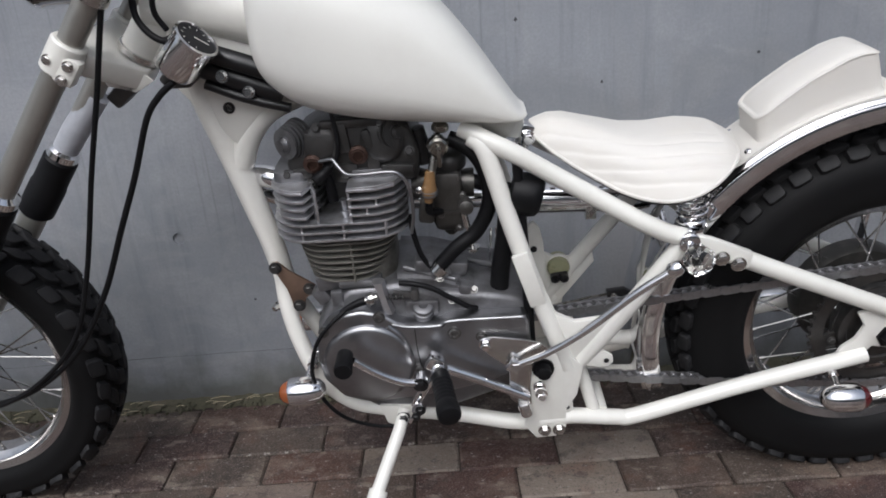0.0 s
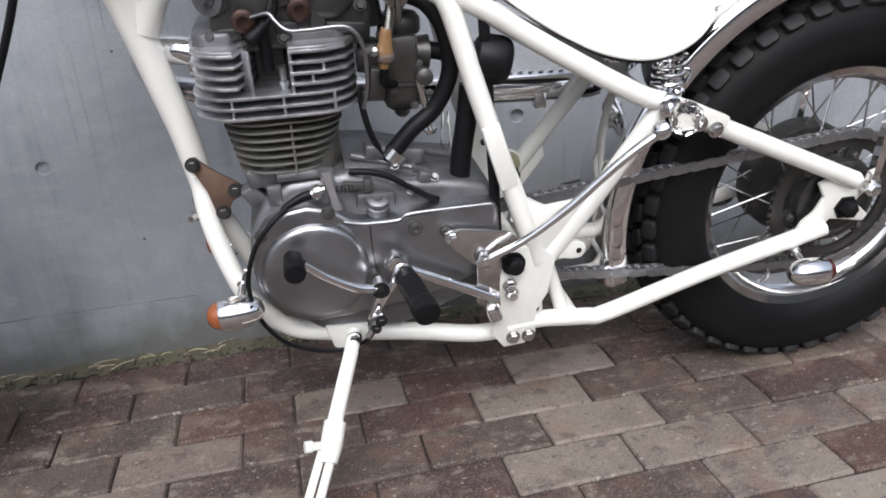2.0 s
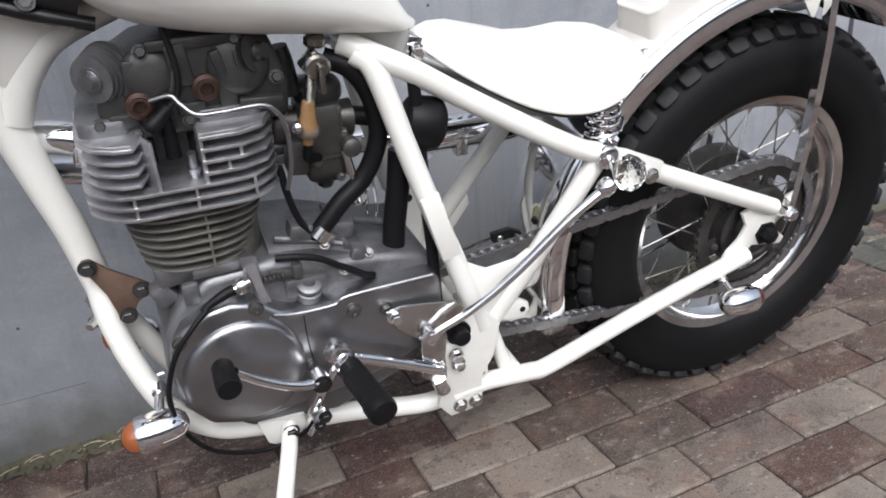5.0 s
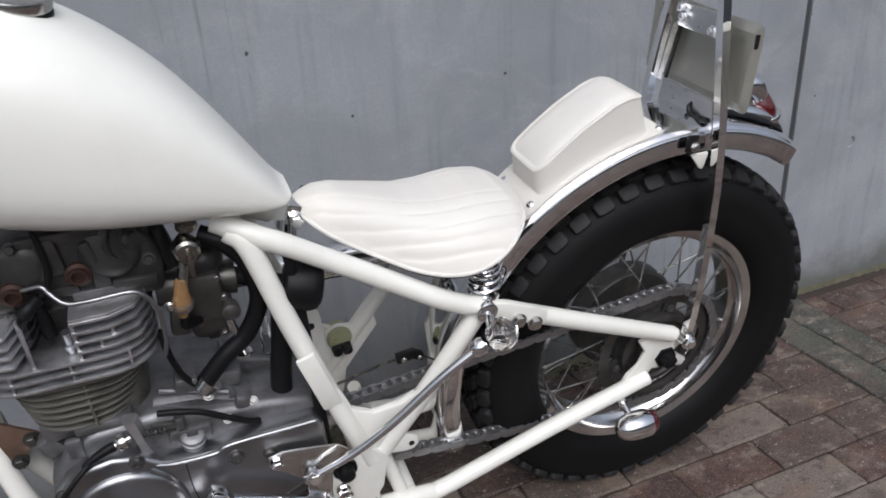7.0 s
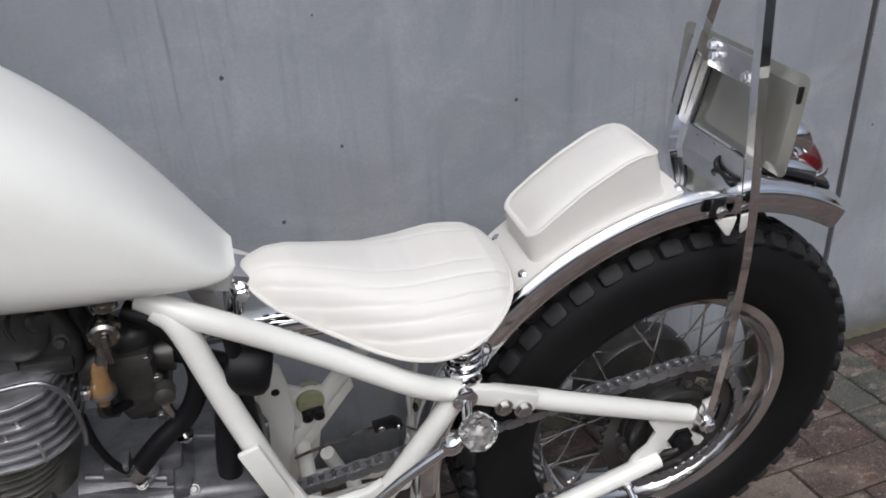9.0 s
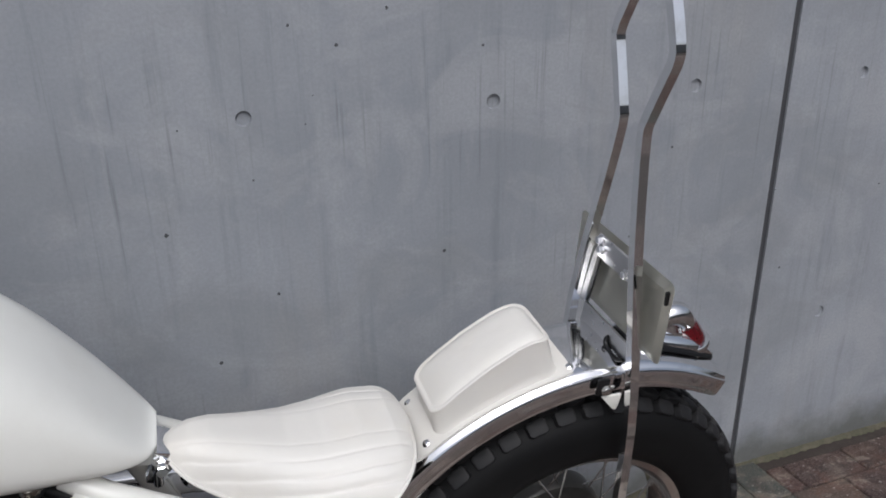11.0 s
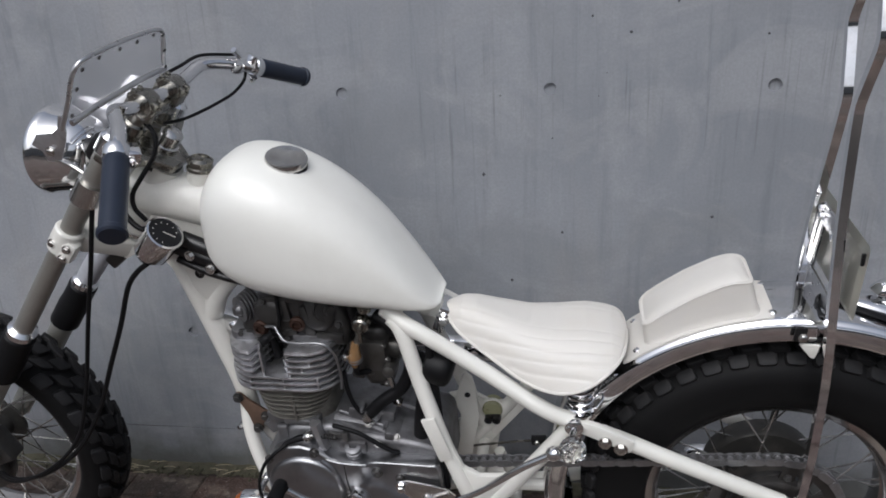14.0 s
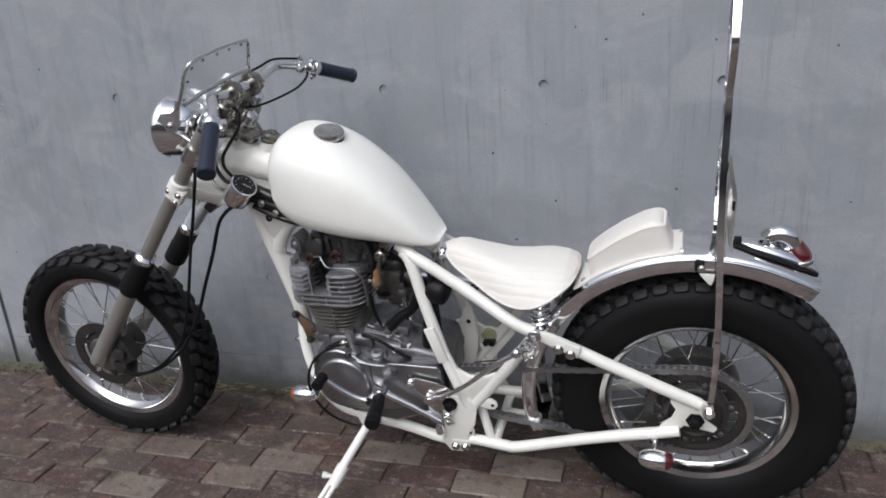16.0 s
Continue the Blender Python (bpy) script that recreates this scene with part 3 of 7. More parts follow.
# -- frame --
def frame_tubes():
    bm = bmesh.new()
    # backbone and steering head
    tube(bm, [(-1.12, 0, 0.945, 0.042), (-1.0, 0, 0.922, 0.044), (-0.88, 0, 0.875, 0.042), (-0.7, 0, 0.78, 0.034), (-0.6, 0, 0.72, 0.026)], n=20)
    rod(bm, HEAD + HEAD_A * 0.03, HEAD + HEAD_A * 0.18, 0.031, 24)
    # front down tube, which forks into two cradle tubes
    tube(bm, [(-1.086, 0, 0.87, 0.0255), (-1.071, 0, 0.8, 0.0235), (-1.056, 0, 0.735, 0.0225), (-1.041, 0, 0.67, 0.0212), (-1.026, 0, 0.6, 0.0202), (-1.015, 0, 0.55, 0.0194),
              (-1.008, 0, 0.505, 0.0188), (-1.001, 0, 0.445, 0.017)], n=20)
    tube(bm, [(-1.038, 0, 0.685, 0.022), (-1.016, 0, 0.73, 0.021), (-0.978, 0, 0.768, 0.019), (-0.91, 0, 0.795, 0.017)], n=16)
    for s in (-1, 1):
        upper = [(-1.004, 0.01, 0.48), (-1.0, 0.028, 0.425), (-0.986, 0.043, 0.36), (-0.96, 0.053, 0.288), (-0.91, 0.06, 0.237)]
        if s > 0:
            upper = [(-1.003, 0.004, 0.45), (-0.975, 0.012, 0.38), (-0.945, 0.03, 0.3), (-0.905, 0.055, 0.24)]
        tube(bm, sided(upper + [(-0.85, 0.062, 0.217), (-0.72, 0.07, 0.2), (-0.62, 0.085, 0.188), (-0.57, 0.1, 0.2)], s), 0.0145, 16)
        tube(bm, sided([(-0.665, 0.055, 0.722), (-0.645, 0.068, 0.7), (-0.612, 0.088, 0.588), (-0.572, 0.105, 0.463), (-0.525, 0.11, 0.325)], s), 0.0146, 16)
        tube(bm, sided([(-0.68, 0.045, 0.735), (-0.64, 0.064, 0.717), (-0.6, 0.071, 0.696), (-0.55, 0.074, 0.664), (-0.5, 0.081, 0.634), (-0.44, 0.095, 0.6), (-0.41, 0.103, 0.584), (-0.375, 0.106, 0.566), (-0.345, 0.106, 0.556), (-0.325, 0.106, 0.549)], s), 0.0146, 16)
        back = 0.0 if s < 0 else -0.034
        tube(bm, sided([(-0.345 + back * 0.6, 0.105, 0.55), (-0.437 + back, 0.106, 0.42), (-0.53 + back, 0.106, 0.3)], s), 0.0142, 16)
        tube(bm, sided([(-0.575, 0.108, 0.212), (-0.515, 0.108, 0.214), (-0.44, 0.107, 0.205), (-0.4, 0.106, 0.206), (-0.228, 0.103, 0.256), (-0.02, 0.096, 0.304)], s), 0.0142, 16)
        # long channel that braces the seat post
        box(bm, (-0.588, s * 0.117, 0.503), (0.027, 0.008, 0.1), (0, -17, 0), 0.003)
    for x, z, w in ((-0.535, 0.305, 0.1), (-0.464, 0.213, 0.1), (-0.66, 0.728, 0.05)):
        rod(bm, (x, -w, z), (x, w, z), 0.0125, 14)
    rod(bm, (-0.475, -0.1, 0.212), (-0.5, -0.08, 0.3), 0.0115, 12)
    rod(bm, (-0.475, 0.1, 0.212), (-0.5, 0.08, 0.3), 0.0115, 12)
    rod(bm, (-0.53, -0.03, 0.318), (-0.372, -0.025, 0.318), 0.0125, 14)
    rod(bm, (-0.464, 0.015, 0.213), (-0.364, -0.027, 0.241), 0.0115, 14)
    return bm


frame_ob = part("frame", frame_tubes(), FRAME_PAINT, BIKE, "cream painted rigid tubular steel frame")
for s in (-1, 1):
    web = plate([(-0.585, 0.475), (-0.562, 0.478), (-0.545, 0.432), (-0.515, 0.414), (-0.47, 0.418), (-0.45, 0.43), (-0.445, 0.405),
                 (-0.525, 0.3), (-0.545, 0.33)], s * 0.1, s * 0.112, 0.002)
    part("gusset", web, FRAME_PAINT, frame_ob)
    low = plate([(-0.605, 0.335), (-0.59, 0.352), (-0.53, 0.36), (-0.5, 0.33), (-0.51, 0.27), (-0.528, 0.24), (-0.528, 0.2), (-0.545, 0.18),
                 (-0.58, 0.178), (-0.6, 0.205), (-0.59, 0.26)], s * 0.112, s * 0.121, 0.002)
    part("pivot_plate", low, FRAME_PAINT, frame_ob)
    bm = bmesh.new()
    lathe(bm, [(0.0185, 0), (0.0185, 0.006), (0.013, 0.006), (0.012, 0.02), (0.009, 0.022)], (-0.568, s * 0.12, 0.333), (0, s, 0), 20)
    part("pivot_nut", bm, RUBBER, frame_ob, "black capped pivot nut")
    for x, z in ((-0.566, 0.197), (-0.541, 0.197)):
        part("bolt", bolt(bmesh.new(), (x, s * 0.121, z), (0, s, 0), 0.0085, 0.01), STEEL, frame_ob)
    # bolted joint of the rear rails
    lug = plate([(-0.352, 0.562), (-0.335, 0.565), (-0.305, 0.556), (-0.242, 0.527), (-0.248, 0.5), (-0.33, 0.537), (-0.352, 0.548)], s * 0.106, s * 0.12, 0.003)
    part("rail_lug", lug, FRAME_PAINT, frame_ob)
    rail = bmesh.new()
    tube(rail, sided([(-0.3, 0.102, 0.531), (-0.24, 0.1, 0.504), (-0.17, 0.1, 0.472), (0.02, 0.094, 0.385)], s), 0.0145, 16, 4)
    rail_ob = part("rear_rail", rail, FRAME_PAINT, BIKE)
    for x, z in ((-0.292, 0.523), (-0.265, 0.511)):
        part("bolt", bolt(bmesh.new(), (x, s * 0.12, z), (0, s, 0), 0.009, 0.009), STEEL, rail_ob)
    axle_plate = plate([(-0.06, 0.318), (-0.04, 0.335), (-0.03, 0.36), (-0.045, 0.385), (0.0, 0.402), (0.035, 0.39), (0.045, 0.362), (0.03, 0.345), (0.062, 0.318),
                        (0.055, 0.306), (-0.01, 0.318), (-0.025, 0.3), (-0.07, 0.296)], s * 0.086, s * 0.095, 0.0025)
    part("axle_plate", axle_plate, FRAME_PAINT, rail_ob)
    bm = bmesh.new()
    lathe(bm, [(0.021, 0), (0.021, 0.004), (0.015, 0.004), (0.014, 0.018), (0.008, 0.022)], (0.013, s * 0.095, 0.338), (0, s, 0), 6)
    part("axle_nut", bm, RUBBER, rail_ob, "black axle nut")
# headstock gusset and lower lug plates
for s in (-1, 1):
    part("head_gusset", plate([(-1.165, 0.9), (-1.06, 0.915), (-0.95, 0.86), (-0.94, 0.79), (-0.985, 0.77), (-1.03, 0.72), (-1.075, 0.775), (-1.135, 0.862)], s * 0.004, s * 0.0205, 0.006), FRAME_PAINT, frame_ob)
bm = bmesh.new()
lathe(bm, [(0.009, 0), (0.009, 0.003), (0.0055, 0.003), (0.005, 0.001), (0, 0.001)], (-1.031, -0.0195, 0.783), (0, -1, 0), 16)
lathe(bm, [(0.009, 0), (0.009, 0.003), (0.0055, 0.003), (0.005, 0.001), (0, 0.001)], (-1.031, 0.0195, 0.783), (0, 1, 0), 16)
part("frame_hole_bush", bm, BLACK, frame_ob)
# drilled tabs behind the pivot plate
for outline, hx, hz in (([(-0.492, 0.338), (-0.478, 0.354), (-0.462, 0.352), (-0.451, 0.344), (-0.449, 0.331), (-0.457, 0.322), (-0.47, 0.321), (-0.5, 0.327)], -0.461, 0.335),
                        ([(-0.545, 0.262), (-0.526, 0.262), (-0.516, 0.248), (-0.515, 0.234), (-0.523, 0.225), (-0.545, 0.226)], -0.526, 0.239)):
    tab = part("drilled_tab", plate(outline, -0.114, -0.107, 0.0015), FRAME_PAINT, frame_ob)
    part("tab_hole", lathe(bmesh.new(), [(0.0045, 0), (0.0045, 0.001)], (hx, -0.114, hz), (0, -1, 0), 16), BLACK, tab)
# engine mounting plate at the front
mount = plate([(-1.016, 0.509), (-1.011, 0.517), (-1.002, 0.518), (-0.985, 0.5), (-0.952, 0.475), (-0.944, 0.468), (-0.944, 0.459), (-0.951, 0.453), (-0.962, 0.446), (-0.967, 0.437),
               (-0.967, 0.427), (-0.977, 0.421), (-0.987, 0.426), (-0.989, 0.44), (-0.994, 0.465), (-1.006, 0.493), (-1.014, 0.5)], -0.036, -0.03, 0.0015)
mount_ob = part("engine_mount_plate", mount, BROWN_STEEL, BIKE, "brown triangular engine mounting plate")
for x, z in ((-1.006, 0.508), (-0.955, 0.464), (-0.977, 0.432)):
    part("bolt", bolt(bmesh.new(), (x, -0.036, z), (0, -1, 0), 0.008, 0.01), DARK_CAST, mount_ob)
part("mount_hole", lathe(bmesh.new(), [(0.005, 0), (0.005, 0.0012)], (-1.001, -0.0195, 0.474), (0, -1, 0.1), 14), BLACK, frame_ob, "dark drilled hole")
for s in (-1, 1):
    part("bolt", bolt(bmesh.new(), (-1.016, s * 0.02, 0.425), (-0.6, s, 0), 0.006, 0.016), STEEL, frame_ob)


# -- wheels --
def tyre(name, R, half, lip, knobs, xf, label):
    """A block-pattern tyre: a squarish carcass, and every worn, rounded tread block a piece of its own."""
    bm = bmesh.new()
    height, e = 0.0112, 0.78
    dep = (R - height - lip) / (1 + 0.69 ** e)
    rc = R - height - dep

    def section(f):
        c, s = math.cos(f), math.sin(f)
        return rc + dep * math.copysign(abs(c) ** e, c), half * math.copysign(abs(s) ** e, s)

    prof = [section(k / 20 * 2.33) for k in range(-20, 21)]
    # a raised rim guard on each flank
    prof = [(r, y * (1.02 if 8 <= abs(k - 20) <= 12 else 1.0)) for k, (r, y) in enumerate(prof)]
    prof = [(lip - 0.004, prof[0][1] * 0.9)] + prof + [(lip - 0.004, prof[-1][1] * 0.9)]
    lathe(bm, prof, (0, 0, 0), (0, 1, 0), 96, closed=True)
    tyre_ob = part(name, bm, TYRE, BIKE, label, xf, 30)

    def at(theta, f, h):
        (r, y), (r0, y0), (r1, y1) = section(f), section(f - 0.02), section(f + 0.02)
        nr, ny = y1 - y0, r0 - r1
        m = math.hypot(nr, ny)
        r, y = r + h * nr / m, y + h * ny / m
        return (r * math.sin(theta), y, r * math.cos(theta))

    ring = ((-1, 0.16), (-0.72, 0), (0.72, 0), (1, 0.16), (1, 0.84), (0.72, 1), (-0.72, 1), (-1, 0.84))
    for count, f0, f1, width, phase, skew, h in knobs:
        w = math.pi / count * width
        bm = bmesh.new()
        fm = (f0 + f1) / 2
        rings = []
        for lift, grow in ((-0.002, 1.06), (h * 0.72, 0.98), (h * 0.95, 0.9), (h, 0.72)):
            rings.append([at(tt * w * grow + skew * (2 * ff - 1), fm + (f0 + (f1 - f0) * ff - fm) * grow, lift) for tt, ff in ring])
        loft(bm, rings)
        bmesh.ops.recalc_face_normals(bm, faces=bm.faces)
        me = bpy.data.meshes.new("tread_block")
        bm.to_mesh(me)
        bm.free()
        for poly in me.polygons:
            poly.use_smooth = True
        me.set_sharp_from_angle(angle=radians(48))
        me.materials.append(TREAD)
        for k in range(count):
            ob = new("tread_block", me)
            ob.parent = tyre_ob
            ob.matrix_local = xf @ Matrix.Rotation(2 * math.pi * (k + phase) / count, 4, 'Y')
    return tyre_ob


REAR_KNOBS = [(46, -0.13, 0.13, 0.7, 0.0, 0.0, 0.0105)] + [(46, *sorted((s * a, s * b)), wd, ph, s * sk, 0.0105) for s in (-1, 1)
              for a, b, wd, ph, sk in ((0.17, 0.43, 0.7, 0.5, 0.01), (0.49, 0.86, 0.72, 0.0, 0.0))]
FRONT_KNOBS = [(36, -0.15, 0.15, 0.64, 0.0, 0.02, 0.0112)] + [(n, *sorted((s * a, s * b)), wd, ph, s * sk, 0.0112) for s in (-1, 1)
               for n, a, b, wd, ph, sk in ((36, 0.19, 0.5, 0.66, 0.5, 0.03), (18, 0.55, 1.0, 0.34, 0.0, 0.012), (18, 0.57, 1.16, 0.34, 0.5, 0.012))]


def wheel(name, xf, half, seat, hub_r, hub_w, spokes, label):
    hub = bmesh.new()
    lathe(hub, [(0.012, -hub_w), (0.03, -hub_w), (hub_r, -hub_w * 0.72), (hub_r, -hub_w * 0.6), (hub_r * 0.55, -hub_w * 0.5), (hub_r * 0.5, 0),
                (hub_r * 0.55, hub_w * 0.5), (hub_r, hub_w * 0.6), (hub_r, hub_w * 0.72), (0.03, hub_w), (0.012, hub_w)], (0, 0, 0), (0, 1, 0), 32)
    hub_ob = part(name, hub, HUB, BIKE, label, xf)
    rim = bmesh.new()
    b = half * 0.66
    section = [(seat + 0.018, -b), (seat + 0.018, -b + 0.006), (seat + 0.004, -b + 0.009), (seat, -b * 0.55), (seat - 0.009, -b * 0.38), (seat - 0.009, b * 0.38),
               (seat, b * 0.55), (seat + 0.004, b - 0.009), (seat + 0.018, b - 0.006), (seat + 0.018, b),
               (seat + 0.012, b + 0.002), (seat - 0.001, b - 0.004), (seat - 0.006, b * 0.6), (seat - 0.014, b * 0.42), (seat - 0.014, -b * 0.42),
               (seat - 0.006, -b * 0.6), (seat - 0.001, -b + 0.004), (seat + 0.012, -b - 0.002)]
    lathe(rim, section, (0, 0, 0), (0, 1, 0), 96, closed=True)
    part("rim", rim, RIM, hub_ob, "tarnished chromed steel rim", xf)
    one = bmesh.new()
    lathe(one, [(0.0017, 0), (0.0017, 0.93), (0.0032, 0.93), (0.003, 1.0)], (0, 0, 0), (0, 0, 1), 6)
    me = bpy.data.meshes.new("spoke")
    one.to_mesh(me)
    one.free()
    me.materials.append(STEEL)
    for k in range(spokes):
        side = 1 if k % 2 else -1
        lean = 1 if (k // 2) % 2 else -1
        a1 = 2 * math.pi * k / spokes
        a0 = a1 + lean * 0.62
        p = V(hub_r * 0.93 * math.sin(a0), side * hub_w * 0.66, hub_r * 0.93 * math.cos(a0))
        q = V((seat - 0.012) * math.sin(a1), side * 0.008, (seat - 0.012) * math.cos(a1))
        sp = new("spoke", me)
        sp.parent = hub_ob
        d = q - p
        sp.matrix_local = xf @ Matrix.Translation(p) @ d.to_track_quat('Z', 'Y').to_matrix().to_4x4() @ Matrix.Diagonal((1, 1, d.length, 1))
    return hub_ob


AXLE = (0.013, 0.0, 0.338)
REAR = Matrix.Translation(AXLE)
rear_wheel = wheel("rear_wheel", REAR, 0.066, 0.2095, 0.07, 0.06, 36, "wire-spoked rear wheel with black hub")
FRONT = FORK @ Matrix.Translation((0.062, 0, -0.714)) @ Matrix.Rotation(RAKE, 4, 'Y')
front_wheel = wheel("front_wheel", FRONT, 0.056, 0.229, 0.06, 0.055, 36, "wire-spoked front wheel with a brake disc")
tyre("rear_tyre", 0.344, 0.066, 0.2255, REAR_KNOBS, REAR, "wide black block-pattern rear tyre")
tyre("front_tyre", 0.323, 0.056, 0.2455, FRONT_KNOBS, FRONT, "black knobbly front tyre")
# rear hub: black drum on the right, sprocket carrier on the left
bm = bmesh.new()
lathe(bm, [(0.03, 0.02), (0.098, 0.022), (0.104, 0.03), (0.104, 0.06), (0.09, 0.068), (0.03, 0.07)], AXLE, (0, 1, 0), 48)
part("brake_drum", bm, HUB, rear_wheel, "black painted brake drum")
bm = bmesh.new()
lathe(bm, [(0.02, 0.078), (0.034, 0.078), (0.04, 0.072), (0.058, 0.07), (0.06, 0.06), (0.076, 0.058), (0.076, 0.048), (0.02, 0.046)], AXLE, (0, -1, 0), 40)
part("sprocket_carrier", bm, DARK_CAST, rear_wheel, "dark cast sprocket carrier")
bm = bmesh.new()
lathe(bm, [(0.074, 0.058), (0.074, 0.0665), (0.072, 0.073), (0.068, 0.0755), (0.06, 0.0755), (0.057, 0.071), (0.044, 0.072), (0.041, 0.08), (0.034, 0.084), (0.018, 0.085)], AXLE, (0, -1, 0), 56)
part("hub_cover", bm, SPROCKET, rear_wheel, "ringed oily steel hub cover")


def sprocket(r, teeth, th, at):
    """A toothed ring on six arms."""
    bm = bmesh.new()
    lathe(bm, [(r * 0.8, -th / 2), (r - 0.003, -th / 2), (r - 0.003, th / 2), (r * 0.8, th / 2)], at, (0, 1, 0), 92, closed=True)
    for k in range(teeth):
        a = 2 * math.pi * k / teeth
        box(bm, (at[0] + (r - 0.0015) * math.cos(a), at[1], at[2] + (r - 0.0015) * math.sin(a)), (0.008, th * 0.9, 0.006), (0, -math.degrees(a), 0))
    for k in range(6):
        a = 2 * math.pi * k / 6 + 0.3
        box(bm, (at[0] + r * 0.69 * math.cos(a), at[1], at[2] + r * 0.69 * math.sin(a)), (r * 0.36, th * 0.96, 0.026), (0, -math.degrees(a), 0))
    return bm


SPR = (AXLE[0], -0.062, AXLE[2])
part("sprocket", sprocket(0.117, 46, 0.006, SPR), SPROCKET, rear_wheel, "oily steel rear sprocket")
for k in range(6):
    a = k * math.pi / 3 + 0.3
    part("bolt", bolt(bmesh.new(), (AXLE[0] + 0.081 * math.cos(a), -0.066, AXLE[2] + 0.081 * math.sin(a)), (0, -1, 0), 0.0055, 0.006), BOLT, rear_wheel)

# -- drive chain: one loop of links --
chain = new("chain")
chain.parent = BIKE
tagged(chain, label="oily dark roller chain")
FS, RF, RR = V(-0.62, 0, 0.343), 0.055, 0.119
rear_c = V(AXLE[0], 0, AXLE[2])
d = rear_c - FS
base = math.atan2(d.z, d.x)
al = math.asin((RR - RF) / d.length)
loop = []
up_ang, lo_ang = base + math.pi / 2 + al, base - math.pi / 2 - al
pt = lambda c, r, a: V(c.x + r * math.cos(a), 0, c.z + r * math.sin(a))
for k in range(30):
    loop.append(pt(FS, RF, up_ang + (2 * math.pi + lo_ang - up_ang) * k / 29))
sag = pt(FS, RF, lo_ang), pt(rear_c, RR, lo_ang)
for k in range(1, 24):
    f = k / 24
    loop.append(sag[0].lerp(sag[1], f) - V(0, 0, 0.006 * math.sin(math.pi * f)))
for k in range(40):
    loop.append(pt(rear_c, RR, lo_ang + (up_ang - lo_ang) * k / 39))
loop.append(loop[0].copy())
cum = [0.0]
for a, b in zip(loop, loop[1:]):
    cum.append(cum[-1] + (b - a).length)
links = int(cum[-1] / 0.01588)
links -= links % 2
pitch = cum[-1] / links


def along(s):
    s %= cum[-1]
    for i in range(len(loop) - 1):
        if s <= cum[i + 1]:
            return loop[i].lerp(loop[i + 1], (s - cum[i]) / max(1e-9, cum[i + 1] - cum[i]))
    return loop[-1]


def link_mesh(name, half, roller):
    bm = bmesh.new()
    for s in (-1, 1):
        poly = []
        for k in range(12):
            a = 2 * math.pi * k / 12
            cx = 0.5 if math.cos(a) > 0 else -0.5
            poly.append((cx * 0.0159 + 0.0078 * math.cos(a) * 1.05, 0.0078 * math.sin(a)))
        lo = [bm.verts.new((x, s * half - 0.0011, z)) for x, z in poly]
        hi = [bm.verts.new((x, s * half + 0.0011, z)) for x, z in poly]
        for k in range(12):
            bm.faces.new((lo[k], lo[(k + 1) % 12], hi[(k + 1) % 12], hi[k]))
        bm.faces.new(lo[::-1])
        bm.faces.new(hi)
    if roller:
        for x in (-0.0079, 0.0079):
            lathe(bm, [(0.005, -half), (0.005, half)], (x, 0, 0), (0, 1, 0), 8)
    bmesh.ops.recalc_face_normals(bm, faces=bm.faces)
    me = bpy.data.meshes.new(name)
    bm.to_mesh(me)
    bm.free()
    me.materials.append(CHAIN)
    return me


inner, outer = link_mesh("chain_link", 0.0058, True), link_mesh("chain_link", 0.0083, False)
for k in range(links):
    p, q = along(pitch * k), along(pitch * (k + 1))
    ob = new("chain_link", inner if k % 2 else outer)
    ob.parent = chain
    m = (p + q) / 2
    ob.matrix_local = Matrix.Translation((m.x, -0.064, m.z)) @ Matrix.Rotation(-math.atan2(q.z - p.z, q.x - p.x), 4, 'Y')

# -- rear fender, pad, seat --
bm = bmesh.new()
rings = []
half_sect = [(0.071, -0.0275), (0.0745, -0.0255), (0.0755, -0.021), (0.0748, -0.0135), (0.074, -0.006), (0.0735, -0.001), (0.072, 0.0012), (0.0695, 0.002), (0.0675, 0.0036), (0.0655, 0.0066), (0.06, 0.009), (0.05, 0.0112), (0.035, 0.0132), (0.017, 0.0142)]
sect = [(-y, r) for y, r in half_sect] + [(0, 0.0144)] + half_sect[::-1]
sect = sect + [(y * 0.97, r - 0.0025) for y, r in sect[::-1]]
for k in range(61):
    th = radians(56 + (197 - 56) * k / 60)
    end = min(k, 60 - k)
    sq = 0.95 if end > 3 else (0.8, 0.88, 0.92, 0.94)[end]
    rings.append([(AXLE[0] + (0.403 + r) * math.cos(th), y * sq, AXLE[2] + (0.403 + r) * math.sin(th)) for y, r in sect])
loft(bm, rings)
fender = part("rear_fender", bm, CHROME, BIKE, "chromed steel rear fender")
for s in (-1, 1):
    tab = bmesh.new()
    tube(tab, sided([(-0.3, 0.062, 0.588), (-0.297, 0.085, 0.59), (-0.31, 0.1, 0.58)], s), 0.0022, 8, 4)
    part("fender_tab", tab, CHROME, fender)
    part("bolt", bolt(bmesh.new(), (-0.3, s * 0.064, 0.588), (-0.76, 0, 0.64), 0.005, 0.007), STEEL, fender)


SEAT_EDGE = [(-0.574, 0.0, 0.714), (-0.571, 0.02, 0.712), (-0.561, 0.037, 0.703), (-0.542, 0.051, 0.688), (-0.515, 0.061, 0.67), (-0.48, 0.074, 0.65), (-0.44, 0.094, 0.632), (-0.4, 0.112, 0.624), (-0.36, 0.123, 0.627),
             (-0.32, 0.121, 0.642), (-0.285, 0.1, 0.662), (-0.264, 0.062, 0.672), (-0.256, 0.0, 0.676)]


def seat_top(x):
    return float(np.interp(x, [-0.57, -0.545, -0.52, -0.47, -0.425, -0.38, -0.328, -0.283, -0.254], [0.724, 0.731, 0.73, 0.716, 0.702, 0.697, 0.699, 0.693, 0.68]))


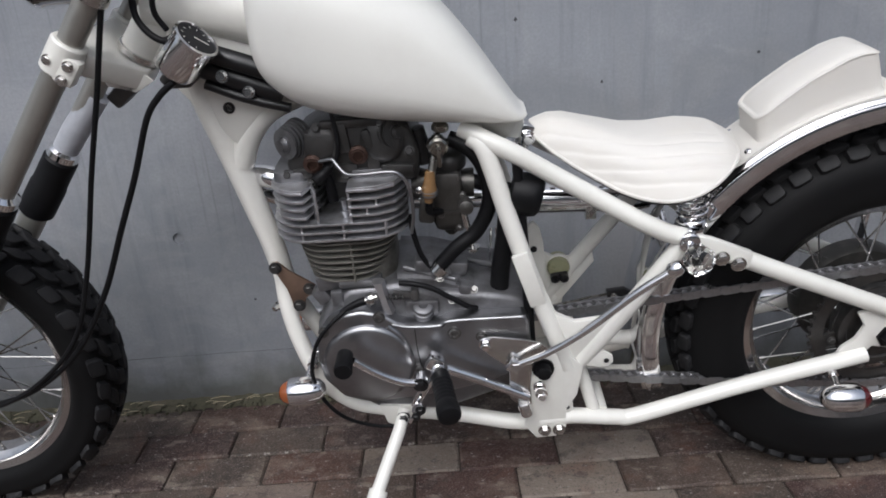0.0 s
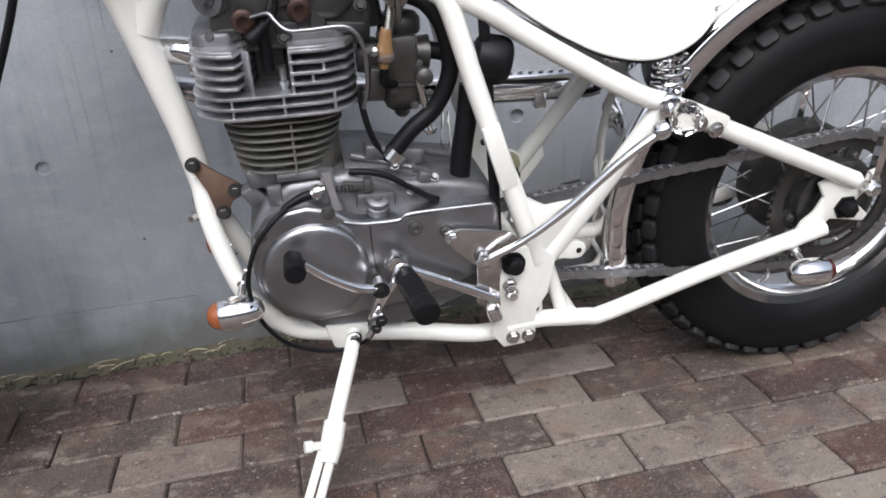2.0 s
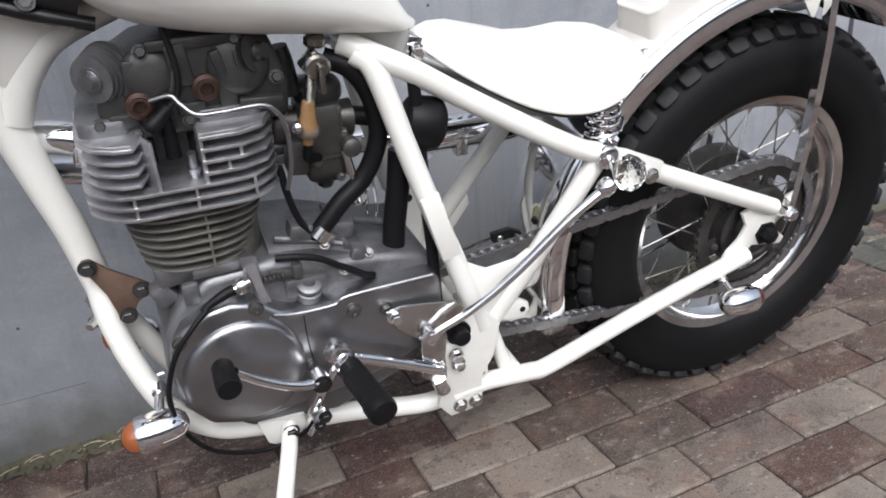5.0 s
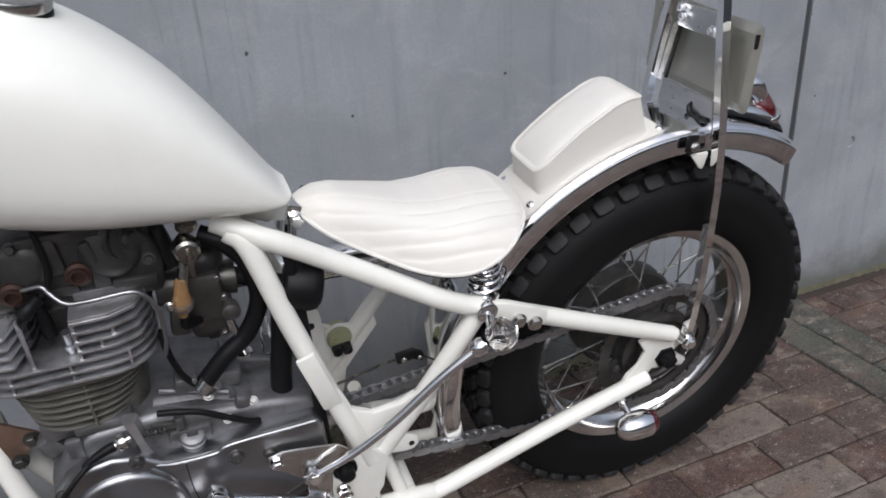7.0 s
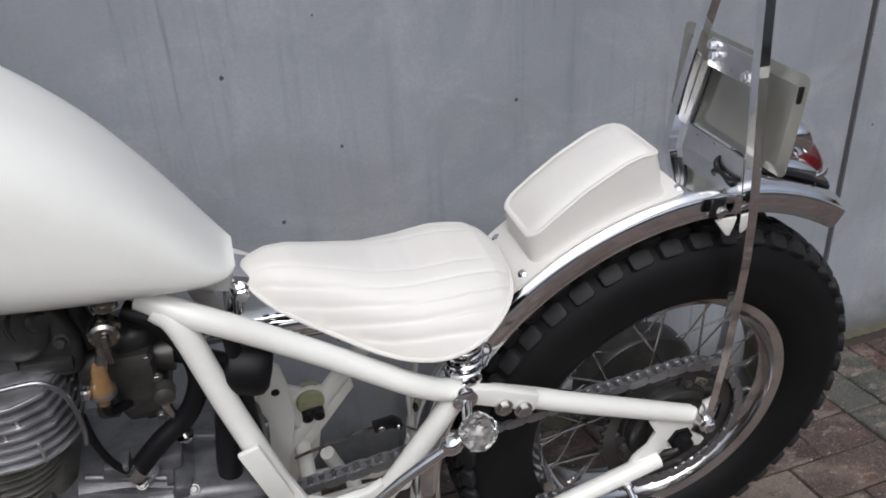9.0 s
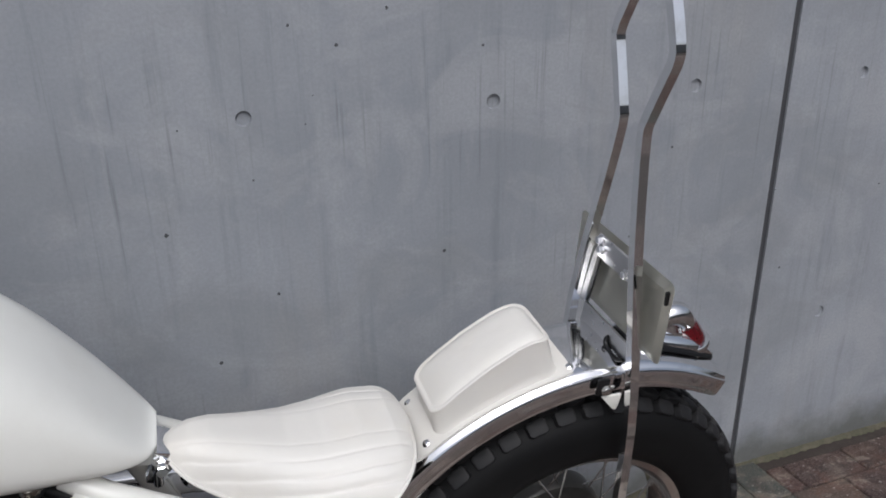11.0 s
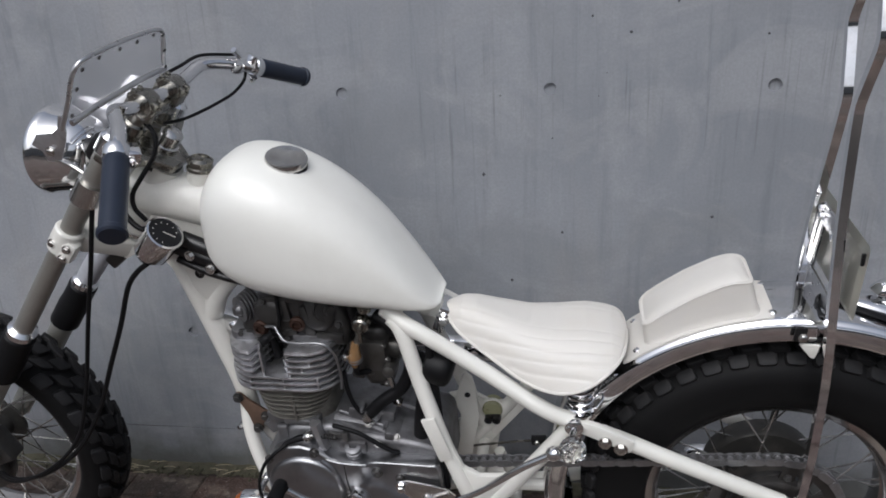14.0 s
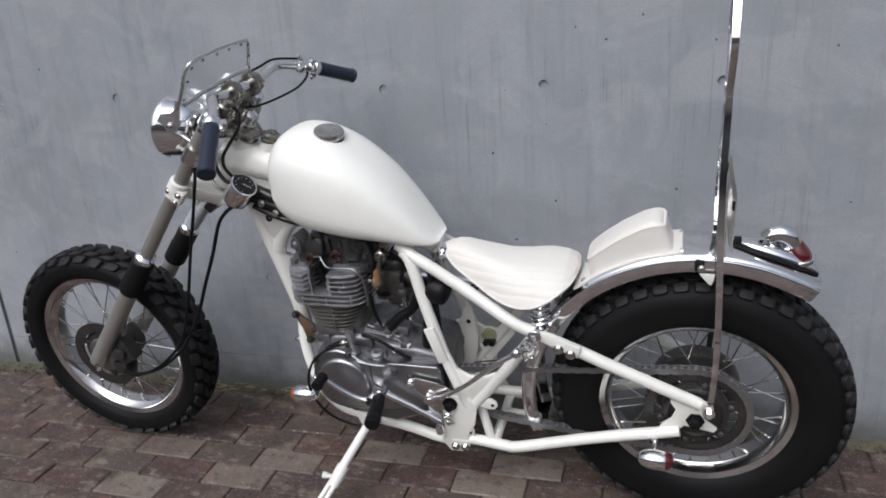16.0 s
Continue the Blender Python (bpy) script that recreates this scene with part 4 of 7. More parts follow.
def seat_outline():
    """The welted edge of the solo seat, wide at the back and dropped at the flanks."""
    half = spline(SEAT_EDGE, 8)
    left = [(p[0], -p[1], p[2]) for p in half]
    return left + [(x, -y, z) for x, y, z in left[-2:0:-1]]


SEAMS = (([(-0.57, 0.018), (-0.53, 0.024), (-0.45, 0.031), (-0.35, 0.036), (-0.255, 0.034)], 0.22),
         ([(-0.558, 0.034), (-0.53, 0.042), (-0.5, 0.046), (-0.45, 0.051), (-0.4, 0.057), (-0.33, 0.06), (-0.258, 0.055)], 0.5),
         ([(-0.54, 0.0495), (-0.5, 0.056), (-0.455, 0.065), (-0.4, 0.075), (-0.342, 0.081), (-0.3, 0.08), (-0.268, 0.073)], 0.85),
         ([(-0.49, 0.0655), (-0.424, 0.083), (-0.389, 0.091), (-0.345, 0.097), (-0.314, 0.098), (-0.28, 0.095)], 1.0),
         ([(-0.455, 0.081), (-0.422, 0.094), (-0.393, 0.102), (-0.364, 0.108), (-0.335, 0.113), (-0.3, 0.116)], 1.0))


def seam_dip(x, y):
    """How far the stitched seams, which run from the flank to the rear edge, pull the cover down."""
    dip = 0.0
    for pts, depth in SEAMS:
        xs, ys = [p[0] for p in pts], [p[1] for p in pts]
        if xs[0] - 0.01 < x < xs[-1] + 0.01:
            d = abs(y) - float(np.interp(x, xs, ys))
            ends = max(abs(2 * (x - xs[0]) / (xs[-1] - xs[0]) - 1), 0.0)
            tight = depth * (0.55 + 0.45 * min(1.0, ends) ** 2)
            dip += tight * (0.0032 * math.exp(-(d / 0.0021) ** 2) + 0.0018 * math.exp(-(d / 0.0065) ** 2))
    return dip


def seat_shape():
    edge = [np.array(p) for p in spline(SEAT_EDGE, 10)]
    ex, ey, ez = ([p[k] for p in edge] for k in range(3))
    bm, rows = bmesh.new(), []
    nu, nv = 120, 200
    for i in range(nu + 1):
        x = -0.414 - 0.1598 * math.cos(math.pi * i / nu)
        w, rim, top = (float(np.interp(x, ex, q)) for q in (ey, ez, [seat_top(q) for q in ex]))
        row = []
        for j in range(nv + 1):
            v = 2 * j / nv - 1
            y = w * v
            drop = abs(v) ** 3.4
            z = (top + 0.001) * (1 - drop) + rim * drop - seam_dip(x, y) * min(1.0, (1 - abs(v)) / 0.02)
            row.append(bm.verts.new((x, y, z)))
        rows.append(row)
    for a, b in zip(rows, rows[1:]):
        for p, q, r, t in zip(a, b, b[1:], a[1:]):
            bm.faces.new((p, q, r, t))
    bmesh.ops.remove_doubles(bm, verts=bm.verts, dist=1e-5)
    return bm


seat = part("seat", seat_shape(), VINYL, BIKE, "cream vinyl solo seat with stitched pleats", angle=75)
edge = seat_outline()
bm = bmesh.new()
tube(bm, [(x, y, z) for x, y, z in edge] + [edge[0]], 0.0028, 8, 1)
part("piping", bm, VINYL, seat)
bm = bmesh.new()
lower = [(-0.39 + (x + 0.39) * 0.97, y * 0.96, z) for x, y, z in edge]
loft(bm, [[(x, y, z - 0.008) for x, y, z in lower], [(x, y, z - 0.001) for x, y, z in lower]])
part("seat_pan", bm, BLACK, seat, "black steel seat pan")
for s in (-1, 1):
    bm = bmesh.new()
    coil = [(-0.335 + 0.021 * math.cos(a), s * 0.092 + 0.021 * math.sin(a), 0.572 + 0.062 * a / (2 * math.pi * 5)) for a in np.linspace(0, 2 * math.pi * 5, 90)]
    tube(bm, coil, 0.0031, 8, 1)
    lathe(bm, [(0.024, 0.0), (0.024, 0.004), (0.008, 0.004), (0.008, 0.07), (0.024, 0.07), (0.024, 0.075)], (-0.335, s * 0.092, 0.566), (0, 0, 1), 20)
    part("seat_spring", bm, CHROME, seat, "chromed coil seat spring")
bm = bmesh.new()
box(bm, (-0.583, 0, 0.7), (0.02, 0.05, 0.05), (0, 20, 0), 0.003)
for s in (-1, 1):
    bolt(bm, (-0.578, s * 0.025, 0.705), (0, s, 0), 0.009, 0.014)
    lathe(bm, [(0.006, 0), (0.006, 0.03), (0.008, 0.03), (0.008, 0.036)], (-0.585, s * 0.03, 0.68), (0.1, 0, 1), 10)
part("seat_hinge", bm, CHROME, seat, "chromed seat hinge")

# passenger pad
def fender_z(x, r=0.414):
    return AXLE[2] + math.sqrt(max(0.0, r * r - (x - AXLE[0]) ** 2))


def pad_top(x):
    return float(np.interp(x, [-0.25, -0.228, -0.2, -0.16, -0.115, -0.092, -0.072, -0.05], [0.702, 0.721, 0.745, 0.774, 0.799, 0.806, 0.805, 0.798]))


def pad_shape():
    """A stuffed box that stands on the fender: rounded walls and a welted top."""
    rings = []
    for k, inset, r, lift in ((0.0, -0.007, 0.016, 0), (0.06, -0.003, 0.017, 0), (0.3, 0.0005, 0.018, 0), (0.7, 0.001, 0.018, 0), (0.86, 0.0018, 0.018, 0), (0.95, 0.0022, 0.018, 0), (0.97, 0.0024, 0.018, 0.0), (0.985, 0.0012, 0.018, 0.0), (0.995, 0.0008, 0.018, 0.0),
                              (1.0, 0.0018, 0.017, 0.001), (1.0, 0.0042, 0.016, 0.0014), (1.0, 0.0055, 0.016, 0.0002), (1.0, 0.0068, 0.015, 0.0), (1.0, 0.0085, 0.015, 0.0015), (1.0, 0.013, 0.013, 0.0045), (1.0, 0.02, 0.01, 0.0068), (1.0, 0.032, 0.005, 0.008), (1.0, 0.042, 0.002, 0.0083)):
        x0, x1 = -0.226 - 0.011 * k + inset, -0.05 - 0.016 * k - inset
        h = 0.0515 - 0.0005 * k - inset
        ring = rounded(x0, x1, -h, h, min(r, h * 0.9), 6)
        pts = []
        for j, (a, b) in enumerate(zip(ring, ring[1:] + ring[:1])):
            long = j in (6, 20)
            for q in range(12 if long else (5 if j in (13, 27) else 1)):
                f = q / (12 if long else (5 if j in (13, 27) else 1))
                x, y = a[0] + (b[0] - a[0]) * f, a[1] + (b[1] - a[1]) * f
                zb = fender_z(x, 0.412) - 0.004
                pts.append((x, y, zb + (pad_top(x) - zb) * k + lift))
        rings.append(pts)
    return loft(bmesh.new(), rings)


pad = part("passenger_pad", pad_shape(), VINYL, BIKE, "cream vinyl passenger pad with a welted top", angle=70)
bm = bmesh.new()
rings = []
for k in range(25):
    x = -0.264 + 0.231 * k / 24
    half = 0.061 if 2 < k < 22 else (0.056, 0.059, 0.0605)[min(k, 24 - k)]
    z0 = fender_z(x, 0.4145)
    rings.append([(x, -half, z0 - 0.004), (x, -half, z0 + 0.0005), (x, -0.03, z0 + 0.0045), (x, 0.03, z0 + 0.0045), (x, half, z0 + 0.0005), (x, half, z0 - 0.004), (x, 0, z0 + 0.001)])
loft(bm, rings)
part("pad_base", bm, VINYL, pad)
for x in (-0.241, -0.034):
    for s in (-1, 1):
        part("bolt", lathe(bmesh.new(), [(0.0065, 0), (0.006, 0.003), (0.003, 0.005), (0, 0.0055)], (x, s * 0.045, fender_z(x, 0.4135)), (x - AXLE[0], s * 0.1, 0.35), 14), CHROME, pad)

# -- fuel tank --
TANK = [(-0.967, 0.874, 0.94, 0.055), (-0.964, 0.852, 0.966, 0.085), (-0.956, 0.829, 0.991, 0.105), (-0.936, 0.806, 1.011, 0.119), (-0.9, 0.782, 1.021, 0.126), (-0.85, 0.767, 1.014, 0.127),
        (-0.8, 0.757, 0.993, 0.124), (-0.75, 0.75, 0.959, 0.117), (-0.7, 0.744, 0.912, 0.105), (-0.66, 0.74, 0.861, 0.092), (-0.63, 0.737, 0.817, 0.08), (-0.605, 0.736, 0.778, 0.066),
        (-0.588, 0.738, 0.753, 0.05), (-0.578, 0.742, 0.746, 0.03)]
bm = bmesh.new()
rings = []
fine = spline(TANK, 3)
for x, zb, zt, hw in fine:
    ring = []
    for k in range(40):
        a = 2 * math.pi * k / 40
        c, s = math.cos(a), math.sin(a)
        y = hw * math.copysign(abs(c) ** 0.62, c)
        z = math.copysign(abs(s) ** (0.6 if s > 0 else 0.78), s)
        zm = zb + (zt - zb) * 0.36
        z = zm + (zt - zm) * z if z > 0 else zm + (zm - zb) * z
        y *= 1 - 0.14 * max(0, s) ** 2 - 0.1 * max(0, -s) ** 3
        ring.append((x, y, z))
    rings.append(ring)
loft(bm, rings)
for _ in range(2):
    bmesh.ops.smooth_vert(bm, verts=bm.verts, factor=0.4, use_axis_x=True, use_axis_y=True, use_axis_z=True)
tank = part("fuel_tank", bm, TANK_PAINT, BIKE, "pearl white peanut-shaped steel fuel tank", angle=60)
bm = bmesh.new()
cap_n = V(0.2, -0.15, 0.96).normalized()
lathe(bm, [(0.034, -0.012), (0.036, -0.004), (0.036, 0.0), (0.033, 0.003)], (-0.826, -0.018, 0.998), cap_n, 40)
part("cap_seal", bm, RUBBER, tank, "black rubber cap seal")
bm = bmesh.new()
lathe(bm, [(0.033, 0.002), (0.0352, 0.004), (0.0358, 0.012), (0.034, 0.0155), (0.031, 0.0145), (0.02, 0.0115), (0, 0.0105)], (-0.826, -0.018, 0.998), cap_n, 48)
part("fuel_cap", bm, CAP_STEEL, tank, "dull steel screw fuel cap")
bm = bmesh.new()
fil_n = V(0.22, 0, 1).normalized()
lathe(bm, [(0.027, -0.046), (0.0235, -0.03), (0.0225, 0.012), (0.02, 0.012)], (-0.996, 0, 0.969), fil_n, 28)
part("oil_filler_neck", bm, FRAME_PAINT, frame_ob)
bm = bmesh.new()
lathe(bm, [(0.02, 0.012), (0.023, 0.014), (0.023, 0.019), (0.02, 0.021), (0.02, 0.026), (0.0225, 0.028), (0.0225, 0.032), (0.016, 0.036), (0.015, 0.033), (0.006, 0.032), (0.005, 0.035), (0, 0.035)], (-0.996, 0, 0.969), fil_n, 28)
part("oil_filler_cap", bm, AGED, frame_ob, "grey ribbed oil filler cap")
bm = plate([(-0.612, 0.705), (-0.6, 0.738), (-0.585, 0.742), (-0.58, 0.72), (-0.59, 0.7)], -0.018, 0.018, 0.004)
part("tank_lug", bm, TANK_PAINT, tank)

# -- engine --
case = plate([(-0.95, 0.36), (-0.94, 0.42), (-0.915, 0.46), (-0.88, 0.485), (-0.79, 0.49), (-0.74, 0.472), (-0.655, 0.462), (-0.6, 0.452), (-0.585, 0.44), (-0.582, 0.33), (-0.62, 0.265),
              (-0.74, 0.222), (-0.86, 0.235), (-0.925, 0.29)], -0.085, 0.085, 0.012, 3)
engine = part("engine", case, CAST, BIKE, "grey single-cylinder air-cooled engine with oily castings")
cover = plate([(-0.944, 0.37), (-0.938, 0.41), (-0.92, 0.437), (-0.89, 0.455), (-0.86, 0.459), (-0.825, 0.45), (-0.803, 0.433), (-0.785, 0.426), (-0.735, 0.425), (-0.715, 0.433),
               (-0.66, 0.434), (-0.595, 0.434), (-0.588, 0.42), (-0.585, 0.36), (-0.605, 0.325), (-0.66, 0.3), (-0.73, 0.285), (-0.79, 0.277), (-0.86, 0.27), (-0.91, 0.287), (-0.938, 0.325)],
              -0.113, -0.08, 0.007, 4)
cover_ob = part("side_cover", cover, ALLOY, engine, "brushed alloy left engine cover")
bm = bmesh.new()
lathe(bm, [(0.077, 0.0), (0.077, 0.005), (0.0745, 0.01), (0.07, 0.0125), (0.063, 0.0135), (0.05, 0.016), (0.025, 0.018), (0, 0.0185)], (-0.858, -0.109, 0.357), (0, -1, 0), 64)
part("generator_cover", bm, ALLOY, engine, "domed polished alloy generator cover")
# raised lettering of the cover, as plain bars
for k in range(6):
    bm = bmesh.new()
    box(bm, (-0.868 + 0.0085 * k, -0.1262, 0.333), (0.0042, 0.0012, 0.01), (0, 0, 0))
    part("raised_bar", bm, ALLOY, cover_ob)
# seam of the two-part cover and its screws
bm = bmesh.new()
tube(bm, [(-0.776, -0.1135, 0.424), (-0.775, -0.1135, 0.38), (-0.771, -0.1135, 0.345)], 0.0009, 6, 4)
part("cover_seam", bm, BLACK, cover_ob)
bm = bmesh.new()
tube(bm, [(-0.82, -0.112, 0.428), (-0.802, -0.1135, 0.41), (-0.79, -0.1135, 0.38), (-0.786, -0.1135, 0.35)], 0.005, 10, 6)
tube(bm, [(-0.812, -0.1105, 0.4295), (-0.785, -0.1115, 0.4235), (-0.735, -0.1115, 0.4225), (-0.714, -0.1115, 0.4305), (-0.6, -0.1115, 0.431)], 0.0035, 10, 5)
part("cover_rib", bm, ALLOY, cover_ob)
for x, z, r in ((-0.712, 0.408, 0.0085), (-0.832, 0.447, 0.0075), (-0.926, 0.424, 0.0065), (-0.775, 0.34, 0.006), (-0.668, 0.398, 0.007)):
    bm = bmesh.new()
    lathe(bm, [(r * 1.35, -0.002), (r * 1.35, 0.0015), (r, 0.0015), (r, 0.007), (r * 0.55, 0.0075), (r * 0.5, 0.004), (0, 0.004)], (x, -0.1125, z), (0, -1, 0), 18)
    part("socket_screw", bm, BOLT, cover_ob)
# upper crankcase: gearbox roof, clutch arm boss, cable stay, oil line union
bm = bmesh.new()
loft(bm, [[(x, y0, z + 0.004), (x, y0 + 0.014, z + 0.012), (x, 0.07, z + 0.012), (x, 0.07, z - 0.05), (x, y0, z - 0.05)] for x, y0, z in ((-0.8, -0.066, 0.488), (-0.745, -0.068, 0.482), (-0.7, -0.072, 0.468), (-0.668, -0.076, 0.449), (-0.652, -0.076, 0.43), (-0.612, -0.076, 0.424), (-0.596, -0.07, 0.42))])
part("gearbox_roof", bm, CAST, engine, "sloping cast roof of the gearbox")
for p, q, r in (((-0.79, -0.055, 0.505), (-0.705, -0.062, 0.48), 0.0045), ((-0.6, -0.07, 0.425), (-0.6, 0.06, 0.435), 0.005), ((-0.69, 0.0, 0.485), (-0.61, 0.0, 0.458), 0.006), ((-0.7, -0.07, 0.475), (-0.7, 0.05, 0.482), 0.005)):
    part("casting_rib", tube(bmesh.new(), [p, q], r, 10, 1), CAST, engine)
for c, size, ry, r in (((-0.905, -0.03, 0.492), (0.06, 0.08, 0.03), -8, 0.006), ((-0.93, -0.05, 0.462), (0.026, 0.03, 0.03), -30, 0.005), ((-0.86, -0.06, 0.494), (0.07, 0.05, 0.014), 0, 0.004),
                       ((-0.762, -0.082, 0.446), (0.056, 0.022, 0.028), 2, 0.006), ((-0.69, -0.07, 0.462), (0.022, 0.024, 0.032), 18, 0.005), ((-0.9, -0.082, 0.47), (0.02, 0.012, 0.03), 0, 0.004),
                       ((-0.7, -0.035, 0.492), (0.034, 0.034, 0.026), 10, 0.006), ((-0.755, -0.05, 0.508), (0.03, 0.03, 0.022), 8, 0.005)):
    bm = bmesh.new()
    box(bm, c, size, (0, ry, 0), r)
    part("casting_lug", bm, CAST, engine)
bm = bmesh.new()
lathe(bm, [(0.017, 0.0), (0.017, 0.012), (0.0145, 0.013), (0.0145, 0.017), (0.0165, 0.018), (0.0165, 0.023), (0.013, 0.025), (0.0075, 0.025), (0.0075, 0.018), (0, 0.018)], (-0.761, -0.086, 0.43), (0.05, -0.35, 1), 24)
part("clutch_boss", bm, CAST, engine, "ringed boss of the clutch arm")
bm = bmesh.new()
box(bm, (-0.792, -0.088, 0.474), (0.03, 0.008, 0.01), (0, 8, 0), 0.002)
box(bm, (-0.772, -0.088, 0.473), (0.012, 0.016, 0.02), (0, 0, 0), 0.003)
part("clutch_arm", bm, BOLT, engine)
bm = bmesh.new()
loft(bm, [[(-0.829 + ox * w + 0.012 * (0.503 - z) / 0.06, -0.088 - dy, z) for ox, dy in ((-1, 0), (-0.6, 0.014), (0.6, 0.014), (1, 0), (0.6, -0.006), (-0.6, -0.006))] for z, w in ((0.444, 0.011), (0.458, 0.0085), (0.475, 0.008), (0.49, 0.0095), (0.503, 0.011))])
stay = part("cable_stay", bm, FIN, engine, "bright cast cable stay")
bm = bmesh.new()
lathe(bm, [(0.0052, -0.008), (0.0052, -0.002), (0.0105, -0.002), (0.011, 0.002), (0.011, 0.007), (0.0095, 0.009), (0.006, 0.009), (0.006, 0.014), (0, 0.014)], (-0.84, -0.1, 0.476), (-1, -0.1, -0.25), 20)
part("cable_adjuster", bm, STEEL, stay, "bright ring of the cable adjuster")
bm = bmesh.new()
tube(bm, [(-0.852, -0.101, 0.473, 0.0068), (-0.864, -0.103, 0.4705, 0.0066), (-0.884, -0.107, 0.463, 0.005), (-0.893, -0.11, 0.458, 0.0036)], n=12, steps=3)
part("cable_boot", bm, RUBBER, stay, "black rubber cable boot")
bm = bmesh.new()
tube(bm, [(-0.82 + 0.032 * k / 60, -0.094 + 0.0042 * math.cos(0.63 * k), 0.473 - 0.002 * k / 60 + 0.0042 * math.sin(0.63 * k)) for k in range(61)], 0.0012, 6, 1)
part("return_spring", bm, DARK_CAST, stay)
for x, y, z, r in ((-0.712, -0.087, 0.455, 0.005), (-0.675, -0.078, 0.467, 0.0048), (-0.73, -0.07, 0.488, 0.005)):
    part("bolt", bolt(bmesh.new(), (x, y, z), (0, -0.7, 0.7), r, 0.008), BOLT, engine)
bm = lathe(bmesh.new(), [(0.024, -0.004), (0.024, 0.004), (0.02, 0.007), (0.0185, 0.007), (0.0185, 0.013), (0.012, 0.014)], (-0.633, -0.055, 0.44), (-0.1, -0.25, 1), 24)
union = part("oil_union", bm, ALLOY, engine, "bright oil line flange")
for dx, dy in ((-0.021, -0.006), (0.021, 0.004)):
    part("bolt", bolt(bmesh.new(), (-0.633 + dx, -0.057 + dy, 0.443 + 0.3 * dy), (-0.1, -0.25, 1), 0.0045, 0.007), BOLT, union)


# cylinder barrel and its fins
def fin(x0, x1, half, r, z, th, mat, notch=None):
    outline = rounded(x0, x1, -half, half, r, 7)
    return part("fin", slab(outline, z - th / 2, z + th / 2, 0.0008), mat, engine)


bm = slab(rounded(-0.922, -0.8, -0.066, 0.066, 0.05, 8), 0.48, 0.585)
part("cylinder", bm, BARREL, engine, "grimy finned cylinder barrel")
for k in range(7):
    z = 0.573 - 0.0118 * k
    w = 0.013 * k / 6
    fin(-0.957 + w, -0.79 - w * 2.2, 0.092 - w * 0.5, 0.055, z, 0.0032, BARREL)
# core coloured darker than the fins, to put shade into their gaps
bm = slab([(-0.955, -0.045), (-0.94, -0.058), (-0.908, -0.058), (-0.901, -0.012), (-0.864, -0.012), (-0.858, -0.058), (-0.79, -0.058), (-0.772, -0.045), (-0.772, 0.045), (-0.79, 0.058), (-0.94, 0.058), (-0.955, 0.045)], 0.578, 0.662)
part("cylinder_head", bm, DARK_CAST, engine, "cylinder head core, darkened for the gaps between fins")
for k in range(3):
    fin(-0.985, -0.77, 0.103, 0.06, 0.586 + 0.0135 * k, 0.0042, FIN)
for k in range(4):
    z = 0.6265 + 0.0135 * k
    front = [(-0.903, 0.04), (-0.903, -0.045), (-0.924, -0.105), (-0.942, -0.103), (-0.964, -0.089), (-0.979, -0.06), (-0.981, 0.04)]
    back = [(-0.86, 0.04), (-0.858, -0.104), (-0.815, -0.104), (-0.786, -0.09), (-0.772, -0.06), (-0.769, 0.04)]
    if k == 3:
        for shape, lift in ((front, 0.69), (back, 0.688)):
            cx = sum(x for x, y in shape) / len(shape)
            for flip in (1, -1):
                outline = [(cx + (x - cx) * 0.985, (y + 0.001) * flip) for x, y in shape]
                part("head_casting", slab(outline[::flip], 0.6685, 0.6735, 0.0015), FIN, engine, "flat top plate of the fin stack")
                pocket = [(cx + (x - cx) * 0.86, max(-0.07, y) * flip) for x, y in shape]
                part("valve_pocket", slab(pocket[::flip], 0.668, lift, 0.005), CAST, engine)
    for shape in (front, back):
        f = slab(shape, z - 0.0021, z + 0.0021, 0.0008)
        part("fin", f, FIN, engine)
        f = slab([(x, -y) for x, y in shape[::-1]], z - 0.0021, z + 0.0021, 0.0008)
        part("fin", f, FIN, engine)
for x, rz in ((-0.9155, 19), (-0.856, 0)):
    bm = bmesh.new()
    box(bm, (x, -0.072, 0.641), (0.004, 0.058, 0.06), (0, 0, rz), 0.001)
    part("fin_web", bm, FIN, engine)
for x, y, z0, z1 in ((-0.935, -0.101, 0.585, 0.612), (-0.87, -0.103, 0.585, 0.612), (-0.805, -0.1, 0.585, 0.612), (-0.815, -0.102, 0.64, 0.652), (-0.83, -0.103, 0.626, 0.638), (-0.866, -0.089, 0.5, 0.575)):
    bm = bmesh.new()
    box(bm, (x, y + 0.0062, (z0 + z1) / 2), (0.003, 0.01, z1 - z0), (0, 0, 0))
    part("fin_rib", bm, FIN if z0 > 0.55 else BARREL, engine)
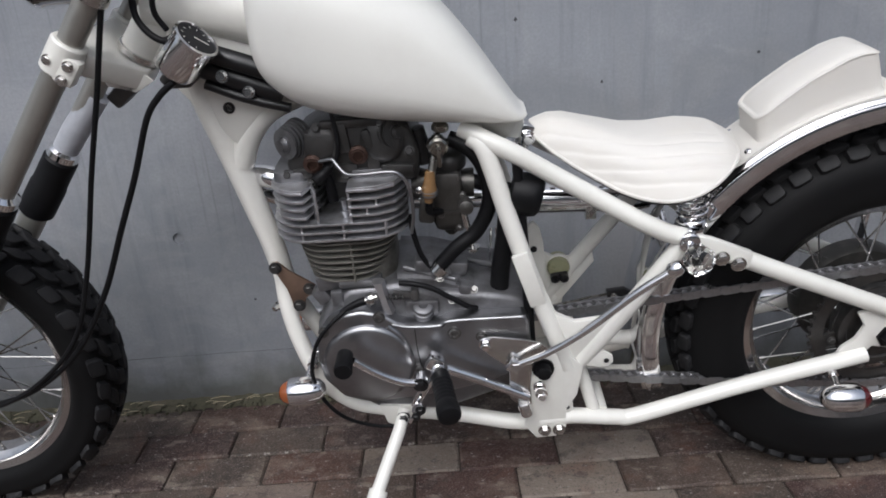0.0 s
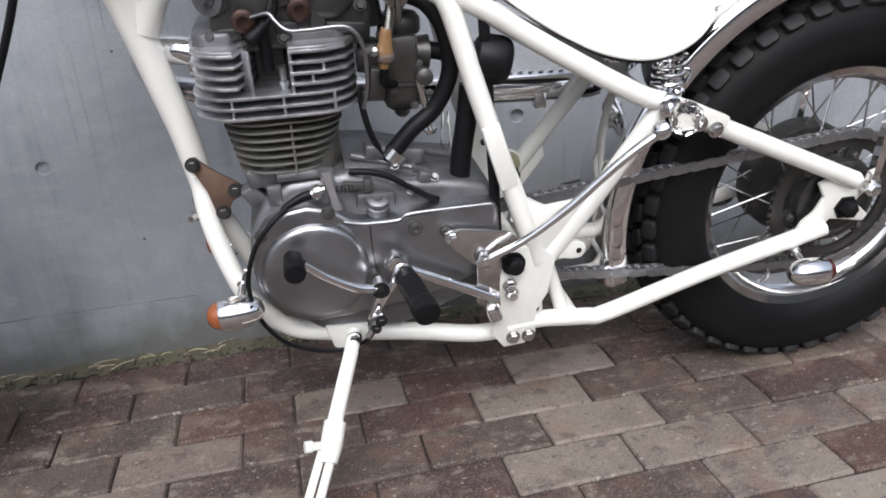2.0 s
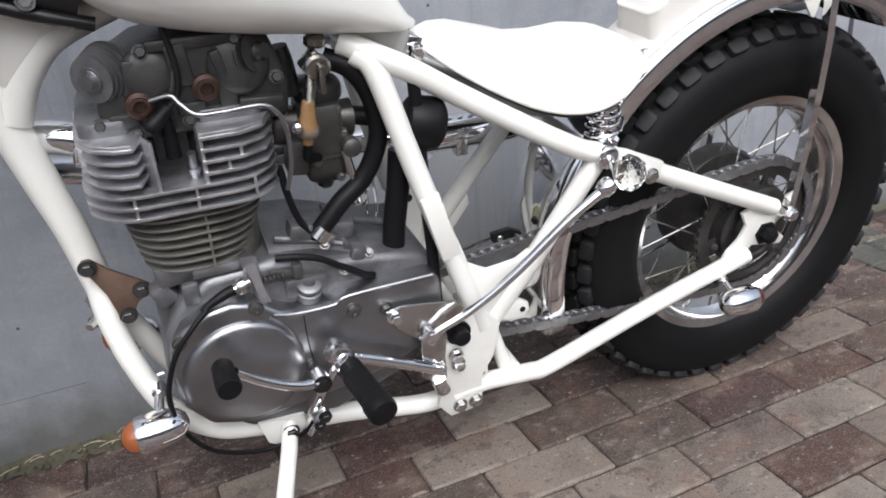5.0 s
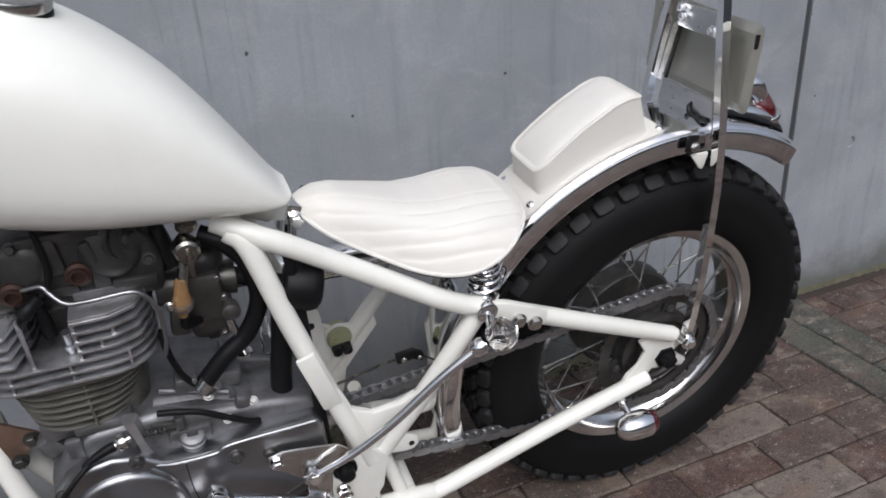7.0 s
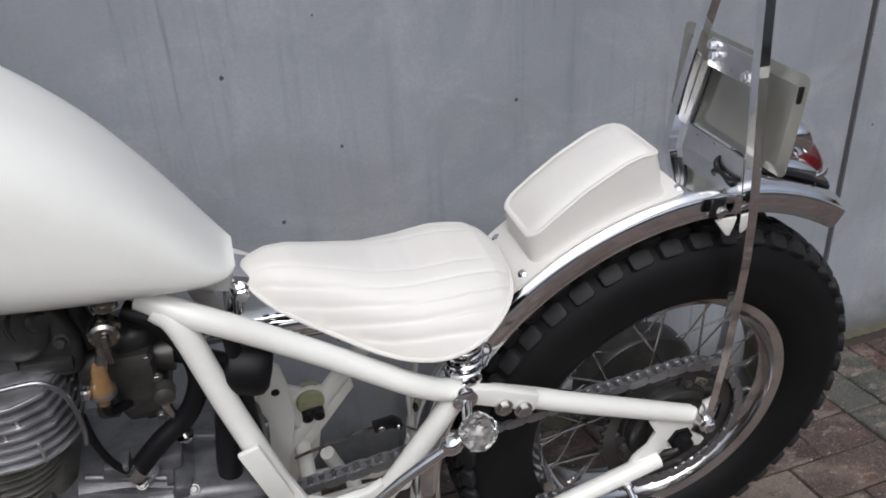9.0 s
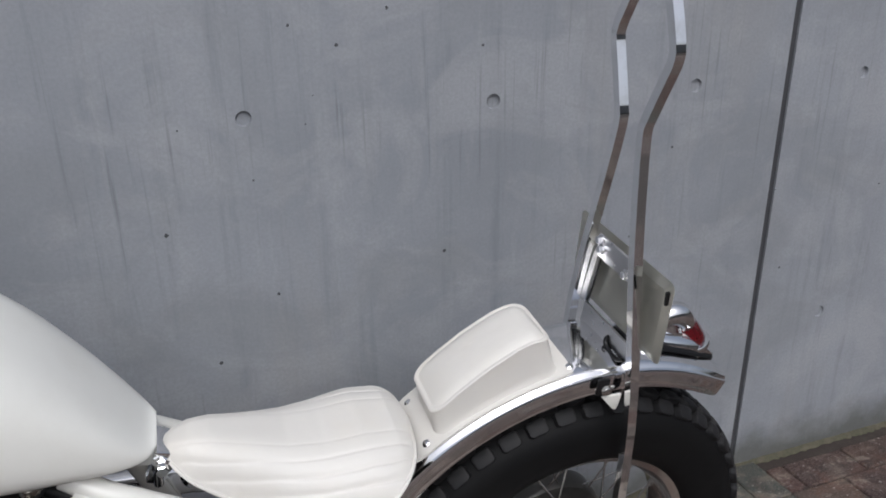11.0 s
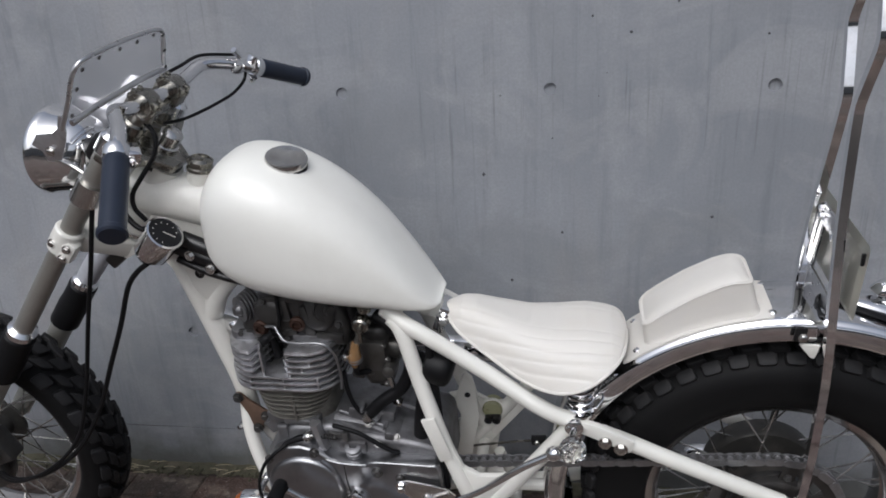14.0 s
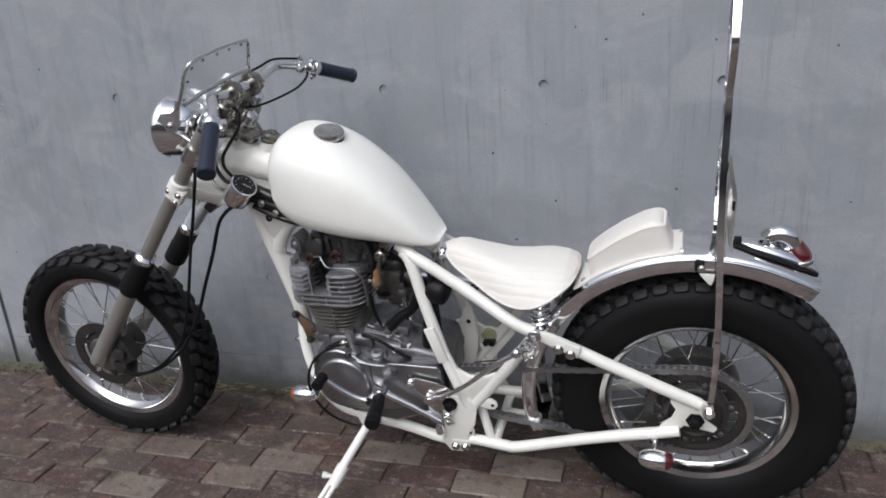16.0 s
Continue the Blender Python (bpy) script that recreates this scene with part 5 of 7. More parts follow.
# rocker box
bm = plate([(-0.945, 0.66), (-0.95, 0.7), (-0.938, 0.735), (-0.9, 0.756), (-0.85, 0.765), (-0.79, 0.765), (-0.757, 0.745), (-0.745, 0.7), (-0.75, 0.66)], -0.062, 0.062, 0.01, 3)
rocker = part("rocker_box", bm, DARK_CAST, engine, "dark weathered rocker box")
for at, axis, r, mat, label in (((-0.928, -0.035, 0.732), (-0.6, -0.8, 0.02), 0.031, CAST, "round finned front valve cap"), ((-0.795, -0.04, 0.735), (0.62, -0.78, 0.2), 0.03, DARK_CAST, "dark finned rear valve cap")):
    bm = bmesh.new()
    prof = [(r * 0.7, 0)]
    for k in range(6):
        prof += [(r * (1.06 - 0.055 * k), 0.0058 * k), (r * (1.06 - 0.055 * k), 0.0058 * k + 0.0024), (r * (0.78 - 0.07 * k), 0.0058 * k + 0.0028), (r * (0.78 - 0.07 * k), 0.0058 * k + 0.0054)]
    prof += [(r * 0.36, 0.034), (r * 0.3, 0.037), (r * 0.28, 0.042), (0, 0.042)]
    lathe(bm, prof, at, axis, 30)
    part("valve_cap", bm, mat, engine, label)
for x, y, z, r in ((-0.837, -0.064, 0.711, 0.0105), (-0.907, -0.066, 0.702, 0.0105)):
    bm = bmesh.new()
    lathe(bm, [(r * 1.4, 0), (r * 1.4, 0.006), (r, 0.008), (r, 0.012), (r * 0.7, 0.0125), (r * 0.65, 0.007), (0, 0.007)], (x, y, z), (0, -1, 0), 20)
    part("plug", bm, RUST, engine, "rust brown threaded plug")
for x, y, z, sx, sz, ry in ((-0.905, -0.058, 0.728, 0.026, 0.04, 8), (-0.86, -0.062, 0.738, 0.022, 0.045, -6), (-0.815, -0.06, 0.7, 0.02, 0.03, 0), (-0.925, -0.06, 0.686, 0.03, 0.016, 0), (-0.78, -0.062, 0.685, 0.05, 0.014, 4),
                            (-0.84, -0.06, 0.76, 0.1, 0.012, 0), (-0.87, -0.066, 0.72, 0.008, 0.03, 20), (-0.82, -0.064, 0.735, 0.012, 0.03, -15), (-0.855, -0.06, 0.69, 0.03, 0.014, 0)):
    bm = bmesh.new()
    box(bm, (x, y, z), (sx, 0.016, sz), (0, ry, 0), 0.003)
    part("rocker_lug", bm, DARK_CAST, engine)
for x, z in ((-0.95, 0.684), (-0.895, 0.755), (-0.8, 0.757), (-0.76, 0.71), (-0.86, 0.676), (-0.915, 0.67)):
    part("bolt", bolt(bmesh.new(), (x, -0.062, z), (0, -1, 0.3), 0.006, 0.01), DARK_CAST, engine)
for at, r, h in (((-0.892, -0.058, 0.73), 0.028, 0.012), ((-0.8, -0.056, 0.73), 0.034, 0.016)):
    bm = lathe(bmesh.new(), [(r, 0), (r * 1.04, h * 0.3), (r * 0.98, h * 0.55), (r * 0.75, h * 0.85), (r * 0.4, h), (0, h)], at, (-0.1, -1, 0.12), 28)
    part("rocker_cover", bm, DARK_CAST, engine, "domed dark rocker cover")
# spark plug and its cap in the notch of the head
bm = bmesh.new()
lathe(bm, [(0.006, 0), (0.006, 0.01), (0.008, 0.01), (0.008, 0.016), (0.005, 0.016), (0.005, 0.034)], (-0.867, -0.076, 0.613), (0, -0.2, 1), 12)
plug = part("spark_plug", bm, ALLOY, engine)
bm = bmesh.new()
tube(bm, [(-0.9035, -0.085, 0.679, 0.0085), (-0.901, -0.084, 0.681, 0.0098), (-0.894, -0.083, 0.687, 0.0092), (-0.889, -0.082, 0.691, 0.0072), (-0.879, -0.081, 0.699, 0.0068)], n=14, steps=3)
tube(bm, [(-0.888, -0.082, 0.692, 0.006), (-0.885, -0.075, 0.674, 0.0075), (-0.884, -0.07, 0.64, 0.0085)], n=12, steps=3)
tube(bm, [(-0.881, -0.081, 0.697), (-0.868, -0.08, 0.712), (-0.864, -0.078, 0.735), (-0.867, -0.07, 0.765), (-0.872, -0.06, 0.8)], 0.0035, 8)
part("plug_cap", bm, RUBBER, plug, "black rubber plug cap and lead")
bm = bmesh.new()
tube(bm, [(-0.897, -0.072, 0.706), (-0.876, -0.08, 0.711), (-0.868, -0.086, 0.703), (-0.854, -0.095, 0.692), (-0.829, -0.1, 0.692), (-0.787, -0.1, 0.693), (-0.772, -0.1, 0.684), (-0.764, -0.098, 0.667), (-0.761, -0.095, 0.643), (-0.762, -0.09, 0.61), (-0.768, -0.08, 0.58)], 0.0028, 10)
part("oil_pipe", bm, ALLOY, engine, "thin steel oil pipe")

# -- carburettor, filter, petcock, hoses --
bm = bmesh.new()
box(bm, (-0.71, -0.02, 0.632), (0.05, 0.066, 0.066), (0, 0, 0), 0.008)
carb = part("carburettor", bm, CARB, BIKE, "dark stained carburettor")
part("intake_throat", lathe(bmesh.new(), [(0.024, 0), (0.026, 0.01), (0.021, 0.03), (0.026, 0.05), (0.026, 0.075), (0.022, 0.08), (0.024, 0.1)], (-0.765, -0.01, 0.635), (1, 0, -0.05), 24), CARB, carb)
bm = bmesh.new()
loft(bm, [[(-0.706 + x * k, -0.015 + y * k, z) for x, y in rounded(-0.03, 0.03, -0.03, 0.03, 0.012, 4)] for z, k in ((0.604, 1.0), (0.6, 1.08), (0.594, 1.08), (0.592, 0.96), (0.575, 0.92), (0.562, 0.8), (0.556, 0.55))])
lathe(bm, [(0.011, -0.002), (0.011, 0.012), (0.007, 0.016)], (-0.706, -0.015, 0.558), (0, 0, -1), 6)
part("float_bowl", bm, CARB, carb)
part("slide_cap", lathe(bmesh.new(), [(0.028, 0), (0.03, 0.004), (0.03, 0.018), (0.024, 0.026), (0.01, 0.03)], (-0.705, -0.015, 0.662), (0, 0, 1), 24), DARK_CAST, carb)
part("choke_knob", lathe(bmesh.new(), [(0.012, 0), (0.012, 0.016), (0.005, 0.02)], (-0.68, -0.05, 0.61), (0, -1, 0), 12), CARB, carb)
bm = bmesh.new()
box(bm, (-0.742, -0.03, 0.6), (0.026, 0.036, 0.046), (0, 8, 0), 0.006)
part("choke_body", bm, CARB, carb)
for x, y, z in ((-0.722, -0.046, 0.65), (-0.69, -0.046, 0.655), (-0.72, -0.042, 0.59), (-0.692, -0.042, 0.565), (-0.685, -0.046, 0.625)):
    part("screw", bolt(bmesh.new(), (x, y, z), (0, -1, 0), 0.0045, 0.006), BOLT, carb)
bm = bmesh.new()
lathe(bm, [(0.024, 0), (0.03, 0.004), (0.033, 0.015), (0.034, 0.036), (0.031, 0.046), (0.024, 0.051), (0, 0.053)], (-0.61, -0.058, 0.632), (1, -0.15, -0.25), 28)
rod(bm, (-0.67, -0.015, 0.635), (-0.606, -0.057, 0.631), 0.012, 14)
part("air_filter", bm, RUBBER, carb, "black foam pod air filter")
bm = bmesh.new()
box(bm, (-0.717, -0.066, 0.72), (0.026, 0.022, 0.026), (0, 45, 0), 0.004)
lathe(bm, [(0.015, 0), (0.015, 0.006), (0.012, 0.009), (0.004, 0.01)], (-0.716, -0.076, 0.719), (0, -1, 0), 20)
box(bm, (-0.715, -0.09, 0.708), (0.0075, 0.008, 0.034), (0, 0, 0), 0.003)
rod(bm, (-0.72, -0.066, 0.712), (-0.729, -0.077, 0.676), 0.0068, 12)
lathe(bm, [(0.01, 0), (0.013, 0.003), (0.013, 0.01), (0.009, 0.014)], (-0.712, -0.06, 0.737), (0.1, 0, 1), 14)
petcock = part("petcock", bm, AGED, BIKE, "dull metal fuel tap under the tank")
bm = bmesh.new()
lathe(bm, [(0.0062, 0.036), (0.0078, 0.032), (0.0088, 0.02), (0.0125, 0.006), (0.0135, 0.0), (0.012, -0.006), (0.0075, -0.009), (0.0065, -0.016)], (-0.735, -0.079, 0.647), (0.12, 0, 1), 20)
part("filter_bowl", bm, FILTER, petcock, "amber stained fuel filter bowl")
part("bowl_clip", lathe(bmesh.new(), [(0.004, 0), (0.006, 0.002), (0.006, 0.007), (0.003, 0.009)], (-0.747, -0.085, 0.655), (-0.5, -1, 0.2), 10), STEEL, petcock)
part("bowl_rim", lathe(bmesh.new(), [(0.0135, -0.002), (0.0142, 0.001), (0.0142, 0.006), (0.0128, 0.009)], (-0.735, -0.078, 0.644), (0.05, 0, 1), 20), CAST, petcock, "pale grimy rim of the filter bowl")
bm = bmesh.new()
rod(bm, (-0.687, -0.05, 0.605), (-0.68, -0.05, 0.57), 0.006, 10)
rod(bm, (-0.68, -0.05, 0.57), (-0.673, -0.05, 0.53), 0.0035, 10)
bolt(bm, (-0.673, -0.05, 0.532), (0.15, 0, -1), 0.008, 0.008)
part("idle_screw", bm, STEEL, carb, "bright idle screw with its spring")
part("condenser", tube(bmesh.new(), [(-0.749, -0.03, 0.735, 0.012), (-0.746, -0.03, 0.715, 0.014), (-0.741, -0.03, 0.678, 0.014)], n=16, steps=3), BLACK, BIKE, "small black ignition condenser")
bm = bmesh.new()
tube(bm, [(-0.735, -0.076, 0.632), (-0.737, -0.07, 0.61), (-0.72, -0.05, 0.6)], 0.006, 10)
part("fuel_hose", bm, RUBBER, petcock)
for pts, r, label in (([(-0.7, -0.04, 0.718), (-0.672, -0.05, 0.705), (-0.65, -0.05, 0.672), (-0.641, -0.05, 0.626), (-0.648, -0.05, 0.592), (-0.668, -0.05, 0.558), (-0.7, -0.055, 0.535), (-0.735, -0.06, 0.5)], 0.0125, "thick black breather hose"),
                      ([(-0.614, -0.05, 0.59), (-0.621, -0.054, 0.54), (-0.629, -0.055, 0.49), (-0.633, -0.055, 0.446)], 0.0155, "thick black oil hose"),
                      ([(-0.6, -0.07, 0.7), (-0.592, -0.075, 0.55), (-0.588, -0.085, 0.45), (-0.584, -0.09, 0.36)], 0.008, "black wiring sleeve"),
                      ([(-0.77, -0.055, 0.6), (-0.766, -0.06, 0.565), (-0.757, -0.062, 0.53), (-0.742, -0.06, 0.5), (-0.738, -0.055, 0.488)], 0.0045, "thin black vent hose"),
                      ([(-0.796, -0.085, 0.493), (-0.77, -0.091, 0.492), (-0.743, -0.092, 0.483), (-0.715, -0.092, 0.464), (-0.686, -0.09, 0.443), (-0.672, -0.086, 0.436)], 0.0045, "black rubber hose"),
                      ([(-0.884, -0.108, 0.462), (-0.908, -0.122, 0.447), (-0.935, -0.128, 0.415), (-0.952, -0.13, 0.36), (-0.945, -0.125, 0.3),
                        (-0.915, -0.115, 0.245), (-0.865, -0.105, 0.213), (-0.82, -0.1, 0.207), (-0.79, -0.105, 0.225), (-0.778, -0.12, 0.262)], 0.0034, "thin black control cable")):
    bm = bmesh.new()
    tube(bm, pts, r, 12)
    part("hose", bm, RUBBER, BIKE, label)
for p, q in (((-0.722, -0.06, 0.506), (-0.733, -0.06, 0.494)),):
    part("hose_clip", rod(bmesh.new(), p, q, 0.017, 14), STEEL, engine)
# wire spring hook and small relay behind the seat post
bm = bmesh.new()
tube(bm, [(-0.64, 0.02, 0.53), (-0.643, 0.02, 0.47), (-0.636, 0.02, 0.462), (-0.63, 0.02, 0.47), (-0.632, 0.02, 0.53)], 0.0022, 8)
part("wire_hook", bm, CHROME, BIKE)
bm = plate([(-0.562, 0.508), (-0.55, 0.495), (-0.543, 0.465), (-0.539, 0.4), (-0.552, 0.325), (-0.566, 0.26), (-0.598, 0.27), (-0.583, 0.345), (-0.578, 0.4), (-0.59, 0.43), (-0.582, 0.46), (-0.57, 0.5)], 0.074, 0.084, 0.0025)
bracket = part("bracket", bm, FRAME_PAINT, BIKE, "cream bracket behind the seat post")
part("bracket_hole", lathe(bmesh.new(), [(0.0062, 0), (0.0062, 0.0012)], (-0.561, 0.0735, 0.453), (0, -1, 0), 16), BLACK, bracket)
part("bracket_ear", plate([(-0.606, 0.436), (-0.6, 0.45), (-0.58, 0.456), (-0.575, 0.41), (-0.59, 0.415)], 0.08, 0.086, 0.002), FRAME_PAINT, bracket)
bm = lathe(bmesh.new(), [(0.0, -0.014), (0.021, -0.014), (0.0215, 0.012), (0.019, 0.016), (0.0, 0.016)], (-0.513, 0.104, 0.4), (0, -1, 0), 24)
reservoir = part("brake_reservoir", bm, OLIVE, BIKE, "small cloudy olive brake fluid reservoir")
part("reservoir_rim", lathe(bmesh.new(), [(0.0215, 0), (0.0245, 0.001), (0.0245, 0.006), (0.0215, 0.007)], (-0.513, 0.104, 0.4), (0, -1, 0), 24), FRAME_PAINT, reservoir)
bm = bmesh.new()
box(bm, (-0.512, 0.09, 0.384), (0.034, 0.016, 0.018), (0, -6, 0), 0.005)
part("switch", bm, BLACK, reservoir, "black switch block with two round terminals")
for dx in (-0.009, 0.008):
    part("terminal", lathe(bmesh.new(), [(0.0085, 0), (0.0085, 0.006), (0.0055, 0.007), (0.005, 0.003), (0, 0.003)], (-0.512 + dx, 0.082, 0.384), (0, -1, 0), 16), BLACK, reservoir)
bm = bmesh.new()
tube(bm, [(-0.55, 0.05, 0.338), (-0.5, 0.05, 0.349), (-0.44, 0.05, 0.36), (-0.36, 0.05, 0.368)], 0.0024, 8)
brake_rod = part("brake_rod", bm, AGED, BIKE, "thin steel brake rod")
bm = bmesh.new()
box(bm, (-0.412, 0.05, 0.364), (0.036, 0.014, 0.016), (0, -6, 0), 0.002)
part("rod_switch", bm, BLACK, brake_rod, "small black switch on the rod")
part("bolt", bolt(bmesh.new(), (-0.418, 0.043, 0.362), (0, -1, 0), 0.004, 0.004), STEEL, brake_rod)

# -- exhaust on the right --
bm = bmesh.new()
tube(bm, [(-0.955, 0.0, 0.64), (-1.0, 0.01, 0.655), (-1.045, 0.045, 0.645), (-1.06, 0.095, 0.61), (-1.03, 0.13, 0.572), (-0.95, 0.14, 0.552), (-0.8, 0.142, 0.54), (-0.6, 0.142, 0.53), (-0.52, 0.142, 0.525)], 0.0195, 20)
lathe(bm, [(0.027, 0), (0.03, 0.006), (0.03, 0.014), (0.024, 0.018)], (-0.965, 0.0, 0.645), (-1, 0.1, 0.35), 20)
exhaust = part("exhaust_pipe", bm, CHROME, BIKE, "chromed exhaust header pipe")
bm = bmesh.new()
lathe(bm, [(0.02, 0), (0.025, 0.01), (0.026, 0.04), (0.028, 0.05), (0.028, 0.24), (0.024, 0.26), (0.021, 0.262), (0.021, 0.2), (0, 0.2)], (-0.6, 0.142, 0.525), (1, 0, -0.04), 28)
for k in range(9):
    box(bm, (-0.555 + 0.018 * k, 0.13, 0.551 - 0.0007 * k), (0.009, 0.005, 0.003), (20, 0, 0))
part("muffler", bm, CHROME, exhaust, "short chromed muffler")
bm = bmesh.new()
box(bm, (-0.45, 0.125, 0.5), (0.02, 0.02, 0.03), (0, 0, 0), 0.002)
part("muffler_bracket", bm, STEEL, exhaust)

# -- foot controls --
bm = bmesh.new()
tube(bm, [(-0.595, -0.13, 0.28), (-0.66, -0.133, 0.318), (-0.738, -0.14, 0.362)], 0.0085, 14, 2)
lathe(bm, [(0.013, -0.02), (0.015, 0), (0.015, 0.02), (0.011, 0.026)], (-0.74, -0.15, 0.364), (0, -1, 0), 18)
box(bm, (-0.746, -0.145, 0.376), (0.026, 0.026, 0.026), (0, 30, 0), 0.005)
lathe(bm, [(0.011, 0), (0.011, 0.018), (0.008, 0.022)], (-0.602, -0.13, 0.264), (0.3, -0.4, -1), 14)
footpeg = part("footpeg", bm, CHROME, BIKE, "chromed folding footpeg arm")
bm = bmesh.new()
lathe(bm, [(0.014, 0), (0.0155, 0.005), (0.016, 0.02)] + [(r, 0.022 + 0.008 * k + dh) for k in range(6) for r, dh in ((0.0166, 0), (0.0169, 0.002), (0.0169, 0.0045), (0.0166, 0.0065))] + [(0.0172, 0.072), (0.0188, 0.078), (0.019, 0.092), (0.0175, 0.097), (0.014, 0.0985), (0, 0.099)], (-0.739, -0.163, 0.364), (0.16, -1, -0.07), 24)
part("peg_rubber", bm, RUBBER, footpeg, "black rubber peg sleeve")
bm = bmesh.new()
tube(bm, [(-0.772, -0.15, 0.338), (-0.805, -0.156, 0.348), (-0.845, -0.163, 0.376), (-0.874, -0.17, 0.405)], 0.0065, 14, 4)
lathe(bm, [(0.011, -0.01), (0.012, 0.012)], (-0.772, -0.142, 0.338), (0, -1, 0), 16)
box(bm, (-0.778, -0.14, 0.305), (0.014, 0.014, 0.05), (0, 25, 0), 0.004)
lathe(bm, [(0.009, 0), (0.009, 0.016)], (-0.782, -0.14, 0.284), (0, -1, 0), 12)
box(bm, (-0.779, -0.157, 0.289), (0.022, 0.016, 0.014), (0, -35, 0), 0.003)
tube(bm, [(-0.786, -0.157, 0.279), (-0.797, -0.157, 0.263)], 0.004, 10, 1)
tube(bm, [(-0.786, -0.13, 0.278), (-0.75, -0.125, 0.33), (-0.735, -0.11, 0.345)], 0.0055, 12, 4)
shifter = part("gear_lever", bm, CHROME, BIKE, "chromed gear lever")
bm = bmesh.new()
lathe(bm, [(0.011, 0), (0.0128, 0.003), (0.0148, 0.043), (0.0135, 0.0465), (0, 0.047)], (-0.886, -0.16, 0.412), (0.03, -1, -0.02), 20)
lever_rubber = part("lever_rubber", bm, RUBBER, shifter, "black rubber toe piece")
for x, y, z, r in ((-0.772, -0.154, 0.338, 0.0095), (-0.776, -0.165, 0.294, 0.0065), (-0.784, -0.165, 0.282, 0.0055)):
    part("pivot_bolt", bolt(bmesh.new(), (x, y, z), (0, -1, 0), r, 0.008), BLACK, shifter, "black socket bolt")
bm = plate([(-0.672, 0.4), (-0.65, 0.404), (-0.6, 0.396), (-0.575, 0.39), (-0.56, 0.375), (-0.585, 0.345), (-0.59, 0.3), (-0.588, 0.262), (-0.6, 0.252), (-0.625, 0.275), (-0.625, 0.34), (-0.66, 0.372)], -0.128, -0.123, 0.0015)
control_plate = part("control_plate", bm, STEEL, BIKE, "polished steel foot control plate")
for x, z in ((-0.662, 0.394), (-0.572, 0.285), (-0.575, 0.3)):
    part("bolt", bolt(bmesh.new(), (x, -0.128, z), (0, -1, 0), 0.008, 0.014), CHROME, control_plate)
# long hand lever with its crystal knob
bm = bmesh.new()
tube(bm, [(-0.61, -0.14, 0.357, 0.0052), (-0.56, -0.148, 0.384, 0.0058), (-0.5, -0.158, 0.432, 0.0062), (-0.43, -0.168, 0.5, 0.0064), (-0.38, -0.173, 0.538, 0.0068)], n=14)
lathe(bm, [(0.008, 0), (0.012, 0.006), (0.0125, 0.016), (0.009, 0.022)], (-0.387, -0.172, 0.533), (0.76, -0.1, 0.62), 18)
box(bm, (-0.617, -0.138, 0.354), (0.024, 0.018, 0.022), (0, 35, 0), 0.004)
lathe(bm, [(0.009, 0), (0.009, 0.018)], (-0.615, -0.13, 0.354), (0, -1, 0), 6)
hand_lever = part("hand_lever", bm, CHROME, BIKE, "long chromed control lever")
bm = bmesh.new()
ax = V(0.5, -0.25, 0.35).normalized()
bmesh.ops.create_icosphere(bm, subdivisions=2, radius=0.0225, matrix=pose(-0.348, -0.178, 0.556) @ Matrix.Diagonal((1, 1, 1.12, 1)))
for vert in bm.verts:
    vert.co += Vector((noise.noise(vert.co * 60), noise.noise(vert.co * 70 + V(5, 0, 0)), noise.noise(vert.co * 65 + V(0, 7, 0)))) * 0.0035
part("crystal_knob", bm, CRYSTAL, hand_lever, "clear faceted crystal knob", angle=8)
bm = bmesh.new()
lathe(bm, [(0.014, 0), (0.016, 0.003), (0.016, 0.009), (0.012, 0.012)], (-0.345, -0.118, 0.556), (0, -1, 0), 20)
rod(bm, (-0.345, -0.13, 0.556), (-0.355, -0.165, 0.55), 0.006, 12)
part("knob_mount", bm, CHROME, hand_lever)

# -- side stand --
bm = bmesh.new()
tube(bm, [(-0.812, -0.088, 0.232, 0.0115), (-0.822, -0.115, 0.208, 0.0115), (-0.861, -0.202, 0.149, 0.012)], n=14, steps=1)
tube(bm, [(-0.859, -0.199, 0.151, 0.0165), (-0.869, -0.226, 0.132, 0.0165), (-0.876, -0.245, 0.118, 0.013)], n=14, steps=1)
tube(bm, [(-0.866, -0.228, 0.128, 0.007), (-0.919, -0.33, 0.05, 0.0065)], n=10, steps=1)
tube(bm, [(-0.881, -0.226, 0.13, 0.0065), (-0.936, -0.328, 0.052, 0.006)], n=10, steps=1)
tube(bm, [(-0.866, -0.226, 0.134, 0.006), (-0.893, -0.23, 0.14, 0.006), (-0.896, -0.2305, 0.141, 0.0085), (-0.906, -0.232, 0.143, 0.0085)], n=10, steps=1)
box(bm, (-0.928, -0.332, 0.047), (0.045, 0.03, 0.008), (7.5, 0, 0), 0.002)
stand = part("side_stand", bm, FRAME_PAINT, BIKE, "cream painted folding side stand")
part("stand_bracket", plate([(-0.855, 0.245), (-0.79, 0.24), (-0.79, 0.225), (-0.8, 0.2), (-0.82, 0.19), (-0.845, 0.205), (-0.85, 0.225)], -0.09, -0.08, 0.002), FRAME_PAINT, stand)
part("pivot_bolt", bolt(bmesh.new(), (-0.814, -0.098, 0.224), (0, -1, 0), 0.009, 0.012), BLACK, stand)


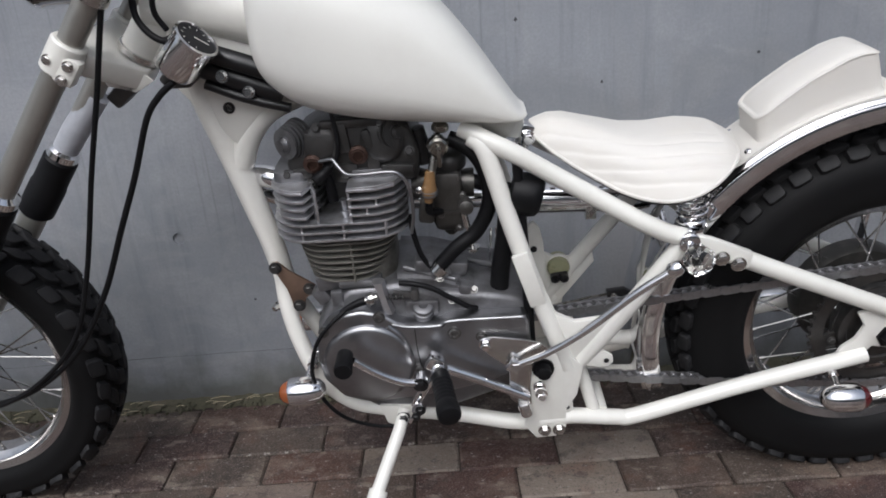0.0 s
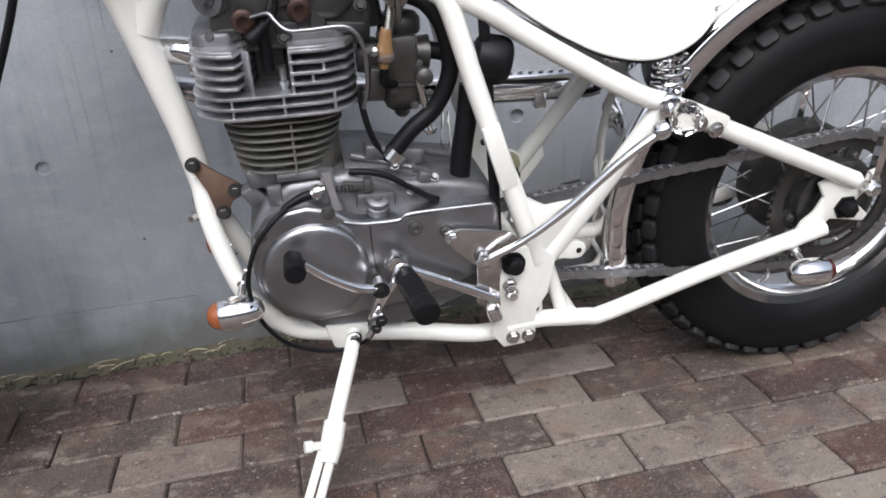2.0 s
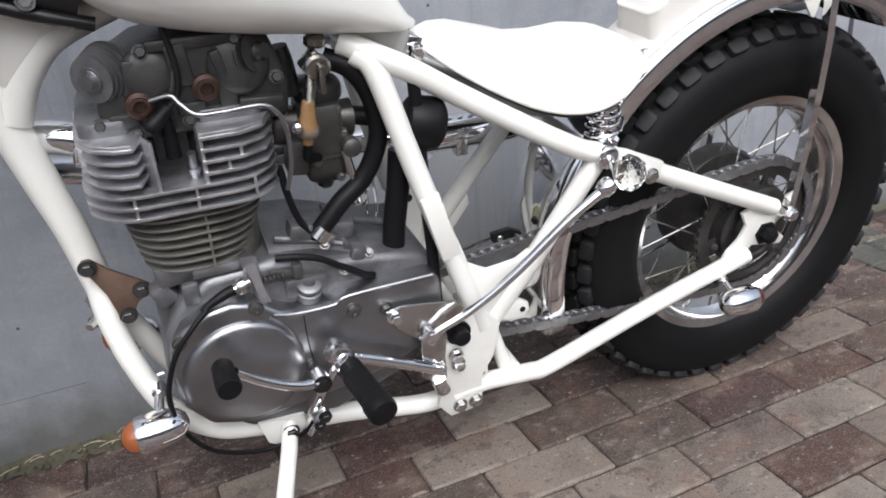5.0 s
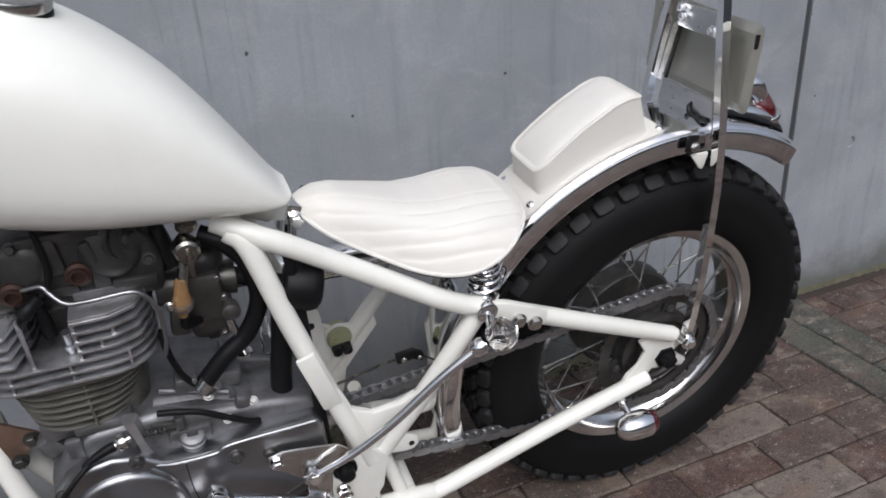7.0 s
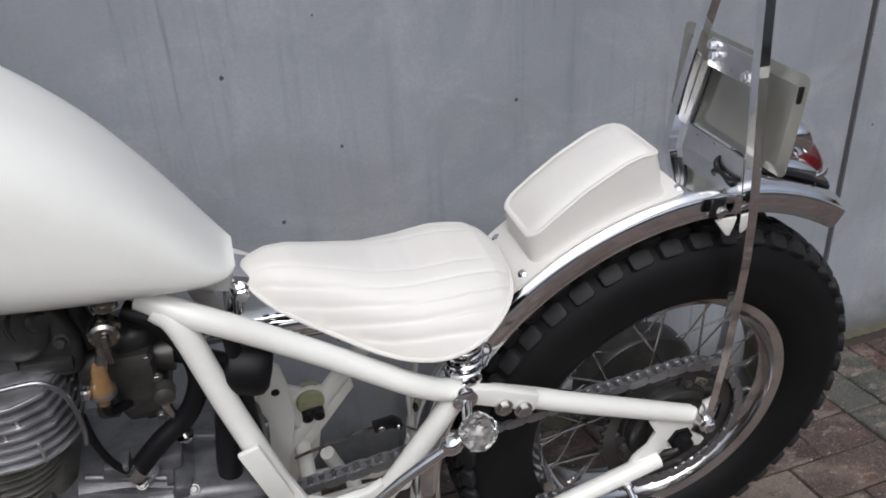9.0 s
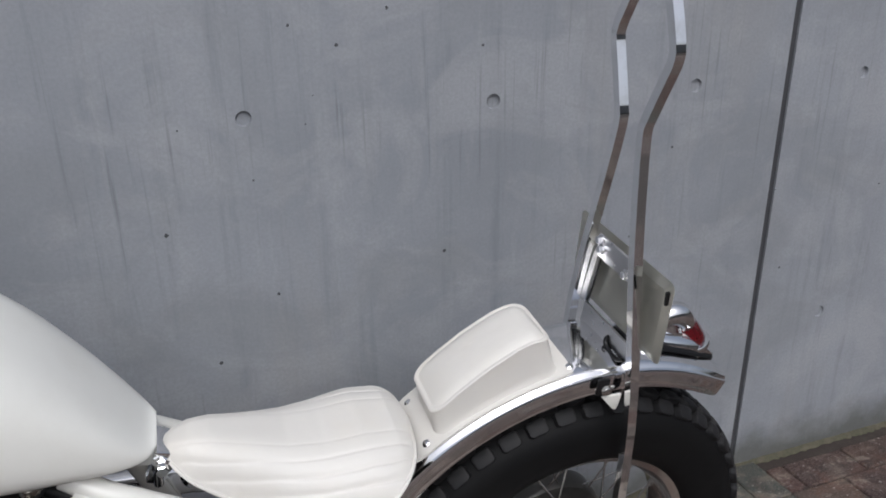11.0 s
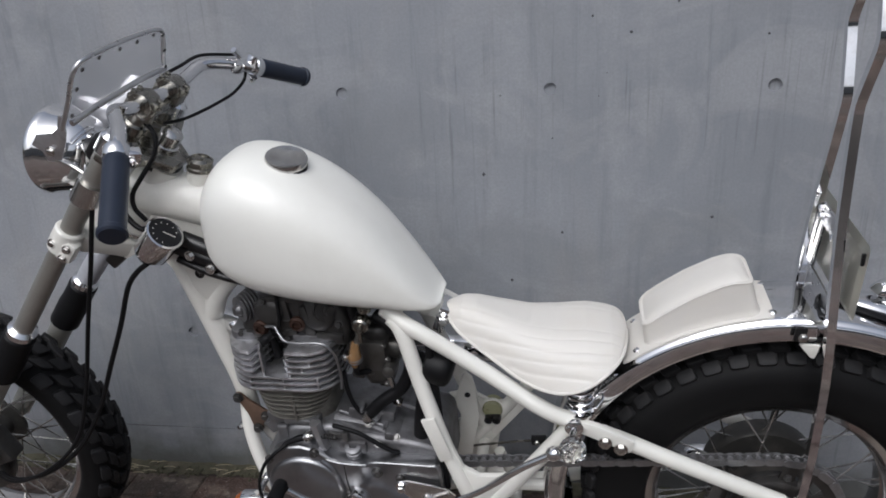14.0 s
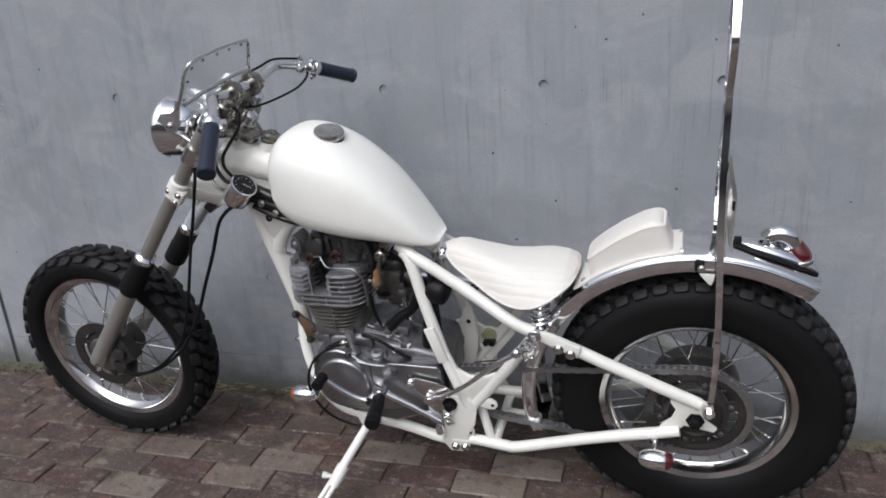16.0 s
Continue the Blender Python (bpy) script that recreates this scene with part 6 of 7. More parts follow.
# -- turn signals --
def signal(at, facing, stem, lens, label):
    at, f = Vector(at), Vector(facing).normalized()
    bm = bmesh.new()
    lathe(bm, [(0, -0.037), (0.01, -0.035), (0.018, -0.027), (0.0225, -0.014), (0.024, 0.002), (0.024, 0.022), (0.0225, 0.025)], at, f, 28)
    tube(bm, [at, at + Vector(stem) * 0.5, at + Vector(stem)], 0.006, 12, 2)
    lathe(bm, [(0.009, 0), (0.009, 0.012)], at + Vector(stem) * 0.75, Vector(stem), 12)
    ob = part("turn_signal", bm, CHROME, BIKE, label)
    bm = bmesh.new()
    lathe(bm, [(0.021, 0.022), (0.0205, 0.028), (0.0175, 0.036), (0.011, 0.042), (0, 0.0445)], at, f, 24)
    part("lens", bm, lens, ob)


for s in (-1, 1):
    signal((-0.973, -0.123, 0.314) if s < 0 else (-0.99, 0.118, 0.304), (-1, 0, -0.06), (0.01, -s * 0.065, 0.02), AMBER, "small chromed bullet turn signal with an amber lens")
    signal((-0.074, s * 0.152, 0.259), (1, 0, -0.03), (0.0, -s * 0.054, 0.018), RED, "small chromed bullet tail signal with a red lens")

bm = bmesh.new()
tube(bm, [(-0.955, -0.04, 0.334), (-0.985, -0.038, 0.33)], 0.003, 10, 1)
lathe(bm, [(0.0, -0.006), (0.005, -0.004), (0.0065, 0.0), (0.005, 0.004), (0.0, 0.006)], (-0.989, -0.038, 0.3295), (-1, 0, -0.1), 14)
part("stud", bm, CHROME, BIKE, "small chromed round-headed stud")

# -- sissy bar, number plate, tail light --
SISSY = [(0.04, 0.106, 0.37), (0.047, 0.103, 0.5), (0.044, 0.099, 0.66), (0.039, 0.085, 0.78), (0.037, 0.06, 0.9), (0.038, 0.04, 1.0), (0.039, 0.028, 1.075), (0.039, 0.032, 1.1), (0.04, 0.056, 1.16),
         (0.04, 0.063, 1.18), (0.04, 0.06, 1.2), (0.041, 0.03, 1.26), (0.041, 0.008, 1.295), (0.041, 0.0, 1.302)]
sissy = bmesh.new()
for s in (-1, 1):
    tube(sissy, sided(SISSY, s), 0.0095, 4, 2, square=True)
sissy = part("sissy_bar", sissy, CHROME, BIKE, "tall chromed square-bar sissy bar", angle=30)
for s in (-1, 1):
    bm = bmesh.new()
    bolt(bm, (0.04, s * 0.112, 0.376), (0, s, 0), 0.01, 0.012)
    lathe(bm, [(0.013, -0.02), (0.013, 0.004)], (0.04, s * 0.112, 0.376), (0, s, 0), 16)
    part("bolt", bm, CHROME, sissy)
    if s > 0:
        continue
    part("fender_clip", plate([(0.002, 0.716), (0.034, 0.716), (0.031, 0.698), (0.028, 0.689), (0.022, 0.691), (0.012, 0.703)], s * 0.078, s * 0.083, 0.0015), FRAME_PAINT, sissy, "small white tab under the fender edge")
    bm = bmesh.new()
    box(bm, (0.002, s * 0.08, 0.734), (0.018, 0.006, 0.026), (0, 4, 0), 0.002)
    clip = part("clip_bracket", bm, BLACK, sissy, "small black clamp on the fender edge")
    part("bolt", bolt(bmesh.new(), (0.006, s * 0.083, 0.729), (0, s, 0.2), 0.006, 0.006), STEEL, clip)
bm = bmesh.new()
outline = [(0.056, 0.786), (0.066, 0.735), (0.069, 0.697), (0.03, 0.685), (-0.03, 0.685), (-0.066, 0.7), (-0.072, 0.735), (-0.062, 0.786)]
loft(bm, [[(0.0455 - 0.02 * (z - 0.738), y, z) for y, z in outline], [(0.0425 - 0.02 * (z - 0.738), y, z) for y, z in outline]])
plate_bracket = part("plate_bracket", bm, SATIN, sissy, "satin steel plate bracket", angle=20)
bm = bmesh.new()
box(bm, (0.042, -0.006, 0.891), (0.004, 0.094, 0.036), (0, -3, 0), 0.0012)
part("cross_strap", bm, SATIN, plate_bracket)
# the black strip stands in for the dark gap between bracket and plate
for ya, yb, w, mat, label in ((0.04, 0.0605, 0.006, BLACK, "black strip for the gap beside the plate"), (0.05, 0.074, 0.012, STEEL, ""), (-0.055, -0.07, 0.011, PLATE_BACK, "pale upright strap")):
    bm = bmesh.new()
    loft(bm, [[(x, y + o, z) for x, o in ((0.049, -w / 2), (0.049, w / 2), (0.046, w / 2), (0.046, -w / 2))] for y, z in ((ya, 0.874), ((ya + yb) / 2, 0.825), (yb, 0.778))])
    part("upright_strap", bm, mat, plate_bracket, label)
# invented wire loop that stands in for a dark hook shape on the bracket
bm = bmesh.new()
tube(bm, [(0.043, -0.018, 0.771, 0.002), (0.04, -0.016, 0.764, 0.0035), (0.038, -0.02, 0.757, 0.0038), (0.037, -0.034, 0.752, 0.0038), (0.037, -0.05, 0.753, 0.0036), (0.042, -0.062, 0.757, 0.003)], n=10)
part("lead", bm, BLACK, plate_bracket, "black loop added for the dark hook shape on the bracket")
for y, z in ((0.027, 0.89), (0.033, 0.902), (-0.039, 0.884), (0.036, 0.74), (-0.035, 0.741)):
    part("bolt", bolt(bmesh.new(), (0.041, y, z), (-1, 0, 0), 0.0058, 0.009), CHROME, plate_bracket)


def sheet(y0, y1, z0, z1, r, bend):
    """A thin pressed sheet with rounded corners and an outer margin that bends back."""
    bm = bmesh.new()
    rings = []
    for inset, back in ((0.0, bend), (0.013, 0.0), (0.02, 0.0)):
        rings.append([(0.054 + back + 0.02 * (z - 0.78), y, z) for y, z in rounded(y0 + inset, y1 - inset, z0 + inset, z1 - inset, max(0.004, r - inset * 0.6), 5)])
    vs = [[bm.verts.new(p) for p in ring] for ring in rings]
    for a, b in zip(vs, vs[1:]):
        for k in range(len(a)):
            bm.faces.new((a[k], a[(k + 1) % len(a)], b[(k + 1) % len(a)], b[k]))
    bm.faces.new(vs[-1])
    bmesh.ops.solidify(bm, geom=bm.faces[:], thickness=0.0015)
    return bm


number_plate = part("number_plate", sheet(-0.115, 0.128, 0.78, 0.906, 0.011, 0.005), PLATE_BACK, sissy, "bare metal back of a number plate", angle=15)
for y in (-0.108, 0.098):
    bm = bmesh.new()
    box(bm, (0.057, y, 0.884), (0.006, 0.004, 0.02), (0, -3, 0), 0.001)
    part("plate_slot", bm, BLACK, number_plate, "dark fixing slot")
tail = bmesh.new()
rings = []
for k in range(25):
    f = k / 24
    x = 0.085 + 0.153 * f
    w = 0.034 * math.sin(math.pi * min(1, 0.1 + f * 0.76)) ** 0.6
    zb = fender_z(x, 0.424)
    h = float(np.interp(f, [0, 0.12, 0.3, 0.5, 0.6, 0.68, 0.78, 0.86, 0.92, 1.0], [0.006, 0.01, 0.014, 0.016, 0.016, 0.016, 0.015, 0.014, 0.012, 0.004]))
    rings.append([(x + h * 0.2 * max(0, math.sin(a)), w * math.cos(a), zb + h * max(-0.06, math.sin(a))) for a in np.linspace(0, 2 * math.pi, 25)[:-1]])
loft(tail, rings)
tail_light = part("tail_light", tail, CHROME, BIKE, "chromed cat-eye tail light housing", angle=60)
bm = bmesh.new()
lathe(bm, [(0.0265, -0.004), (0.0265, 0.006), (0.023, 0.016), (0.0165, 0.029), (0.0105, 0.04), (0.006, 0.047), (0, 0.049)], (0.2, 0, 0.722), (-0.22, 0, 1), 28)
part("lens", bm, RED, tail_light, "dark red glass lens")
bm = bmesh.new()
tube(bm, [(0.137, 0, 0.767, 0.0165), (0.1385, 0, 0.768, 0.018), (0.15, 0, 0.774, 0.0185), (0.165, 0, 0.775, 0.0195), (0.178, 0, 0.768, 0.019), (0.188, 0, 0.755, 0.016), (0.194, 0, 0.74, 0.012)], n=24, steps=5)
rod(bm, (0.15, 0, 0.765), (0.158, 0, 0.735), 0.015, 18, 0.022)
part("lens_hood", bm, CHROME, tail_light, "chromed hood over the lens", angle=60)
bm = bmesh.new()
lathe(bm, [(0.031, -0.004), (0.0325, 0.0), (0.0325, 0.005), (0.031, 0.007), (0.028, 0.007)], (0.2025, 0, 0.717), (-0.22, 0, 1), 28)
part("lens_ring", bm, CHROME, tail_light)
bm = bmesh.new()
bolt(bm, (0.157, -0.033, 0.727), (0.3, -1, 0.4), 0.0035, 0.003)
bolt(bm, (0.197, -0.032, 0.711), (0.3, -1, 0.4), 0.0035, 0.003)
part("screw", bm, STEEL, tail_light)
bm = bmesh.new()
rings = []
for k in range(13):
    f = k / 12
    x = 0.073 + 0.166 * f
    w = 0.043 * math.sin(math.pi * min(1, 0.1 + f * 0.8)) ** 0.6
    zb = fender_z(x, 0.4195)
    rings.append([(x, w * math.cos(a), zb + 0.008 * math.sin(a)) for a in np.linspace(0, 2 * math.pi, 17)[:-1]])
loft(bm, rings)
part("gasket", bm, RUBBER, tail_light, "black rubber gasket")


# -- front fork and bars (fork coordinates) --
LEG_U = (0.06, 0.064)


def fork_tube(v, r0, w0, w1, bm=None):
    bm = bm or bmesh.new()
    return rod(bm, (LEG_U[v > 0], v, w0), (LEG_U[v > 0], v, w1), r0, 28)


for v in (-1, 1):
    leg = bmesh.new()
    lathe(leg, [(0.012, -0.735), (0.0215, -0.72), (0.0235, -0.69), (0.0235, -0.4), (0.026, -0.395), (0.026, -0.36)], (LEG_U[v > 0], v * 0.098, 0), (0, 0, 1), 28)
    box(leg, (0.06, v * 0.09, -0.711), (0.04, 0.03, 0.045), (0, 0, 0), 0.008)
    leg_ob = part("fork_leg", leg, FORK_LEG, BIKE, "grey alloy fork leg", FORK)
    stanchion = bmesh.new()
    fork_tube(v * 0.098, 0.0178, -0.5, 0.235, stanchion)
    part("fork_tube", stanchion, STANCHION, leg_ob, "polished steel fork tube", FORK)
    boot = bmesh.new()
    lathe(boot, [(0.027, -0.395), (0.031, -0.39), (0.031, -0.33), (0.029, -0.325), (0.029, -0.27), (0.025, -0.265)], (LEG_U[v > 0], v * 0.098, 0), (0, 0, 1), 28)
    part("fork_boot", boot, RUBBER, leg_ob, "black rubber fork boot", FORK)
    ring = bmesh.new()
    lathe(ring, [(0.0195, -0.266), (0.027, -0.264), (0.027, -0.252), (0.0195, -0.246)], (LEG_U[v > 0], v * 0.098, 0), (0, 0, 1), 28)
    part("seal_ring", ring, CHROME, leg_ob, "", FORK)
    nut = bmesh.new()
    bolt(nut, (0.062, v * 0.105, -0.712), (0, v, 0), 0.011, 0.014)
    bolt(nut, (0.046, v * 0.105, -0.735), (0, v, 0), 0.006, 0.01)
    part("axle_nut", nut, STEEL, leg_ob, "", FORK)
outline = [(0.076, -0.09), (0.076, 0.09), (0.036, 0.09), (-0.03, 0.03), (-0.03, -0.03), (0.036, -0.09)]
low = slab(outline, -0.018, 0.018, 0.004)
lower_yoke = part("lower_yoke", low, FRAME_PAINT, BIKE, "cream painted lower fork yoke", FORK)
part("torn_gaiter", tube(bmesh.new(), [(0.06, -0.098, -0.262, 0.021), (0.058, -0.098, -0.2, 0.0225), (0.054, -0.1, -0.15, 0.0205), (0.05, -0.098, -0.125, 0.019)], n=20, steps=4), PALE_PLASTIC, lower_yoke, "torn pale plastic gaiter", FORK)
for v in (-1, 1):
    bm = bmesh.new()
    lathe(bm, [(0.0225, -0.025), (0.025, -0.022), (0.0255, 0), (0.025, 0.022), (0.0225, 0.025)], (LEG_U[v > 0], v * 0.098, 0), (0, 0, 1), 28)
    box(bm, (0.048, v * 0.11, -0.008), (0.03, 0.024, 0.042), (0, 0, 0), 0.006)
    part("yoke_clamp", bm, FRAME_PAINT, lower_yoke, "", FORK)
for v in (-1, 1):
    for u, w in ((0.047, 0.002), (0.074, -0.006), (0.047, -0.021)):
        bm = bolt(bmesh.new(), (u, v * (0.122 if u < 0.06 else 0.119), w), (0, v, 0), 0.006, 0.007)
        part("bolt", bm, STEEL, lower_yoke, "", FORK)
part("head_bearing_cup", lathe(bmesh.new(), [(0.02, 0.026), (0.034, 0.022), (0.034, 0.03), (0.028, 0.032)], (0, 0, 0), (0, 0, 1), 28), STEEL, lower_yoke, "", FORK)
bm = bmesh.new()
lathe(bm, [(0.028, 0.166), (0.033, 0.169), (0.033, 0.184), (0.028, 0.187)], (0.008, -0.003, 0), (0, 0, 1), 28)
part("head_bearing_cup", bm, BLACK, lower_yoke, "black dust cap of the head bearing", FORK)
up = slab([(0.074, -0.117), (0.074, 0.117), (0.038, 0.117), (0.012, 0.05), (-0.024, 0.028), (-0.024, -0.028), (0.012, -0.05), (0.038, -0.117)], 0.187, 0.204, 0.004)
upper_yoke = part("upper_yoke", up, AGED, BIKE, "bare alloy upper fork yoke", FORK)
bm = lathe(bmesh.new(), [(0.021, 0.204), (0.021, 0.214), (0.0175, 0.216), (0.0175, 0.226), (0.0195, 0.228), (0.0195, 0.238), (0.014, 0.244), (0.006, 0.246)], (0.016, -0.003, 0), (0, 0, 1), 20)
part("stem_nut", bm, STEEL, upper_yoke, "", FORK)
for v in (-1, 1):
    bm = lathe(bmesh.new(), [(0.021, 0.204), (0.021, 0.236), (0.014, 0.242)], (LEG_U[v > 0], v * 0.098, 0), (0, 0, 1), 24)
    part("fork_cap", bm, CHROME, upper_yoke, "chromed fork cap nut", FORK)
    bm = bmesh.new()
    lathe(bm, [(0.021, 0.204), (0.021, 0.212), (0.0165, 0.215), (0.0165, 0.226), (0.021, 0.23), (0.021, 0.246), (0.017, 0.25), (0.017, 0.266)], (0.062, v * 0.045, 0), (0, 0, 1), 24)
    part("riser", bm, AGED, upper_yoke, "ribbed steel handlebar riser", FORK)
    bm = bmesh.new()
    box(bm, (0.063, v * 0.045, 0.274), (0.05, 0.034, 0.024), (0, 0, 0), 0.005)
    lathe(bm, [(0.0195, -0.017), (0.021, -0.014), (0.021, 0.014), (0.0195, 0.017)], (0.063, v * 0.045, 0.286), (0, 1, 0), 20)
    for du in (-0.019, 0.019):
        for dv in (-0.009, 0.009):
            bolt(bm, (0.063 + du, v * 0.045 + dv, 0.286), (0, 0, 1), 0.0055, 0.016)
    part("bar_clamp", bm, AGED, upper_yoke, "aged alloy handlebar clamp", FORK)
bm = bmesh.new()
box(bm, (0.062, 0, 0.268), (0.036, 0.06, 0.022), (0, 0, 0), 0.005)
part("clamp_bridge", bm, AGED, upper_yoke, "dull steel bridge between the clamps", FORK)
# handlebar, built where it stands in the machine, then turned with the fork
BAR = [(0.063, 0.0, 0.285), (0.063, 0.05, 0.285), (0.065, 0.1, 0.291), (0.065, 0.135, 0.302), (0.054, 0.16, 0.311), (0.03, 0.192, 0.317), (-0.006, 0.244, 0.318), (-0.072, 0.345, 0.302)]
bar = bmesh.new()
for s in (-1, 1):
    tube(bar, sided(BAR[:-2], s) + ([(-0.005, 0.25, 0.315), (-0.068, 0.345, 0.299)] if s > 0 else sided(BAR[-2:], s)), 0.0115, 18, 6)
handlebar = part("handlebar", bar, CHROME, upper_yoke, "chromed narrow handlebar", FORK)
for s in (-1, 1):
    g0, g1 = (V(-0.005, 0.25, 0.315), V(-0.077, 0.36, 0.296)) if s > 0 else (V(-0.006, -0.244, 0.321), V(-0.071, -0.346, 0.314))
    d = g1 - g0
    bm = bmesh.new()
    lathe(bm, [(0.0165, 0.0), (0.0182, 0.004), (0.0178, 0.012), (0.0175, d.length - 0.008), (0.0195, d.length - 0.006), (0.0195, d.length), (0.0165, d.length + 0.003), (0, d.length + 0.003)], g0, d, 24)
    part("grip", bm, GRIP, upper_yoke, "dark blue-black rubber grip", FORK)
    bm = bmesh.new()
    lathe(bm, [(0.017, -0.02), (0.019, -0.018), (0.019, -0.004), (0.016, 0.0)], g0, d, 20)
    if s > 0:
        box(bm, g0 - d.normalized() * 0.016 + V(-0.018, -0.004, 0.004), (0.026, 0.018, 0.02), (0, 20, 40), 0.003)
        bolt(bm, g0 - d.normalized() * 0.016 + V(-0.026, 0.006, 0.004), (0, 1, 0), 0.005, 0.008)
    else:
        box(bm, g0 - d.normalized() * 0.016 + V(0.008, 0, 0.006), (0.03, 0.02, 0.026), (0, 20, -40), 0.005)
        box(bm, g0 - d.normalized() * 0.055 + V(0.0, 0, -0.008), (0.026, 0.022, 0.022), (0, 0, -40), 0.005)
        rod(bm, g0 - d.normalized() * 0.05 + V(0.006, 0, 0.01), g0 - d.normalized() * 0.066 + V(0.01, 0, 0.02), 0.006, 10)
        bolt(bm, g0 - d.normalized() * 0.012 + V(-0.008, 0, -0.02), (0, 0, -1), 0.005, 0.012)
    part("control_clamp", bm, CHROME, upper_yoke, "chromed control clamp", FORK)

# headlight with its chromed shell, and the brow
bm = bmesh.new()
ax = V(0.86, 0, -0.52)
lathe(bm, [(0.012, -0.083), (0.038, -0.077), (0.06, -0.058), (0.0715, -0.029), (0.076, 0.0), (0.079, 0.004), (0.081, 0.014), (0.078, 0.02), (0.0725, 0.02)], (0.168, 0.0, 0.08), ax, 48)
headlight = part("headlight", bm, CHROME, BIKE, "chromed round headlight", FORK)
bm = bmesh.new()
lathe(bm, [(0.0725, 0.019), (0.055, 0.027), (0.027, 0.032), (0, 0.033)], (0.168, 0.0, 0.08), ax, 40)
part("lens", bm, CRYSTAL, headlight, "clear headlight lens", FORK)
bm = bmesh.new()
lathe(bm, [(0, 0.002), (0.044, 0.004), (0.072, 0.017)], (0.168, 0.0, 0.08), ax, 40)
part("reflector", bm, CHROME, headlight, "", FORK)
for v in (-1, 1):
    bm = bmesh.new()
    tube(bm, [(0.15, v * 0.06, 0.1), (0.12, v * 0.075, 0.12), (0.07, v * 0.085, 0.13)], 0.005, 12, 4)
    lathe(bm, [(0.024, -0.022), (0.024, 0.022)], (LEG_U[v > 0], v * 0.098, 0.115), (0, 0, 1), 20)
    part("headlight_bracket", bm, STEEL, headlight, "", FORK)
bm = bmesh.new()
for u, v, w, r in ((0.085, -0.02, 0.17, 0.013), (0.09, 0.03, 0.165, 0.012), (0.08, 0.055, 0.19, 0.009), (0.1, 0.0, 0.19, 0.01)):
    lathe(bm, [(r, -0.02), (r, 0.02), (r * 0.7, 0.026)], (u, v, w), (0.4, 0.2, 1), 12)
part("warning_lamp", bm, CHROME, headlight, "", FORK)
for pts in ([(0.075, 0.04, 0.25), (0.041, 0.051, 0.258), (0.017, 0.06, 0.25), (0.005, 0.07, 0.225), (0.004, 0.08, 0.186), (0.004, 0.08, 0.147), (-0.007, 0.07, 0.116), (-0.03, 0.06, 0.1)],
            [(0.014, -0.238, 0.303), (0.005, -0.228, 0.285), (0.004, -0.2, 0.266), (0.01, -0.165, 0.252), (0.02, -0.11, 0.239), (0.029, -0.065, 0.233), (0.045, -0.03, 0.225)],
            [(0.1, -0.08, 0.27), (0.09, -0.12, 0.29), (0.078, -0.155, 0.312), (0.04, -0.21, 0.327)]):
    bm = bmesh.new()
    tube(bm, pts, 0.0042 if pts[0][0] == 0.075 else 0.003, 10)
    part("cable", bm, RUBBER, upper_yoke, "", FORK)
bm = bmesh.new()
box(bm, (0.095, 0.0, 0.15), (0.05, 0.09, 0.05), (0, 0, 0), 0.012)
part("wiring_bundle", bm, BLACK, headlight, "", FORK)

# fly screen: clear sheet in a bolted steel rim
SC = [(0.13, 0.124, 0.208), (0.137, 0.126, 0.26), (0.147, 0.125, 0.303), (0.147, 0.114, 0.328), (0.146, 0.06, 0.336), (0.148, 0, 0.336), (0.148, -0.06, 0.334), (0.148, -0.112, 0.328), (0.14, -0.122, 0.318),
      (0.122, -0.122, 0.28), (0.112, -0.12, 0.268)]
rim_path = spline(SC, 4)
bm = bmesh.new()
tube(bm, [tuple(p) for p in rim_path], 0.0038, 10, 1)
tube(bm, [(0.121, 0.122, 0.228), (0.122, 0.06, 0.24), (0.12, 0, 0.25), (0.117, -0.06, 0.26), (0.112, -0.12, 0.268)], 0.005, 10, 4)
screen_rim = part("screen_rim", bm, SATIN, BIKE, "thin steel rim of the fly screen", FORK)
bm = bmesh.new()
for dz in (-0.001, 0.001):
    top = [bm.verts.new((p[0] + dz, p[1], p[2])) for p in rim_path]
    centre = bm.verts.new((0.134 + dz, 0, 0.29))
    for a, b in zip(top, top[1:] + top[:1]):
        bm.faces.new((a, b, centre))
screen = part("fly_screen", bm, SCREEN, screen_rim, "clear slightly smoky acrylic sheet", FORK)
screen.visible_shadow = False
for k in range(2, len(rim_path) - 2, 4):
    p = rim_path[k]
    c = V(0.134, 0, 0.29)
    q = Vector(p[:3]) + (c - Vector(p[:3])).normalized() * 0.007
    bm = bolt(bmesh.new(), q + V(-0.004, 0, 0), (-1, 0, 0), 0.0035, 0.004, False)
    part("rim_screw", bm, BLACK, screen_rim, "", FORK)
for v in (-1, 1):
    bm = bmesh.new()
    # a flat strap from the corner of the rim, ending in an ear on the headlight's flank
    ear = [(0.136, 0.228), (0.147, 0.222), (0.149, 0.185), (0.16, 0.16), (0.182, 0.14), (0.182, 0.118), (0.162, 0.118), (0.147, 0.109), (0.128, 0.126), (0.134, 0.16), (0.133, 0.19)]
    bm = plate(ear, v * 0.083 - 0.0018, v * 0.083 + 0.0018, 0.001)
    for vert in bm.verts:
        vert.co.y += v * max(0.0, vert.co.z - 0.16) * 0.55
    part("screen_strut", bm, FIN, screen_rim, "satin alloy strap ending in an ear", FORK)
    bm = bolt(bmesh.new(), (0.15, v * 0.084, 0.128), (0, v, 0), 0.006, 0.006)
    part("bolt", bm, STEEL, screen_rim, "", FORK)

